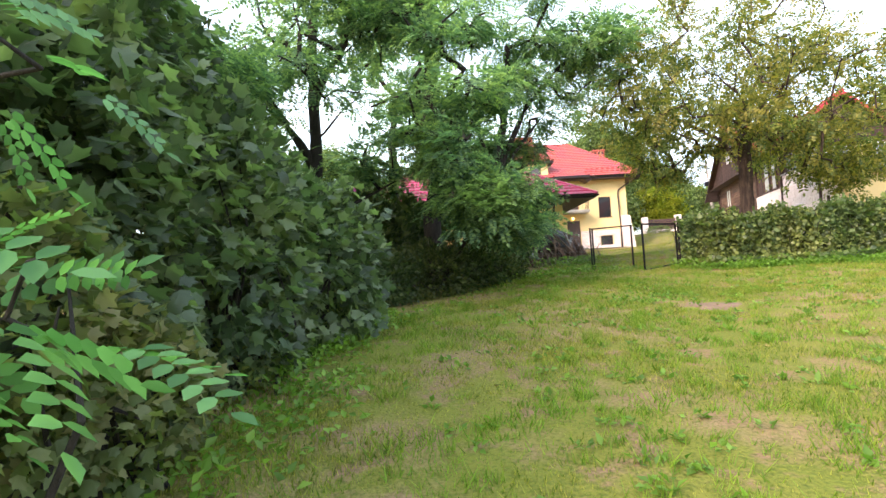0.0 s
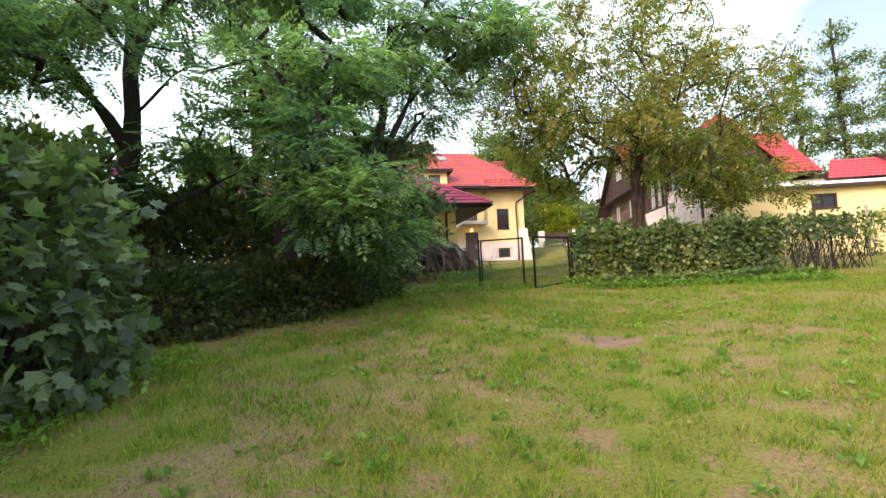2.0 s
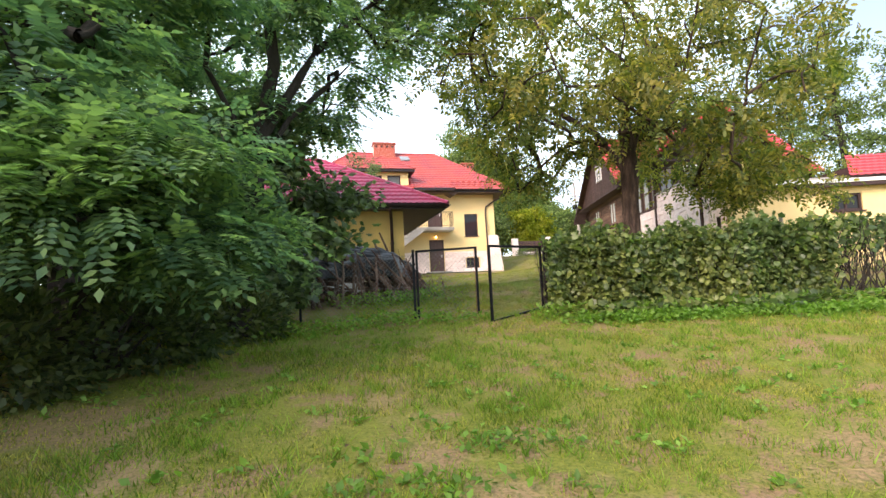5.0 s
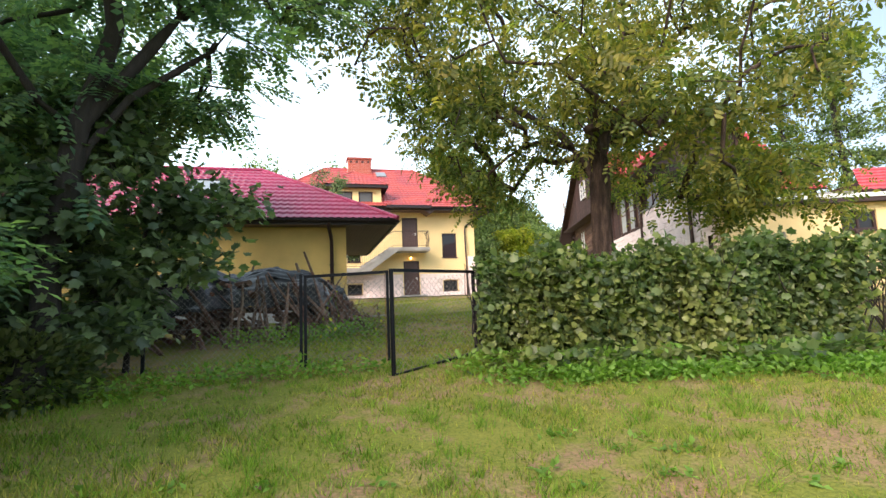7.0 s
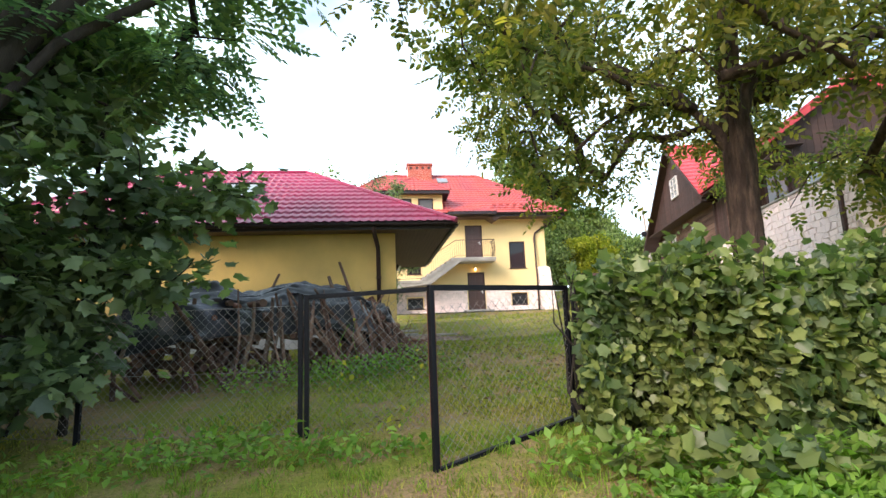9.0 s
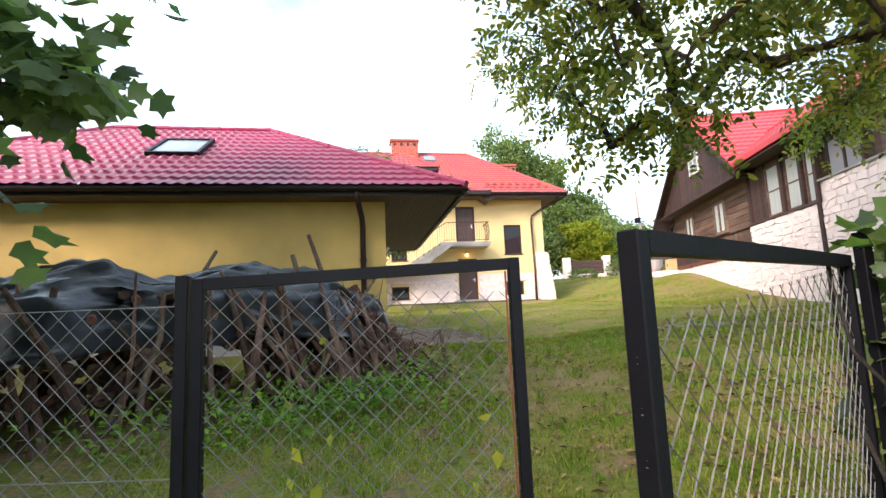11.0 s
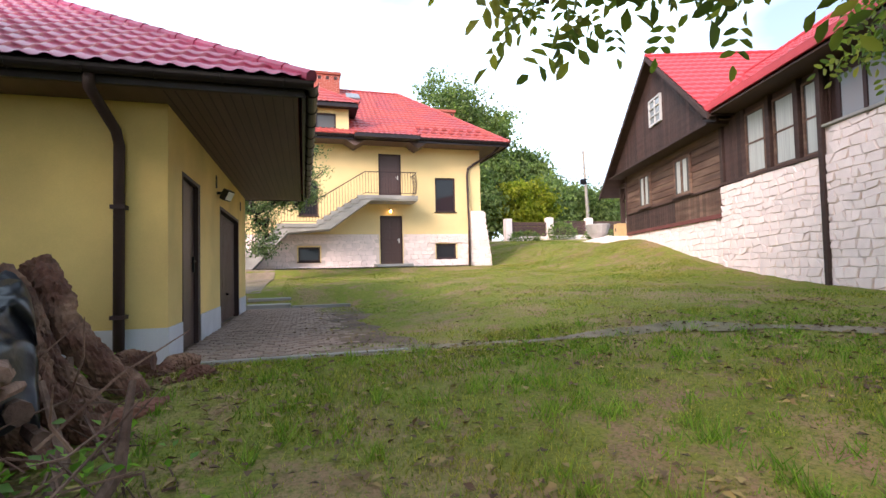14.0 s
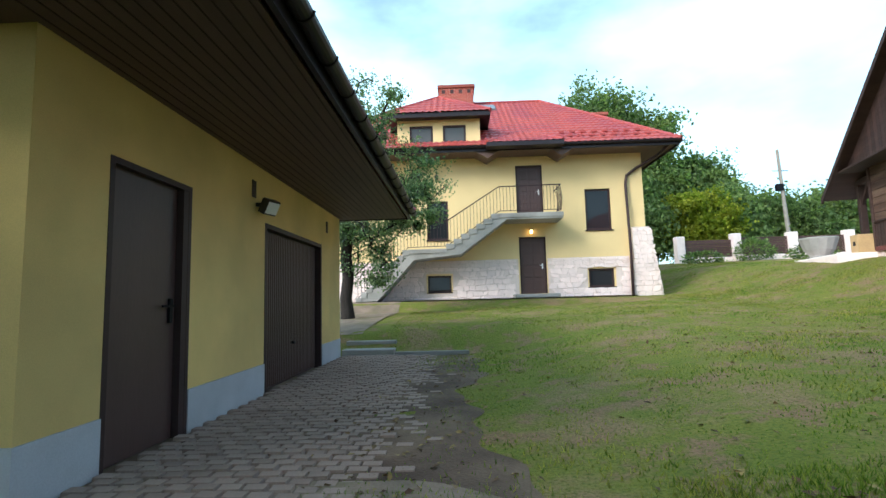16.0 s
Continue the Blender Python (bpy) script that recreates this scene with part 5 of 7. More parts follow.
# ---- trees of the garden ----
WX, WY = 5.36, 2.48
tree("walnut_tree", (WX, WY), (WX + 0.02, WY - 0.10, 5.6), 0.195,
     [((WX - 2.6, WY - 0.2, 5.6), (2.6, 3.0, 2.3)), ((WX + 2.2, WY - 0.6, 5.4), (2.9, 3.2, 2.4)), ((WX, WY + 1.0, 7.6), (3.9, 3.8, 3.0)),
      ((WX - 0.8, WY + 3.0, 5.6), (3.4, 2.2, 2.2)), ((WX + 1.0, WY - 2.8, 5.2), (3.0, 1.8, 2.2)), ((WX + 0.5, WY + 0.5, 9.8), (2.3, 2.3, 1.8)),
      ((WX + 3.6, WY + 2.8, 4.1), (1.9, 1.5, 1.2)), ((WX - 3.6, WY - 1.0, 5.0), (1.5, 1.6, 1.2)), ((WX - 3.3, WY + 0.4, 7.4), (1.6, 1.8, 1.4)), ((WX - 1.2, WY - 2.2, 4.3), (1.3, 1.0, 0.8)), ((WX + 1.2, WY - 1.9, 3.4), (1.8, 1.0, 0.9)), ((WX + 2.4, WY - 0.6, 3.3), (1.8, 1.2, 0.8)), ((WX + 4.0, WY + 0.4, 3.6), (1.4, 1.2, 1.0)), ((WX + 4.9, WY - 0.9, 3.3), (1.4, 1.2, 1.0)), ((WX - 2.0, WY + 0.8, 4.2), (1.4, 1.2, 0.9)), ((3.6, 4.9, 3.6), (0.45, 0.4, 0.2)), ((4.4, 4.9, 3.65), (0.5, 0.4, 0.25))],
     330, "walnut", 0.27, 9000, M_WAL, M_BARK, "large walnut tree with furrowed bark and yellowing crown", seed=11, puff=0.30, ridges=0.026, droop=0.45, bend=0.14, wob=0.008,
     limbs=(((WX, WY, 3.5), (WX - 0.55, WY + 0.35, 4.5), (WX - 1.5, WY + 1.1, 5.5)), ((WX, WY, 3.9), (WX + 0.5, WY - 0.3, 4.9), (WX + 1.2, WY - 0.7, 6.0))))

tree("black_locust_tree", (-3.55, 0.5), (-2.7, 1.2, 7.4), 0.15,
     [((-3.0, 0.6, 5.8), (1.3, 1.4, 0.8)), ((-1.5, 2.0, 6.7), (2.0, 1.7, 1.2)), ((-4.1, -1.5, 4.7), (1.3, 1.2, 0.7)), ((-2.6, 0.8, 8.8), (1.8, 1.6, 0.9)), ((-5.0, 1.2, 3.8), (1.2, 1.0, 0.7)), ((-1.4, 2.2, 4.9), (1.2, 1.1, 0.7)), ((-4.4, 0.6, 2.6), (1.0, 0.9, 0.8)), ((-2.3, 2.2, 4.1), (1.4, 1.1, 0.6)), ((-3.8, 2.4, 5.0), (1.5, 1.2, 0.8)),
      ((-0.4, 1.5, 7.6), (1.7, 1.5, 1.0)), ((0.5, 2.2, 7.0), (0.9, 0.9, 0.5)), ((-0.7, 1.4, 5.6), (0.9, 0.8, 0.5)), ((0.6, 1.2, 7.7), (1.4, 1.3, 0.8)), ((-0.2, 0.4, 6.9), (1.2, 1.0, 0.6))],
     108, "locust", 0.40, 3800, M_ROB, M_BARKD, "leaning black locust with feathery leaves", seed=21, puff=0.30, flat=2.4, droop=0.30, group="black locusts", layer=0.25,
     limbs=(((-3.3, 0.7, 2.8), (-2.7, 0.9, 3.9), (-1.8, 1.5, 5.0)), ((-3.1, 0.8, 3.6), (-2.2, 1.3, 5.4), (-1.0, 1.8, 6.8)), ((-3.3, 0.6, 3.2), (-3.9, 0.0, 4.4), (-3.6, -0.9, 5.2))))
tree("black_locust_tree", (-5.2, -0.8), (-5.3, -0.5, 8.0), 0.24,
     [((-5.0, -0.8, 6.6), (2.0, 2.1, 1.3)), ((-5.0, -2.5, 4.3), (1.8, 1.5, 1.1)), ((-5.6, 0.2, 8.8), (2.0, 2.0, 1.1)), ((-4.2, -2.8, 2.9), (1.5, 1.2, 0.8))],
     60, "locust", 0.40, 2400, M_ROB, M_BARKD, "tall black locust with an ivy-dark trunk", seed=22, puff=0.31, flat=2.4, droop=0.30, group="black locusts", layer=0.25,
     limbs=(((-5.2, -0.8, 3.0), (-4.9, -1.7, 3.8), (-4.5, -2.5, 4.2)), ((-5.2, -0.7, 4.2), (-4.5, -1.1, 5.4), (-3.8, -1.5, 6.2))))
tree("black_locust_tree", (-8.7, -0.4), (-8.3, -0.6, 7.6), 0.2,
     [((-8.6, -0.8, 7.8), (2.4, 2.4, 1.5)), ((-9.4, -3.2, 5.0), (1.8, 1.7, 1.3)), ((-9.2, -1.0, 9.4), (1.9, 1.9, 1.0)), ((-6.8, -1.4, 7.9), (1.6, 1.8, 1.2)), ((-10.6, -2.6, 3.8), (1.7, 1.7, 1.3)), ((-6.2, -1.1, 3.6), (1.5, 1.1, 0.5)), ((-7.6, -1.0, 3.3), (1.1, 0.9, 0.4)), ((-8.0, -1.8, 5.9), (1.6, 1.3, 0.5)), ((-9.8, -1.6, 6.2), (1.5, 1.4, 0.8)), ((-10.8, -1.6, 4.9), (1.4, 1.4, 0.8)), ((-7.4, -2.0, 4.6), (1.2, 1.0, 0.35))],
     94, "locust", 0.40, 3700, M_ROB, M_BARKD, "black locust with dark forked limbs", seed=23, puff=0.31, flat=2.4, droop=0.28, group="black locusts", layer=0.25,
     limbs=(((-8.6, -0.5, 1.7), (-7.2, -0.9, 2.4), (-5.6, -1.2, 3.1)), ((-8.5, -0.5, 4.0), (-7.5, -0.8, 5.0), (-6.2, -1.0, 5.6)), ((-8.5, -0.6, 4.8), (-8.0, -0.8, 6.0), (-7.0, -1.1, 6.7)), ((-8.5, -0.5, 3.6), (-9.4, -0.9, 5.0), (-10.0, -1.2, 6.6))))
tree("black_locust_tree", (-11.4, -6.5), (-10.6, -6.9, 6.5), 0.17,
     [((-10.4, -7.2, 5.8), (2.2, 2.6, 2.0)), ((-9.8, -9.4, 5.0), (1.9, 2.0, 1.7)), ((-11.0, -5.0, 7.4), (2.4, 2.2, 1.4)), ((-10.8, -8.4, 7.8), (2.2, 2.2, 1.5)), ((-9.8, -5.6, 4.2), (1.4, 1.4, 1.0))],
     100, "locust", 0.37, 3400, M_ROB, M_BARKD, "black locust behind the shrubs", seed=24, puff=0.28, flat=2.2, droop=0.3, group="black locusts", layer=0.3)
# added tree: shades the outbuilding's south wall and fills the foliage behind the fence
tree("black_locust_tree", (-6.9, 4.6), (-6.5, 4.4, 7.0), 0.18,
     [((-6.2, 4.4, 6.8), (2.0, 1.8, 1.3)), ((-5.0, 4.0, 4.6), (1.5, 1.2, 0.9)), ((-7.6, 4.4, 4.2), (1.6, 1.3, 1.1)), ((-6.2, 4.6, 8.6), (1.8, 1.6, 1.0)), ((-4.2, 4.6, 6.4), (1.3, 1.2, 0.8))],
     65, "locust", 0.38, 2600, M_ROB, M_BARKD, "black locust added behind the wire fence to shade the outbuilding", seed=27, puff=0.30, flat=2.2, droop=0.3, group="black locusts", layer=0.3)
# low feathery bough over the lawn edge
tree("locust_sapling", (-5.2, -1.5), (-4.2, -2.8, 1.9), 0.05,
     [((-3.7, -3.2, 1.75), (0.95, 0.9, 0.75)), ((-3.3, -2.6, 1.35), (0.8, 0.8, 0.5)), ((-4.4, -3.1, 2.2), (0.9, 0.8, 0.6)), ((-4.5, -3.4, 1.6), (0.6, 0.5, 0.4))],
     110, "locust", 0.34, 2300, M_ROB, M_BARKD, "young black locust leaning over the lawn", seed=25, puff=0.20, droop=0.40, layer=0.3, flat=2.2)
tree("locust_sapling", (-7.2, -12.3), (-6.75, -12.45, 1.1), 0.022,
     [((-6.55, -12.55, 0.55), (0.35, 0.4, 0.5)), ((-6.6, -12.45, 1.15), (0.32, 0.3, 0.22)), ((-6.75, -12.7, 0.0), (0.3, 0.3, 0.3))],
     22, "locust_near", 0.34, 80, M_SHOOT, M_BARKD, "bright green locust shoot at the shrub edge", seed=26, puff=0.10, droop=0.35, flat=1.2)
# young maple at the fence
tree("young_maple", (-2.9, 1.75), (-2.6, 1.6, 3.6), 0.035,
     [((-2.9, 1.2, 2.5), (1.4, 0.8, 0.8)), ((-1.7, 1.7, 2.75), (0.65, 0.5, 0.3)), ((-1.9, 1.5, 2.05), (0.7, 0.6, 0.45)), ((-3.5, 1.0, 1.5), (1.1, 0.7, 0.7)), ((-2.75, 0.85, 0.85), (0.5, 0.4, 0.3)), ((-2.85, 1.6, 1.1), (0.5, 0.3, 0.55)), ((-3.8, 1.4, 3.3), (1.4, 0.9, 0.8)), ((-3.7, 0.7, 0.7), (0.8, 0.6, 0.5)), ((-3.7, 1.7, 4.0), (1.5, 0.9, 0.6))],
     160, "lobed", 0.14, 7200, M_MAP, M_BARKD, "young maple with deep green leaves by the wire fence", seed=31, puff=0.18, droop=0.4, flat=0.9)
# pear tree by the house
tree("pear_tree", (-0.25, 19.7), (-0.2, 19.6, 6.6), 0.16,
     [((0.6, 19.6, 4.6), (1.7, 1.4, 1.4)), ((1.5, 19.4, 5.4), (1.2, 1.0, 1.1)), ((0.4, 19.6, 7.2), (1.1, 1.0, 1.5)), ((1.9, 19.3, 4.4), (0.8, 0.8, 0.6)), ((0.2, 19.6, 3.2), (1.0, 1.0, 1.0))],
     170, "clump", 0.15, 4200, M_MAP, M_BARKD, "slender pear tree beside the outside stair", seed=41, puff=0.2)

# ---- shrubs along the lawn ----
gl_ = land1
bush("maple_shrub", [((-8.1, -10.6, 0.6), (1.05, 1.5, 1.7)), ((-7.75, -8.7, 0.55), (1.1, 1.4, 1.75)), ((-7.25, -6.9, 0.4), (1.2, 1.3, 1.45)), ((-8.7, -9.6, 2.4), (1.3, 1.6, 1.1))], 15000, "lobed", 0.135, M_MAP, "dense maple shrub with grey-green lobed leaves", 51, flat=0.55, twigs=70, droop=0.35)
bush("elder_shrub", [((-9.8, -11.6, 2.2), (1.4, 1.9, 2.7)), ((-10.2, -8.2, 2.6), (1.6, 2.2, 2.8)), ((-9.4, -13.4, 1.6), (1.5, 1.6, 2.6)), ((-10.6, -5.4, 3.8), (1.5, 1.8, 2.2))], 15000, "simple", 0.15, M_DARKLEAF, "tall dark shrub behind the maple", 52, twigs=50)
# undergrowth and thicket: the shade beneath the trees is put into the leaf colour
bush("thorn_shrub", [((-6.9, -3.5, 0.0), (1.2, 0.9, 0.95)), ((-5.6, -2.4, 0.1), (1.2, 0.9, 0.9)), ((-4.5, -1.2, 0.2), (1.0, 0.9, 0.8)), ((-8.6, -4.6, 0.2), (1.3, 1.2, 1.5)), ((-3.6, 0.2, 0.25), (0.9, 0.7, 0.6))], 17000, "simple", 0.11, M_DARKLEAF, "undergrowth beneath the locusts, leaves darkened for shade", 53, twigs=80)
bush("thicket", [((-11.0, 2.6, 1.2), (3.2, 1.6, 2.4)), ((-7.2, 2.4, 1.0), (2.4, 1.4, 2.0)), ((-12.0, -3.0, 1.4), (1.8, 3.4, 2.8)), ((-14.0, -10.0, 1.2), (2.0, 4.0, 3.0)), ((-5.4, 2.4, 1.2), (1.6, 0.9, 1.6)), ((-4.0, 1.9, 1.2), (0.8, 0.5, 1.3)), ((-7.6, -0.2, 1.0), (2.6, 1.2, 1.7)), ((-9.6, -2.0, 1.0), (1.8, 1.6, 2.0)), ((-14.0, -1.0, 3.4), (2.2, 3.0, 1.6)), ((-11.5, 1.4, 3.0), (3.2, 1.6, 1.4)), ((-8.6, 5.6, 1.7), (3.6, 1.3, 2.1))], 37000, "simple", 0.23, M_DARKLEAF, "thicket closing the edge of the garden, leaves darkened for shade", 54, twigs=60, shell=0.45)
bush("bramble", [((-7.5, -10.9, -0.7), (0.6, 1.2, 0.45)), ((-7.3, -8.6, -0.65), (0.55, 1.2, 0.4)), ((-6.8, -6.2, -0.45), (0.5, 1.0, 0.4)), ((-7.9, -12.6, -0.7), (0.6, 1.0, 0.6))], 5200, "simple", 0.085, M_VINE, "low bramble and nettles at the shrub foot", 55, twigs=40)


# ---- vine hedge on the fence ----
def hedge(name, a, b, depth, height, count, mat, size, label, seed, gap=0.0, low=0.0):
    rng = np.random.default_rng(seed)
    a, b = np.array(a), np.array(b)
    along = (b - a) / np.linalg.norm(b - a)
    across = np.array([along[1], -along[0]])
    t = thing(name, (0, 0, 0), label, "hedge")
    s = rng.uniform(0, 1, count)
    face = rng.uniform(0, 1, count)
    top = 1 - 0.14 * (0.5 + 0.5 * np.sin(s * 23)) - 0.08 * np.sin(s * 61) + 0.05 * np.sin(s * 143)
    hz = np.where(face < 0.24, top * rng.uniform(0.9, 1.07, count), rng.uniform(0.02, 1.0, count) ** 0.85 * top)
    dd = np.where(face < 0.24, rng.uniform(-1, 1, count), np.where(face < 0.78, 1, -1) * rng.uniform(0.55, 1.0, count))
    hz = low + (1 - low) * hz
    bulge = 0.75 + 0.25 * np.sin(s * 31 + hz * 4) * np.sin(s * 13 + 1) + 0.2 * hz
    xy = a[None] + (b - a)[None] * s[:, None] + across[None] * (dd * bulge * depth)[:, None] + rng.normal(0, 0.04, (count, 2))
    z = land(xy[:, 0], xy[:, 1]) + hz * height + rng.normal(0, 0.03, count)
    at = np.concatenate([xy, z[:, None]], 1)
    out = np.concatenate([across[None] * (dd * 0.8)[:, None], np.where(face < 0.24, 0.3, -0.75)[:, None]], 1) + rng.normal(0, 0.3, (count, 3))
    if gap:
        keep = (np.sin(s * 37 + 2) * np.sin(hz * 5 + s * 9) + rng.uniform(-0.6, 0.6, count)) > -gap
        at, out = at[keep], out[keep]
    pick = rng.uniform(0, 1, len(at)) < 0.55
    leaves("foliage", at[pick], out[pick], "vine", size * 1.15, mat, t, rng, 0.55, 0.65)
    leaves("young_foliage", at[~pick], out[~pick], "vine", size * 0.62, mat, t, rng, 0.4, 0.9)
    bm = bmesh.new()
    for i in range(70):
        s0 = rng.uniform(0, 1)
        p = a + (b - a) * s0
        z0 = land1(p[0], p[1])
        pts = [(p[0] + rng.normal(0, 0.05), p[1] + rng.normal(0, 0.1), z0 - 0.02)]
        for k in range(1, 5):
            pts.append((pts[-1][0] + rng.normal(0, 0.12), pts[-1][1] + rng.normal(0, 0.1), z0 + height * k / 4 * 0.95))
        tube(bm, pts, [0.014, 0.011, 0.009, 0.007, 0.004], 5, cap=False)
    part("stem", bm, M_BARKD, t)
    return t


hedge("vine_hedge", (1.95, 0.45), (7.1, -0.85), 0.42, 1.44, 21000, M_VINE, 0.086, "clipped fence overgrown with large-leaved vine", 61, gap=0.62)
# inner layer in a darker green than the outer leaves, standing in for shade
hedge("hedge_shade_filling", (2.05, 0.5), (7.0, -0.80), 0.16, 1.3, 3400, M_DARKLEAF, 0.13, "inner leaves of the vine hedge, darkened for shade", 62)
hedge("grape_vine", (8.7, 3.55), (16.5, 1.35), 0.40, 1.45, 5200, M_VINE, 0.09, "straggling grape vine on posts", 63, gap=0.1)
hedge("grape_vine", (6.9, -0.85), (10.5, -0.6), 0.30, 1.5, 1700, M_VINE, 0.095, "straggling vine at the hedge end", 64, gap=0.2, low=0.6)


# ---- wire fence and gate ----
def mesh_panel(bm, a, b, z0a, z0b, h_, pitch=0.085, r=0.0019):
    """Diamond wire netting between two points on the ground, as crossing wires."""
    a, b = np.array(a, float), np.array(b, float)
    L = np.linalg.norm(b - a)
    for sgn in (1, -1):
        k = -int(h_ / pitch) - 1
        while k * pitch < L + h_:
            s0 = k * pitch
            pts = []
            lo, hi = 0.0, h_
            sa, sb = (s0, s0 + h_) if sgn > 0 else (s0 + h_, s0)
            # clip in s
            def at_s(s, z):
                return (*(a + (b - a) * s / L), z0a + (z0b - z0a) * s / L + z)
            za, zb = 0.0, h_
            if sgn > 0:
                if sa < 0:
                    za, sa = -s0, 0.0
                if sb > L:
                    zb, sb = L - s0, L
            else:
                if sb < 0:
                    zb, sb = h_ + s0, 0.0
                    zb = h_ - (0 - s0) if s0 < 0 else h_
                if sa > L:
                    za = (s0 + h_) - L
                    sa = L
            if zb - za > 0.01:
                tube(bm, [at_s(sa, za), at_s(sb, zb)], r, 3, cap=False)
            k += 1
    return bm


def leaf_gate(name, hinge, end, z_h, z_e, top_h, top_e, label):
    t = thing(name, (0, 0, 0), label, "gate")
    hx, hy = hinge
    ex_, ey_ = end
    L = math.hypot(ex_ - hx, ey_ - hy)
    m = Matrix.Translation((hx, hy, 0)) @ Matrix.Rotation(math.atan2(ey_ - hy, ex_ - hx), 4, "Z")
    w = 0.021

    def bar(name_, *b):
        bm = boxes(*b, bevel=0.003)
        bm.transform(m)
        return part(name_, bm, M_BLACK, t)

    bar("upright", (-w, w, -w, w, z_h, top_h))
    bar("upright", (L - 2 * w, L, -w, w, z_e, top_e))
    for z0, z1, nm in ((top_h, top_e, "top_rail"), (z_h + 0.05, z_e + 0.05, "bottom_rail")):
        bm = bmesh.new()
        box(bm, w, L - 2 * w, -w, w, -2 * w, 0)
        for v in bm.verts:
            v.co.z += z0 + (z1 - z0) * v.co.x / L
        bm.transform(m)
        part(nm, bm, M_BLACK, t)
    bm = mesh_panel(bmesh.new(), (hx, hy), (ex_, ey_), z_h + 0.06, z_e + 0.06, min(top_h - z_h, top_e - z_e) - 0.1)
    part("wire_netting", bm, M_WIRE, t, "galvanised diamond netting")
    bm = tube(bmesh.new(), [(L - 2 * w - 0.012, 0, z_e + 0.06), (L - 2 * w - 0.012, 0, top_e - 0.05)], 0.004, 5)
    bm.transform(m)
    part("tension_rod", bm, M_RUST, t, "rusty tension rod")
    return t


leaf_gate("gate_leaf", (-0.44, 1.03), (0.742, 0.93), 0.12, 0.07, 1.475, 1.515, "closed black steel gate leaf with wire netting")
leaf_gate("gate_leaf", (1.98, 0.72), (0.605, -0.085), land1(2, 0.7) + 0.02, 0.085, 1.47, 1.45, "open black steel gate leaf with wire netting")


def fence_run(name, pts, h_, label):
    t = thing(name, (0, 0, 0), label, "fence")
    for p in pts:
        z = land1(*p)
        part("post", boxes((p[0] - 0.022, p[0] + 0.022, p[1] - 0.022, p[1] + 0.022, z - 0.2, z + h_ + 0.04), bevel=0.003), M_BLACK, t)
    for i, (p, q) in enumerate(zip(pts, pts[1:])):
        bm = mesh_panel(bmesh.new(), p, q, land1(*p) + 0.03, land1(*q) + 0.03, h_ - 0.1)
        part("wire_netting", bm, M_WIRE, t, "slack galvanised diamond netting")
        for hh in (0.04, 0.6, h_ - 0.07):
            part("strand", tube(bmesh.new(), [(*p, land1(*p) + hh), (*q, land1(*q) + hh)], 0.0025, 4), M_WIRE, t)
    return t


fence_run("wire_fence", [(-0.50, 1.05), (-2.6, 1.45), (-4.8, 1.88), (-7.0, 2.3)], 1.27, "sagging wire fence on thin black posts")
fence_run("wire_fence", [(2.05, 0.70), (4.4, 0.1), (6.9, -0.65), (9.4, -0.5)], 1.3, "wire fence inside the vine hedge")
tagged(mesh_ob("ground_stop", boxes((0.30, 0.75, 0.55, 0.68, 0.05, 0.165), bevel=0.01), M_CONCRETE), "flat concrete stop in the grass under the gate", "gate stop")
pf = thing("vine_trellis", (0, 0, 0), "grey wooden posts carrying the grape vine", "trellis")
for i in range(6):
    x = 9.0 + i * 1.7
    y = 3.55 - (x - 8.7) * 0.282
    z = land1(x, y)
    part("post", tube(bmesh.new(), [(x, y, z - 0.1), (x + 0.02, y, z + 1.8)], 0.05, 7), M_TIMBERP if i % 2 else M_WOOD, pf)
bm = boxes((-0.05, 0.05, -0.02, 0.02, 0, 1.15), bevel=0.003)
bm.transform(Matrix.Translation((8.55, 2.75, land1(8.55, 2.75))) @ pose(0, 0, 0, -38, 0, 10))
tagged(mesh_ob("white_plank", bm, M_WHITE), "white painted plank leaning against the vine posts", "plank")


bush("bramble", [((-7.35, -11.6, 0.0), (0.45, 0.8, 0.75)), ((-7.2, -10.9, -0.4), (0.4, 0.7, 0.5)), ((-7.4, -12.4, 0.35), (0.4, 0.6, 0.6))], 3600, "lobed", 0.085, M_BRAMBLE, "pale bramble leaves trailing down the shrub front", 57, twigs=30, droop=0.4)
bind = thing("bindweed", (0, 0, 0), "yellowing bindweed climbing the gate netting", "climber")
rngb = np.random.default_rng(58)
at_b, out_b = [], []
for i in range(11):
    f = rngb.uniform(0.0, 0.75)
    px_, py_ = -0.44 + 1.18 * f, 1.03 - 0.10 * f + 0.02
    top_ = rngb.uniform(0.35, 1.3)
    pts = [(px_ + 0.05 * math.sin(k * 1.7 + i) + 0.03 * k, py_ + 0.015 * (-1) ** k, 0.05 + top_ * k / 7) for k in range(8)]
    part("stem", tube(bmesh.new(), pts, [0.004 - 0.0003 * k for k in range(8)], 4, cap=False), M_WEED, bind)
    for k in range(2, 8):
        if rngb.uniform() < 0.75:
            at_b.append(pts[k])
            out_b.append((rngb.normal(0, 0.5), -0.6, -0.7))
leaves("foliage", np.array(at_b), np.array(out_b), "simple", 0.065, M_YGREEN, bind, rngb, 0.3)


# ---- wood pile under a plastic sheet ----
rngp = np.random.default_rng(77)
PA = radians(27)
PO = np.array([-3.0, 3.1])


def pw(x, y, z=0.0):
    """From the pile's own length, depth and height to the garden."""
    X = PO[0] + x * math.cos(PA) - y * math.sin(PA)
    Y = PO[1] + x * math.sin(PA) + y * math.cos(PA)
    return np.array([X, Y, land1(X, Y) + z])


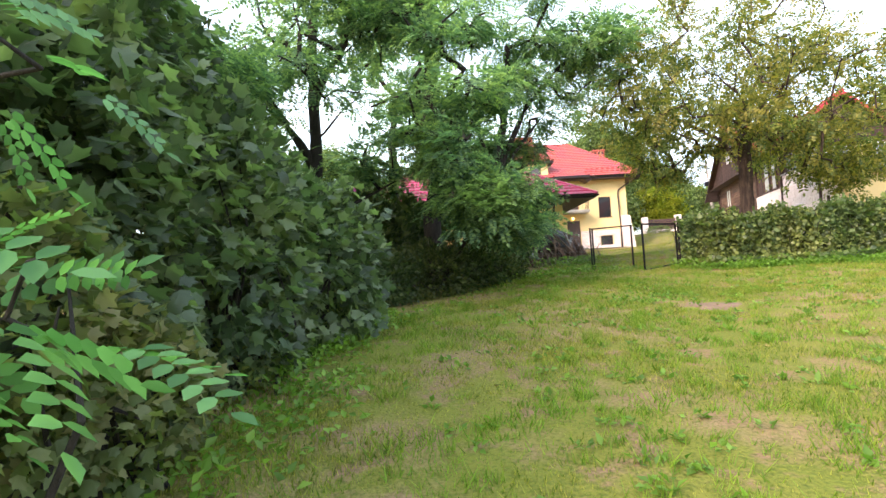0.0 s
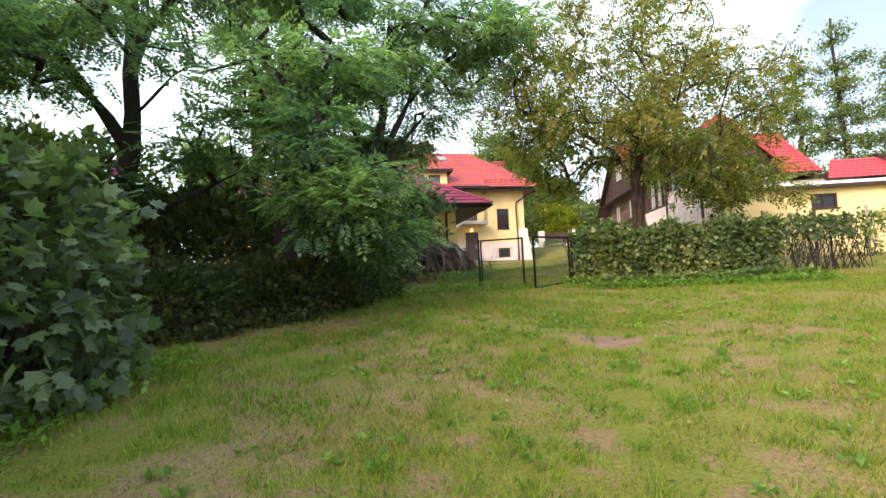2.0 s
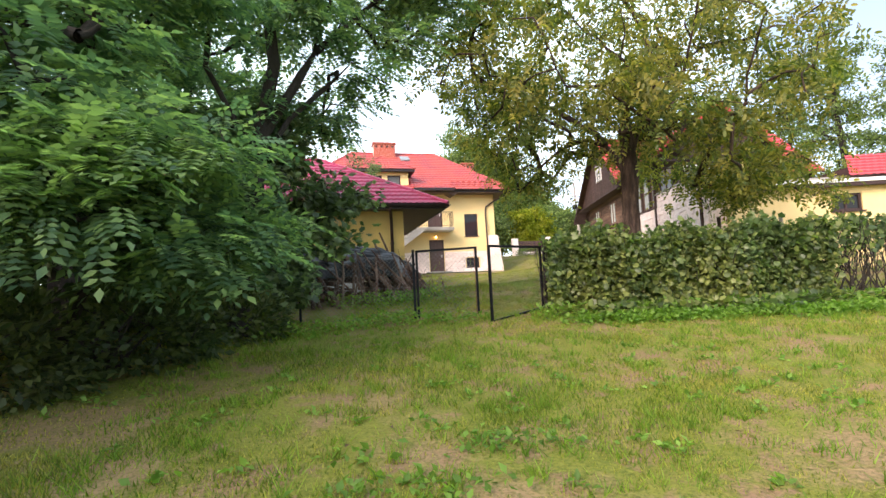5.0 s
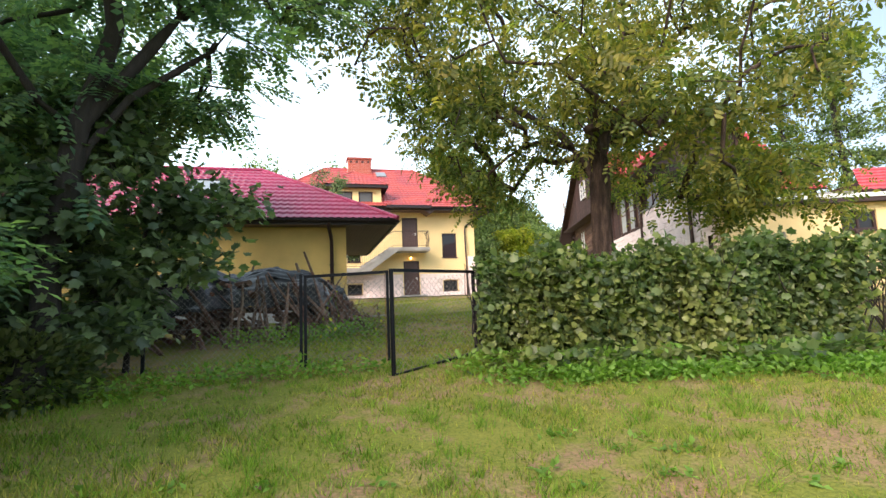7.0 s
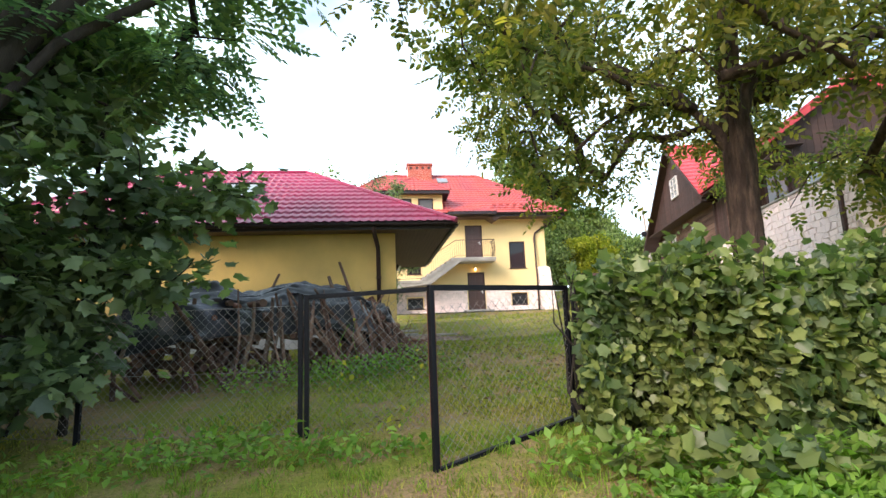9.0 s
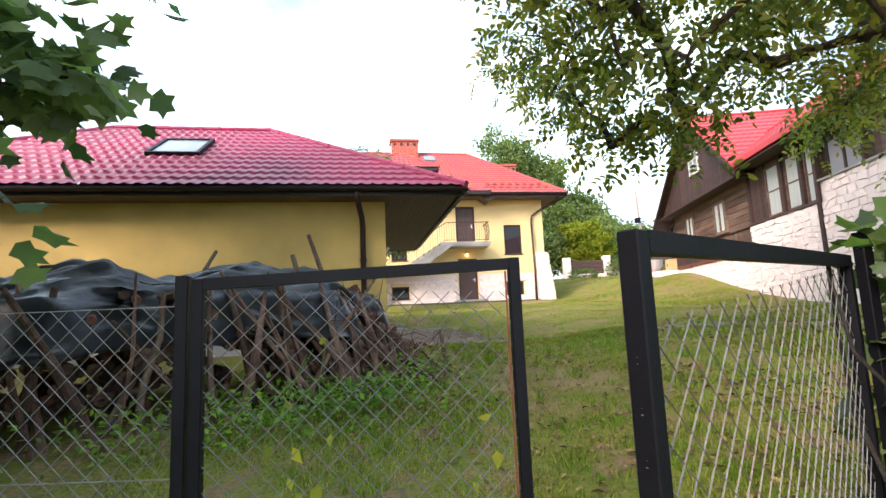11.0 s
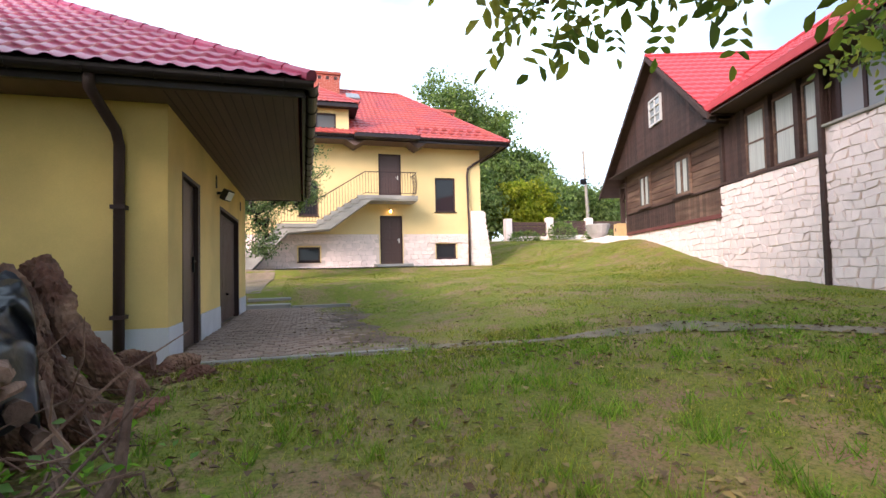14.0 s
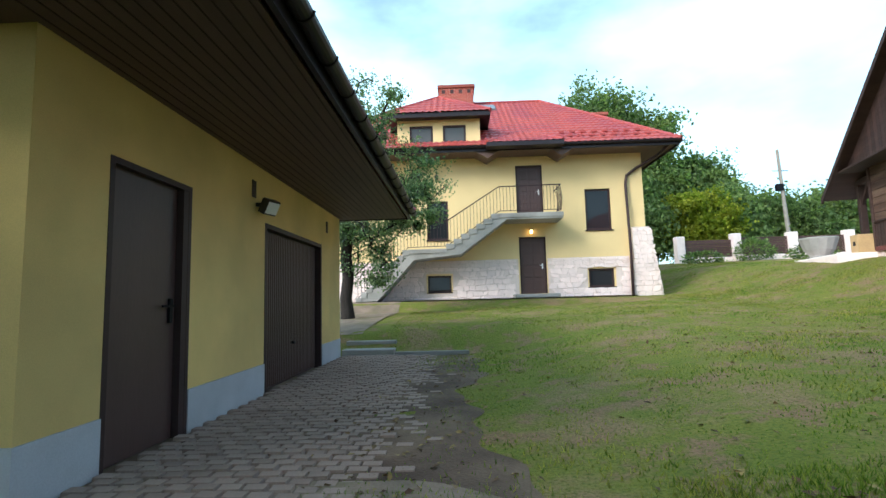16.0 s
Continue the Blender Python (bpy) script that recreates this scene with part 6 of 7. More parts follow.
PL = 4.5
pile = thing("wood_pile", (0, 0, 0), "heap of cut branches and logs under a black plastic sheet", "wood pile")
crest = lambda x: 1.22 * min(1.0, 0.55 + 0.5 * x) * (1 - 0.55 * max(0.0, x - 3.3) / 1.2)
for i in range(230):
    x, y = rngp.uniform(0.05, PL - 0.1), rngp.uniform(0.7, 1.4)
    z = rngp.uniform(0.04, 0.9) * crest(x)
    a = rngp.normal(0, 0.16)
    L = rngp.uniform(0.6, 1.1)
    r = rngp.uniform(0.03, 0.075)
    dx, dy, dz = math.sin(a) * L / 2, math.cos(a) * L / 2, rngp.normal(0, 0.03)
    p0, p1 = pw(x - dx, y - dy, max(r, z - dz)), pw(x + dx, y + dy, max(r, z + dz))
    part("log", tube(bmesh.new(), [p0, (p0 + p1) / 2 + rngp.normal(0, 0.02, 3), p1], [r, r * 0.95, r * 0.85], 8), M_LOGEND if i % 7 == 0 else M_LOG, pile)
for i in range(42):
    x = rngp.uniform(0.0, 2.6) if i % 4 == 0 else rngp.uniform(2.6, PL + 0.1)
    y = -rngp.uniform(0.0, 0.4)
    top = crest(min(x, PL)) * rngp.uniform(0.6, 1.15)
    lx, ly = x + rngp.normal(-0.25, 0.38), y + rngp.uniform(0.35, 0.8)
    r = rngp.uniform(0.016, 0.05)
    p0, p1 = pw(x, y, -0.04), pw(lx, ly, top)
    m_ = (p0 + p1) / 2 + rngp.normal(0, 0.05, 3)
    part("branch", tube(bmesh.new(), [p0, m_, p1], [r, r * 0.9, r * 0.5], 7), M_LOG, pile)
# the long poles that stand out of the heap, foot and tip
for p0, p1, r in (((0.25, 4.95, 0.45), (-0.52, 5.72, 2.40), 0.042), ((-0.05, 4.75, 0.40), (-0.70, 5.53, 2.11), 0.05), ((-1.98, 3.50, 0.25), (-1.55, 5.30, 2.15), 0.034), ((-2.38, 3.42, 0.28), (-2.43, 3.80, 1.66), 0.045),
                  ((-1.70, 3.68, 0.3), (-1.66, 4.05, 1.60), 0.035), ((-1.52, 3.74, 0.3), (-1.40, 4.10, 1.66), 0.04), ((-1.36, 3.86, 0.3), (-1.30, 4.2, 1.64), 0.025), ((-1.10, 3.95, 0.3), (-1.42, 4.4, 1.75), 0.03),
                  ((-3.10, 3.05, 0.25), (-3.18, 3.4, 1.35), 0.035), ((0.15, 4.35, 0.42), (-0.45, 4.9, 1.62), 0.06), ((-0.30, 4.20, 0.40), (-0.75, 4.7, 1.48), 0.05), ((0.42, 4.75, 0.45), (-0.15, 5.1, 1.55), 0.045)):
    p0, p1 = np.array(p0), np.array(p1)
    part("pole", tube(bmesh.new(), [p0, p0 * 0.66 + p1 * 0.34 + rngp.normal(0, 0.035, 3), p0 * 0.3 + p1 * 0.7 + rngp.normal(0, 0.03, 3), p1], [r, r * 0.92, r * 0.8, r * 0.6], 9), M_POLE, pile)
for i in range(130):
    x = rngp.uniform(2.9, PL + 0.3)
    p0 = pw(x, rngp.uniform(-0.3, 1.2), rngp.uniform(0.0, 0.7) * crest(min(x, PL)))
    d = rngp.normal(0, 0.28, 3)
    p1 = p0 + d
    p1[2] = max(p1[2], land1(p1[0], p1[1]) + 0.01)
    part("twig", tube(bmesh.new(), [p0, (p0 + p1) / 2 + rngp.normal(0, 0.04, 3), p1], [0.009, 0.007, 0.003], 4), M_LOG, pile)
def rough_log(p, q, r, mat):
    """A barked, knotty log from p to q."""
    p, q = Vector(p), Vector(q)
    n = 40
    side_ = (q - p).orthogonal().normalized()
    pts = [p.lerp(q, k / n) + side_ * 0.05 * math.sin(k * 0.16 + r * 40) for k in range(n + 1)]
    bm = tube(bmesh.new(), pts, [r * (1.12 - 0.007 * k) for k in range(n + 1)], 36)
    ctr = [Vector(v) for v in pts]
    for k, v in enumerate(bm.verts):
        dd = v.co - ctr[min(k // 36, n)]
        v.co += dd * (0.26 * noise.noise(v.co * 5) + 0.16 * noise.noise(v.co * 19) - 0.35 * abs(noise.noise(Vector((v.co.x * 34, v.co.y * 34, v.co.z * 12)))) + 0.12 * noise.noise(v.co * 60))
    part("log", bm, M_BARKLOG if mat is M_LOG else mat, pile)


for p, q, r, m_ in (((-0.05, 7.04, 1.72), (0.80, 6.75, 0.60), 0.12, M_LOG), ((-0.15, 6.75, 1.66), (0.70, 6.45, 0.58), 0.10, M_LOG), ((0.10, 6.3, 1.35), (0.82, 6.0, 0.52), 0.12, M_LOG), ((-0.2, 6.2, 1.55), (0.62, 5.75, 0.50), 0.10, M_LOG), ((-0.1, 5.8, 1.4), (0.6, 5.3, 0.48), 0.09, M_LOG), ((-0.35, 6.5, 1.75), (0.45, 6.1, 0.55), 0.085, M_LOG),
                    ((0.62, 7.45, 0.74), (1.0, 7.75, 0.80), 0.09, M_LOG), ((0.85, 7.15, 0.72), (1.2, 7.25, 0.74), 0.08, M_LOGEND), ((0.35, 7.1, 0.80), (0.75, 7.2, 0.95), 0.10, M_LOG), ((0.45, 5.8, 0.65), (1.0, 6.7, 0.66), 0.08, M_LOGEND)):
    rough_log(p, q, r, m_)
for i in range(18):
    x, y = rngp.uniform(-0.5, 0.45), rngp.uniform(5.2, 6.9)
    p0 = np.array([x, y, land1(x, y) + rngp.uniform(0.02, 0.8) * (1.1 - max(0, x))])
    p1 = p0 + rngp.normal(0, 0.17, 3)
    p1[2] = max(p1[2], land1(p1[0], p1[1]) + 0.02)
    r = rngp.uniform(0.01, 0.04)
    part("branch", tube(bmesh.new(), [p0, (p0 + p1) / 2 + rngp.normal(0, 0.03, 3), p1], [r, r * 0.9, r * 0.5], 6), M_LOG, pile)


def sheet(name, x0, x1, y0, y1, top, seed, label, low=0.8):
    """A crumpled plastic sheet draped over the pile."""
    nx, ny = 110, 60
    u, v = np.meshgrid(np.linspace(0, 1, nx), np.linspace(0, 1, ny))
    x, y = x0 + u * (x1 - x0), y0 + v * (y1 - y0)
    prof = np.clip(1.0 - np.abs((v - 0.55) / 0.58) ** 2.6, 0, 1)
    rr = np.random.default_rng(seed)
    wr = np.zeros_like(u)
    for k in range(34):
        fx, fy, ph = rr.normal(0, 6), rr.normal(0, 13), rr.uniform(0, 6)
        wr += (1 - np.abs(np.sin(u * fx + v * fy + ph))) ** 3 * rr.uniform(0.01, 0.034)
    edge = np.sin(np.clip(u, 0.0, 1.0) * math.pi) ** 0.35
    h_ = (low + (top - low) * prof) * (0.62 + 0.38 * edge) + wr - 0.10 + 0.10 * np.sin(u * 8 + 1) * prof + 0.05 * np.sin(u * 19 + 2) * prof
    y = y + 0.12 * np.sin(u * 21) * (v < 0.25) - 0.10 * np.sin(u * 9) * (v < 0.4)
    X = PO[0] + x * math.cos(PA) - y * math.sin(PA)
    Y = PO[1] + x * math.sin(PA) + y * math.cos(PA)
    idx = np.arange(u.size).reshape(u.shape)
    quads = np.stack([idx[:-1, :-1], idx[:-1, 1:], idx[1:, 1:], idx[1:, :-1]], -1).reshape(-1, 4)
    ob = array_mesh(name, np.stack([X, Y, land(X, Y) + h_], -1).reshape(-1, 3), quads, M_TARP, smooth=True)
    mod = ob.modifiers.new("thickness", "SOLIDIFY")
    mod.thickness = 0.004
    return tagged(ob, label, "tarpaulin")


sheet("plastic_sheet", -0.1, 3.75, 0.18, 1.9, 1.38, 8, "crumpled black plastic sheet over the wood pile", 0.55)
sheet("plastic_scrap", 3.0, 4.4, 0.6, 2.3, 1.0, 9, "torn scrap of blue-black plastic among the branches", 0.25)


# ---- distance: fence, pole, woods ----
FY = 38.0
ff = thing("boundary_fence", (0, 0, 0), "brown board fence between pale stone piers", "fence")
for i in range(9):
    x = 13.8 + i * 3.6
    y = FY
    z = land1(x, y)
    if i:
        part("pier", boxes((x - 0.27, x + 0.27, y - 0.27, y + 0.27, z - 0.2, z + 1.75), bevel=0.03), M_STONE, ff, "pale stone pier")
    part("base", boxes((x + 0.27, x + 3.33, y - 0.15, y + 0.15, z - 0.3, z + 0.35), bevel=0.02), M_STONE, ff)
    for k in range(10 if i else 0):
        zz = z + 0.38 + k * 0.112
        part("slat", boxes((x + 0.28, x + 3.32, y - 0.02, y + 0.02, zz, zz + 0.10)), M_FENCE, ff)
up = thing("utility_pole", (0, 0, 0), "grey utility pole with crossarm box", "pole")
ux, uy = 27.2, 42.0
uz = land1(ux, uy)
part("pole", tube(bmesh.new(), [(ux, uy, uz), (ux - 0.35, uy, uz + 8.2)], [0.16, 0.10], 8), M_TIMBERP, up)
part("transformer_box", boxes((ux - 0.65, ux - 0.2, uy - 0.2, uy + 0.2, uz + 5.1, uz + 5.6), bevel=0.03), M_BLACK, up)
part("insulator", tube(bmesh.new(), [(ux - 0.85, uy, uz + 6.6), (ux + 0.3, uy, uz + 6.6)], 0.03, 5), M_BLACK, up)
part("strut", tube(bmesh.new(), [(ux + 0.9, uy + 1, uz), (ux + 0.5, uy + 1, uz + 5.6)], [0.06, 0.05], 6), M_TIMBERP, up)

rngf = np.random.default_rng(91)
forest = [(12.6, 44, 12), (15.6, 47, 16), (18.0, 46, 13), (20.5, 50, 12.5), (23.5, 52, 9.5), (27, 50, 7), (31, 54, 6.5), (36, 52, 6.5), (41, 50, 7), (9.5, 50, 14), (5.5, 54, 13),
          (0, 46, 14), (-6, 42, 13), (-13, 34, 12), (46, 46, 9), (11.2, 41, 8.5), (23.5, 43.5, 5.5), (27.5, 45, 5), (31.5, 44, 5), (35.5, 43, 5.5), (16.0, 42, 6.5), (24.5, 47.5, 9)]
for i, (fx, fy, hh) in enumerate(forest):
    z = land1(fx, fy)
    w_ = hh * rngf.uniform(0.2, 0.27)
    tree("woodland_tree", (fx, fy), (fx + rngf.normal(0, 0.3), fy, z + hh * 0.8), 0.18,
         [((fx, fy, z + hh * 0.55), (w_, w_, hh * 0.30)), ((fx + rngf.normal(0, w_ * 0.4), fy, z + hh * 0.8), (w_ * 0.7, w_ * 0.7, hh * 0.22)), ((fx + rngf.normal(0, w_ * 0.5), fy - w_ * 0.4, z + hh * 0.33), (w_ * 0.95, w_ * 0.8, hh * 0.26))],
         90, "clump", 0.58, 3600, M_FOREST, M_BARKD, "tall mixed woodland tree behind the boundary fence", seed=100 + i, puff=0.75, group="woodland edge", min_r=0.03)
tree("yellowing_tree", (20.4, 41.0), (20.4, 41.0, 8.0), 0.12, [((20.4, 41, 7.6), (2.4, 1.8, 1.9)), ((21.6, 41, 6.2), (1.7, 1.5, 1.3)), ((18.8, 41, 6.2), (1.7, 1.4, 1.4))], 80, "clump", 0.45, 2600, M_YGREEN, M_BARKD, "small tree turning yellow-green", seed=140, puff=0.35, min_r=0.02)
for i, (fx, fy, hh, s) in enumerate(((28.7, 14.0, 15, 1.0), (33.0, 12.0, 13, 0.9), (31, 19, 14, 1.0), (26.5, 9.0, 11, 0.8))):
    z = land1(fx, fy)
    lob = [((fx, fy, z + hh * q), (2.6 * (1.25 - q) * s + 0.5, 2.6 * (1.25 - q) * s + 0.5, 0.7)) for q in (0.3, 0.42, 0.54, 0.66, 0.78, 0.9)]
    tree("pine_tree", (fx, fy), (fx, fy, z + hh), 0.2, lob, 120, "clump", 0.30, 1900, M_FOREST, M_BARKD, "open tall pine beyond the barn", seed=160 + i, puff=0.3, group="pines", min_r=0.015)
bush("border_shrub", [((18.2, 36.6, land1(18.2, 36.6) + 0.25), (1.3, 0.7, 0.5))], 900, "simple", 0.16, M_VINE, "low reddish-green shrub by the far fence", 171, twigs=10)
bush("border_shrub", [((21.3, 36.5, land1(21.3, 36.5) + 0.5), (1.2, 0.8, 0.8))], 1300, "simple", 0.16, M_FOREST, "round green shrub by the far fence", 172, twigs=10)
bush("border_shrub", [((24.4, 36.0, land1(24.4, 36.0) + 0.3), (1.5, 0.8, 0.5))], 900, "simple", 0.16, M_VINE, "flowering border shrub by the porch", 173, twigs=10)
# porch terrace and its pots
tz = 2.85
terr = tagged(mesh_ob("terrace", boxes((-0.9, 3.0, 11.2, 16.5, 1.6, tz), bevel=0.03), M_STONE), "low stone terrace before the porch", "terrace", kind="structure")
terr.matrix_basis = B
pot = thing("stone_planter", (0, 0, 0), "broad stone planter on the porch terrace", "planter")
bm = tube(bmesh.new(), [(0, 0, 0), (0, 0, 0.15), (0, 0, 0.35), (0, 0, 0.75), (0, 0, 0.80)], [0.3, 0.32, 0.48, 0.62, 0.6], 14)
bm.transform(B @ Matrix.Translation((-0.2, 14.6, tz)))
part("bowl", bm, M_CONCRETE, pot)
hutch = thing("wooden_box", (0, 0, 0), "small pale wooden box on the stone plinth", "box")
bm = boxes((-0.35, 0.1, 11.25, 11.75, tz, tz + 0.55), bevel=0.01)
bm.transform(B)
part("body", bm, material("pale_wood", (0.55, 0.36, 0.18), 0.7, 0.2, 3, 30, 0.1), hutch)
bm = boxes((-0.36, -0.34, 11.42, 11.55, tz + 0.22, tz + 0.35))
bm.transform(B)
part("opening", bm, M_BLACK, hutch)


# ---- stone facing, stone by stone ----
def stone_field(rng, length, z_lo, z_hi, clip):
    """Irregular four-sided stones that fill a strip: rows of uneven height whose corners wander. clip(x, z) says whether a stone stays."""
    def wander(x, z):
        return (0.10 * noise.noise(Vector((x * 3.1, z * 4.3, 1.7))), 0.085 * noise.noise(Vector((x * 2.7, z * 3.9, 8.1))))

    out, z = [], z_lo
    while z < z_hi - 0.05:
        hgt = rng.uniform(0.12, 0.22)
        z1 = min(z + hgt, z_hi)
        x = -rng.uniform(0, 0.3)
        while x < length:
            w = rng.uniform(0.15, 0.42)
            a, b = max(x, 0), min(x + w, length)
            if b - a > 0.07 and clip(a, b, z, z1):
                quad = []
                for qx, qz in ((a, z), (b, z), (b, z1), (a, z1)):
                    dx, dz = wander(qx, qz)
                    dx = 0 if qx <= 0 or qx >= length else dx
                    dz = 0 if qz >= z_hi else dz
                    quad.append((qx + dx, qz + dz))
                lean = rng.uniform(-0.04, 0.04)
                quad = [(px + lean * (1 if k > 1 else -1), pz) for k, (px, pz) in enumerate(quad)]
                out.append(quad)
            x += w
        z = z1
    return out


def stone_mesh(quad, depth, gap=0.007, chamfer=0.014):
    """One stone: a plate set proud of the wall, chamfered; x along the wall, z up, face towards -y."""
    c = np.mean(quad, axis=0)
    q = np.array(quad)
    d = q - c
    n = np.linalg.norm(d, axis=1, keepdims=True)
    o = c + d * np.maximum(0.3, 1 - gap * 1.4 / n)
    i = c + d * np.maximum(0.2, 1 - (gap + chamfer) * 1.4 / n)
    vs = [(x, 0.0, z) for x, z in o] + [(x, -depth * 0.6, z) for x, z in o] + [(x, -depth, z) for x, z in i]
    fs = [(8, 9, 10, 11)] + [(k, (k + 1) % 4, 4 + (k + 1) % 4, 4 + k) for k in range(4)] + [(4 + k, 4 + (k + 1) % 4, 8 + (k + 1) % 4, 8 + k) for k in range(4)]
    return vs, fs


def face_with_stones(parent, m, quads, mat, seed, single=300, tilt=None):
    """Stones as parts up to a number, the rest joined. m places the wall strip under its parent."""
    rng = random.Random(seed)
    rest_v, rest_f = [], []
    for k, quad in enumerate(quads):
        vs, fs = stone_mesh(quad, rng.uniform(0.022, 0.048))
        if tilt:
            vs = [tilt(*v) for v in vs]
        if k < single:
            me = bpy.data.meshes.new("stone")
            me.from_pydata(vs, [], fs)
            me.materials.append(mat)
            o = new("stone", me)
            o.parent = parent
            o.matrix_local = m
        else:
            b0 = len(rest_v)
            rest_v += vs
            rest_f += [tuple(b0 + q for q in f) for f in fs]
    if rest_v:
        me = bpy.data.meshes.new("stone")
        me.from_pydata(rest_v, [], rest_f)
        me.materials.append(mat)
        o = new("stone", me)
        o.parent = parent
        o.matrix_local = m
        o["kind"] = "stuff"


rs = random.Random(4)
# house base: wall at y = HY - 0.03, x from HX0
hole_x = [(5.24, 6.36, 1.2, 4.2), (7.84, 8.92, 2.05, 2.85), (1.70, 2.72, 2.0, 2.74)]
ok = lambda a, b, z0, z1: not any(a + HX0 < h_[1] and b + HX0 > h_[0] and z0 < h_[3] - 0.03 and z1 > h_[2] + 0.03 for h_ in hole_x)
face_with_stones(h, Matrix.Translation((HX0, HY - 0.032, 0)), stone_field(rs, 9.45 - HX0, 1.5, 3.22, ok), M_STONE, 5, single=260)
# buttress: front and sloping flank
hgt = 4.32 - 1.5
tl = lambda x, y, z: (9.47 + x * (10.60 - 9.47 - (z - 1.5) / hgt * 0.42) / 1.13 + (z - 1.5) / hgt * 0.08, HY - 0.222 + y, z)
face_with_stones(h, Matrix.Identity(4), stone_field(rs, 1.13, 1.5, 4.30, lambda *k: True), M_STONE, 6, single=40, tilt=tl)
tr = lambda x, y, z: (10.60 - (z - 1.5) / hgt * 0.41 - y * 1.0, HY - 0.21 + x, z)
face_with_stones(h, Matrix.Identity(4), stone_field(rs, 1.05, 1.5, 4.30, lambda *k: True), M_STONE, 7, single=0, tilt=tr)
# barn: front stone wall (local y from -4.4), rising ground at its foot
side = Matrix.Translation((0.03, 3.78, 0)) @ Matrix.Rotation(radians(-90), 4, "Z")
face_with_stones(barn, side, stone_field(rs, 8.18, 0.75, 4.26, lambda a, b, z0, z1: z1 < 3.74 or a > 3.80), M_STONE, 8, single=300)
side2 = Matrix.Translation((0.10, 14.2, 0)) @ Matrix.Rotation(radians(-90), 4, "Z")
face_with_stones(barn, side2, stone_field(rs, 10.4, 1.2, 2.9, lambda *k: True), M_STONE, 9, single=0)
south = Matrix.Translation((0.03, -4.4, 0))
face_with_stones(barn, south, stone_field(rs, 0.55, 0.6, 3.9, lambda *k: True), M_STONE, 10, single=0)


# ---- grid pavers ----
pv = bmesh.new()
box(pv, -0.069, 0.069, -0.050, 0.050, -0.04, 0.028)
for v in pv.verts:
    if v.co.z > 0:
        v.co.x *= 0.90
        v.co.y *= 0.84
pv_me = bpy.data.meshes.new("paver")
pv.to_mesh(pv_me)
pv.free()
pv_me.materials.append(M_PAVER)
rp = random.Random(12)
joined_v, joined_f, made = [], [], 0
r_i = 0
y = 8.09
while y < 15.2:
    x = 0.72 + (0.075 if r_i % 2 else 0.0)
    while x < 2.95:
        worn = max(0.0, (x - 1.75) / 1.2)
        if x < 3.0:
            jx, jy, jz, jr = rp.gauss(0, 0.006), rp.gauss(0, 0.005), -0.052 * worn + rp.gauss(0, 0.003 + 0.006 * worn), rp.gauss(0, 0.05)
            z = land1(x, y) + 0.012 + jz
            if made < 300 and y < 10.6 and x < 2.1:
                o = new("paver", pv_me)
                o.parent = pav
                o.matrix_local = Matrix.Translation((x + jx, y + jy, z)) @ Matrix.Rotation(jr, 4, "Z")
                made += 1
            else:
                b0 = len(joined_v)
                for v in pv_me.vertices:
                    joined_v.append((x + jx + v.co.x, y + jy + v.co.y, z + v.co.z))
                joined_f += [tuple(b0 + q for q in p.vertices) for p in pv_me.polygons]
        x += 0.15
    y += 0.112
    r_i += 1
me = bpy.data.meshes.new("paver")
me.from_pydata(joined_v, [], joined_f)
me.materials.append(M_PAVER)
o = new("paver", me)
o.parent = pav
o["kind"] = "stuff"


# ---- grass, weeds and fallen leaves ----
def wavy(x, y, s, p):
    return np.sin(x * s + p) * np.sin(y * s * 1.13 + p * 2.1) + 0.6 * np.sin(x * s * 2.3 + y * s * 1.7 + p) + 0.4 * np.sin(y * s * 4.1 - x * s * 3.3 + p * 3)


def open_lawn(x, y):
    """Where grass grows: not under walls, paving, path or bare earth."""
    keep = ~((x < GX + 0.05) & (y > GY - 0.1) & (y < GN + 0.1))
    keep &= ~((x > 0.4) & (x < 2.4 + 0.35 * np.sin(y * 2.1) + 0.2 * np.sin(y * 5)) & (y > 7.95) & (y < 15.3))
    keep &= ~((y > 22.8) & (x < 10.8))
    keep &= ~((x < 1.4) & (y > 15.3))
    px, py = path_line((x - 1.9) / 12.0, 0.5)
    keep &= ~((x > 1.9) & (np.abs(y - py) < 0.15))
    s_ = (x - BO.x) * BD.x + (y - BO.y) * BD.y
    u_ = (x - BO.x) * BE.x + (y - BO.y) * BE.y
    keep &= ~((u_ > -0.25) & (s_ > -4.9))
    keep &= np.hypot((x + 0.9) * 0.8, y + 6.05) > 0.36 + 0.1 * np.sin(x * 9)
    keep &= np.hypot(x - WX, y - WY) > 0.45
    lx = (x - PO[0]) * math.cos(PA) + (y - PO[1]) * math.sin(PA)
    ly = -(x - PO[0]) * math.sin(PA) + (y - PO[1]) * math.cos(PA)
    keep &= ~((lx > 0) & (lx < PL) & (ly > 0) & (ly < 1.8))
    return keep


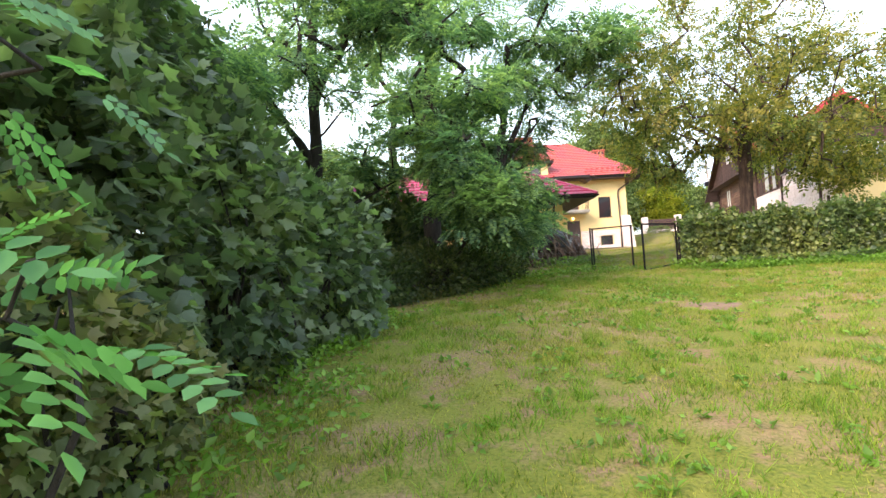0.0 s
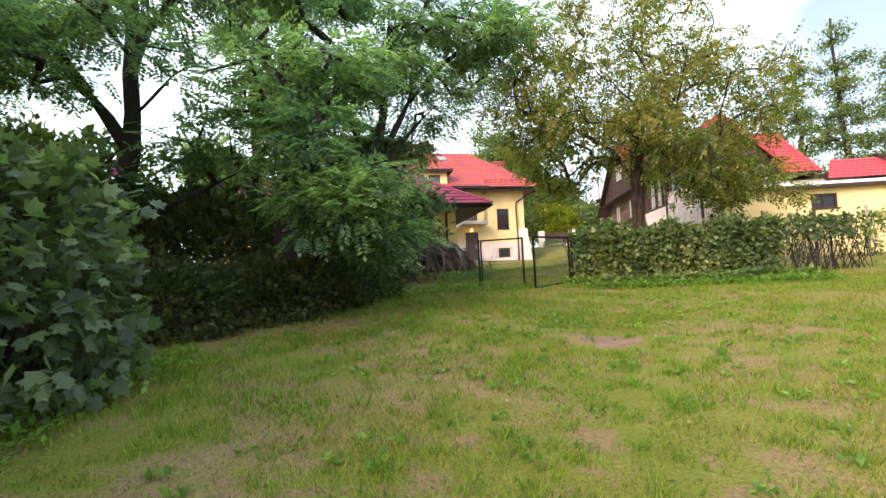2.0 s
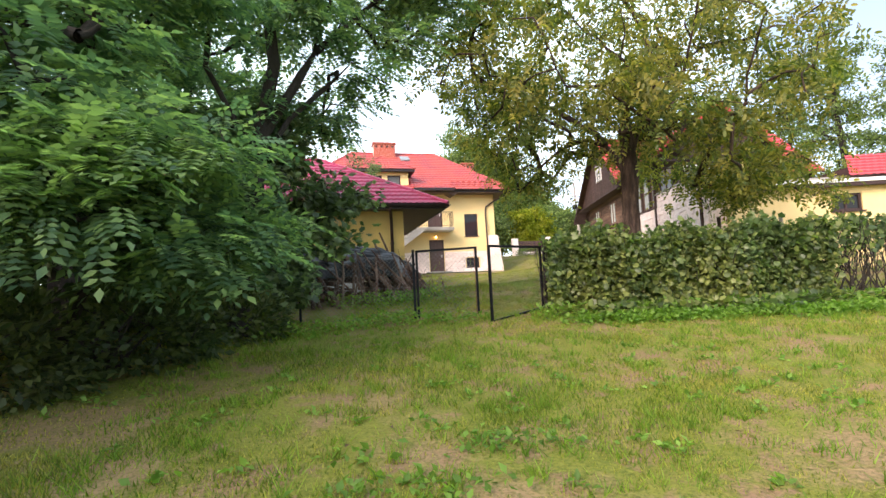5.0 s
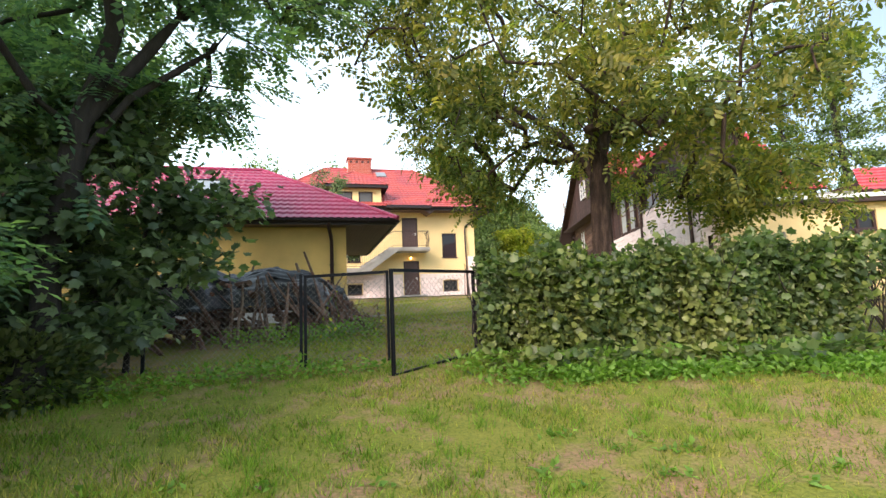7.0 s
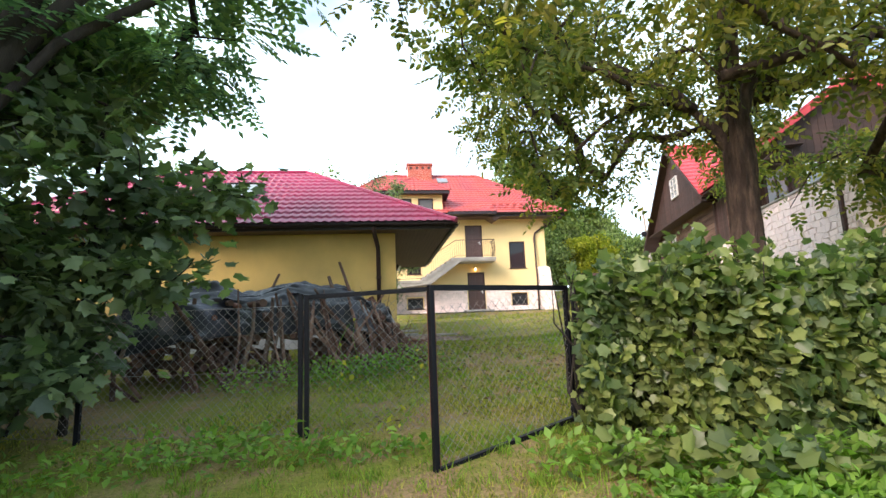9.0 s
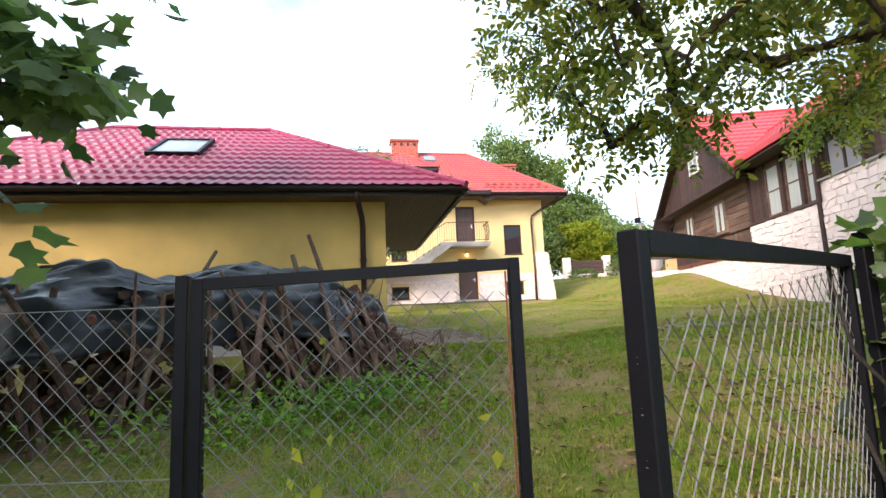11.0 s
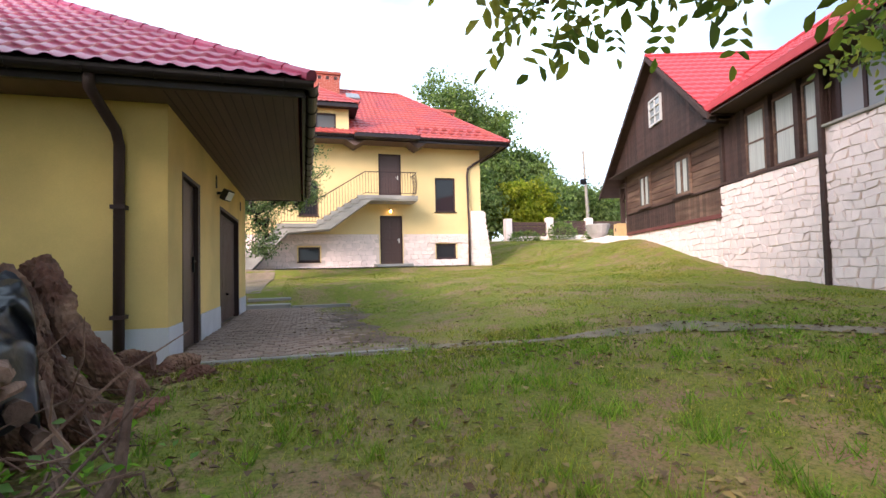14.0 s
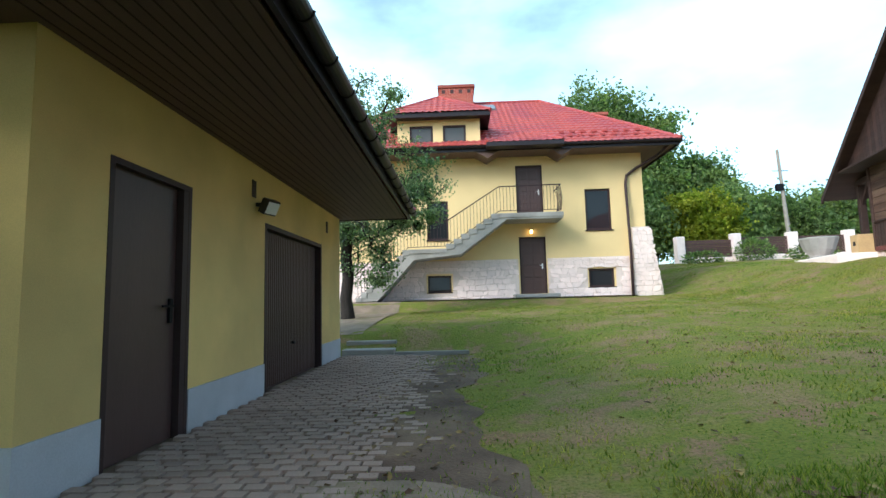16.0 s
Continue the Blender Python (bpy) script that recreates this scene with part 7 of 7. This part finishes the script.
def blades(name, n, x0, x1, y0, y1, h0, h1, w, seed, label, dense=0.0):
    rng = np.random.default_rng(seed)
    x, y = rng.uniform(x0, x1, n), rng.uniform(y0, y1, n)
    k = open_lawn(x, y) & (wavy(x, y, 1.3, 0.7) + 0.7 * wavy(x, y, 3.4, 1.9) + rng.normal(0, 0.6, n) > -0.7 + dense)
    x, y = x[k], y[k]
    n = len(x)
    tall = np.clip(0.6 + 0.35 * wavy(x, y, 0.8, 2.0), 0.35, 1.5)
    hgt = rng.uniform(h0, h1, n) * tall
    a = rng.uniform(0, 2 * math.pi, n)
    lean = rng.normal(0, 0.5, (n, 2)) * hgt[:, None]
    z = land(x, y)
    ww = w * rng.uniform(0.6, 1.4, n)
    co = np.zeros((n, 3, 3))
    co[:, 0] = np.stack([x + np.cos(a) * ww, y + np.sin(a) * ww, z - 0.01], 1)
    co[:, 1] = np.stack([x - np.cos(a) * ww, y - np.sin(a) * ww, z - 0.01], 1)
    co[:, 2] = np.stack([x + lean[:, 0], y + lean[:, 1], z + hgt], 1)
    ob = array_mesh(name, co.reshape(-1, 3), np.arange(n * 3).reshape(-1, 3), M_GRASS)
    return tagged(ob, label, "grass", kind="stuff")


blades("grass", 190000, -8.0, 4.0, -14.5, -4.0, 0.03, 0.085, 0.0045, 201, "rough mown grass of the front lawn", 0.35)
blades("grass", 130000, -6.5, 9.5, -5.0, 2.0, 0.03, 0.09, 0.006, 202, "rough mown grass towards the gate", 0.3)
blades("grass", 150000, -1.5, 9.0, 1.0, 8.5, 0.025, 0.07, 0.005, 203, "thin grass under the walnut tree", 0.1)
blades("grass", 120000, 1.2, 14.0, 6.5, 23.0, 0.02, 0.05, 0.007, 204, "short lawn before the house", -0.6)
blades("grass", 90000, 9.8, 19.0, 12.0, 37.5, 0.02, 0.055, 0.010, 206, "short grass on the bank beside the house", -0.8)
blades("grass", 60000, 4.0, 16.0, -14.0, 1.0, 0.03, 0.09, 0.008, 205, "rough grass beyond the hedge")


def tufts(name, n, x0, x1, y0, y1, seed, label):
    """Taller clumps of grass left by the mower."""
    rng = np.random.default_rng(seed)
    cx, cy, per = rng.uniform(x0, x1, n), rng.uniform(y0, y1, n), 30
    x = (cx[:, None] + rng.normal(0, 0.045, (n, per)) * rng.uniform(0.5, 2.2, (n, 1))).ravel()
    y = (cy[:, None] + rng.normal(0, 0.045, (n, per)) * rng.uniform(0.5, 2.2, (n, 1))).ravel()
    k = open_lawn(x, y)
    hgt = (rng.uniform(0.05, 0.13, (n, 1)) * rng.uniform(0.5, 1.2, (n, per))).ravel()[k]
    x, y = x[k], y[k]
    m_ = len(x)
    a, ww = rng.uniform(0, 2 * math.pi, m_), rng.uniform(0.003, 0.007, m_)
    lean = rng.normal(0, 0.55, (m_, 2)) * hgt[:, None]
    z = land(x, y)
    co = np.zeros((m_, 3, 3))
    co[:, 0] = np.stack([x + np.cos(a) * ww, y + np.sin(a) * ww, z - 0.01], 1)
    co[:, 1] = np.stack([x - np.cos(a) * ww, y - np.sin(a) * ww, z - 0.01], 1)
    co[:, 2] = np.stack([x + lean[:, 0], y + lean[:, 1], z + hgt], 1)
    ob = array_mesh(name, co.reshape(-1, 3), np.arange(m_ * 3).reshape(-1, 3), M_TUFT)
    return tagged(ob, label, "grass", kind="stuff")


tufts("grass_tufts", 1100, -6.8, 3.5, -14.0, -4.0, 211, "bright taller tufts of grass in the front lawn")
tufts("grass_tufts", 700, -4.0, 7.5, -4.0, 0.6, 212, "bright taller tufts of grass before the gate")
tufts("grass_tufts", 500, 0.0, 8.0, 1.2, 8.0, 213, "tufts of grass under the walnut tree")


def weeds(name, spots, size, kind, label, seed, mat):
    """Low leafy weeds: rosettes of leaves round each spot."""
    rng = np.random.default_rng(seed)
    at, out = [], []
    for x, y, r, k, hgt in spots:
        k = int(k)
        px, py = x + rng.normal(0, r, k), y + rng.normal(0, r * 0.6, k)
        z = land(px, py) + rng.uniform(0.0, hgt, k)
        at.append(np.stack([px, py, z], 1))
        o = rng.normal(0, 1, (k, 3))
        o[:, 2] = np.abs(o[:, 2]) * 0.5 + 0.2
        out.append(o)
    ob = leaves(name, np.concatenate(at), np.concatenate(out), kind, size, mat, None, rng, 1.2)
    return tagged(ob, label, "weeds", kind="stuff")


rw = np.random.default_rng(301)
spots = [(-0.9, 0.55, 0.35, 260, 0.22), (-0.2, 0.45, 0.25, 130, 0.15), (-2.2, 0.5, 0.5, 260, 0.16), (-3.4, 0.2, 0.5, 260, 0.2), (-1.5, 0.75, 0.3, 150, 0.16), (0.4, 0.35, 0.15, 50, 0.1)]
spots += [(1.6 + i * 0.42, -0.35 - i * 0.108, 0.2, 130, 0.24) for i in range(14)]
spots += [(1.9 + i * 0.3 + rw.normal(0, 0.1), -0.75 - i * 0.10 + rw.normal(0, 0.12), 0.22, 120, 0.16) for i in range(17)] + [(2.6 + i * 0.33 + rw.normal(0, 0.12), -1.25 - i * 0.09 + rw.normal(0, 0.15), 0.24, 90, 0.12) for i in range(14)]
spots += [(-6.9 + 0.05 * i + rw.normal(0, 0.15), -11.9 + i * 0.5, 0.3, 130, 0.16) for i in range(14)]
weeds("nettle_patch", spots, 0.085, "simple", "bright green nettles and ground elder along fence and hedge", 302, M_WEED)
weeds("ground_ivy", [(1.9 + i * 0.22 + rw.normal(0, 0.06), -0.55 - i * 0.062 + rw.normal(0, 0.1), 0.16, 34, 0.26) for i in range(24)], 0.115, "vine", "larger dark vine leaves trailing over the hedge foot", 306, M_VINE)
spots = [(rw.uniform(-5.5, 3), rw.uniform(-12, -2.5), 0.05, 9, 0.04) for i in range(280)]
spots += [(-2.0 + rw.normal(0, 0.25), -5.4 + rw.normal(0, 0.25), 0.14, 26, 0.05) for i in range(6)] + [(-1.1 + rw.normal(0, 0.2), -4.9, 0.12, 24, 0.06) for i in range(4)]
weeds("plantain", spots, 0.07, "simple", "broad-leaved plantain and dandelion in the lawn", 303, M_WEED)
weeds("nettle_patch", [(-0.9, 3.3, 0.4, 200, 0.3), (-0.2, 3.7, 0.35, 220, 0.3), (0.3, 4.1, 0.35, 200, 0.28), (*pw(2.2, -0.55)[:2], 0.4, 230, 0.3), (*pw(1.3, -0.5)[:2], 0.35, 180, 0.3), (*pw(3.4, -0.6)[:2], 0.4, 230, 0.28), (*pw(3.9, -0.3)[:2], 0.35, 150, 0.3), (*pw(3.0, -0.35)[:2], 0.4, 140, 0.25), (*pw(4.4, 0.1)[:2], 0.3, 120, 0.3), (0.15, 7.6, 0.2, 90, 0.25), (-0.4, 7.7, 0.3, 110, 0.3)], 0.07, "simple", "nettles at the foot of the wood pile", 304, M_WEED)


def litter(name, n, x0, x1, y0, y1, size, seed, label):
    rng = np.random.default_rng(seed)
    x, y = rng.uniform(x0, x1, n), rng.uniform(y0, y1, n)
    k = (wavy(x, y, 0.9, 1.1) + rng.normal(0, 0.9, n)) > -0.2
    k &= ~((x < GX + 0.05) & (y > GY - 0.1))
    x, y = x[k], y[k]
    at = np.stack([x, y, land(x, y) + 0.025], 1)
    out = rng.normal(0, 1, (len(x), 3)) * [1, 1, 0.15]
    ob = leaves(name, at, out, "simple", size, M_DRY, None, rng, 2.0, 0.1)
    return tagged(ob, label, "leaf litter", kind="stuff")


litter("fallen_leaves", 7000, -0.2, 9.5, 1.2, 8.2, 0.07, 401, "brown walnut leaves scattered on the grass")
litter("fallen_leaves", 420, 1.7, 3.2, 8.0, 15.3, 0.06, 405, "dry leaves drifted over the edge of the paving")
litter("fallen_leaves", 500, 0.7, 10.0, 8.0, 15.5, 0.07, 402, "brown leaves scattered on paving and lawn")
litter("fallen_leaves", 800, 3.4, 8.2, 0.9, 4.6, 0.075, 403, "brown leaves gathered under the walnut tree")
litter("fallen_leaves", 260, -5.5, 2.0, -10.0, -0.5, 0.05, 404, "dry leaves in the front lawn")


def earth_patch(x, y, rx, ry, seed, label):
    rng = np.random.default_rng(seed)
    n, rings = 36, 5
    co = [(x, y, land1(x, y) + 0.022)]
    for r in range(1, rings + 1):
        for k in range(n):
            a = 2 * math.pi * k / n
            w_ = 1 + 0.25 * math.sin(3 * a + seed) + 0.15 * math.sin(7 * a)
            px, py = x + math.cos(a) * rx * w_ * r / rings, y + math.sin(a) * ry * w_ * r / rings
            co.append((px, py, land1(px, py) + (0.02 if r < rings else -0.02) + rng.normal(0, 0.004)))
    tris = [(0, 1 + k, 1 + (k + 1) % n) for k in range(n)]
    for r in range(1, rings):
        b0, b1 = 1 + (r - 1) * n, 1 + r * n
        for k in range(n):
            k2 = (k + 1) % n
            tris += [(b0 + k, b1 + k, b1 + k2), (b0 + k, b1 + k2, b0 + k2)]
    ob = array_mesh("bare_patch", np.array(co), np.array(tris), M_EARTH, smooth=True)
    return tagged(ob, label, "bare earth", kind="structure")


earth_patch(-0.9, -6.05, 0.42, 0.36, 1, "bare reddish earth patch in the lawn")
earth_patch(WX - 0.1, WY - 0.15, 0.42, 0.36, 2, "bare earth round the walnut trunk")

# pink flower high in the maple shrub
fl_ = thing("pink_blossom", (0, 0, 0), "single pink blossom in the shrub", "flower")
rng_ = np.random.default_rng(7)
leaves("petals", np.repeat(np.array([[-6.55, -5.9, 1.75]]), 9, 0), rng_.normal(0, 1, (9, 3)), "simple", 0.07, M_PINK, fl_, rng_)
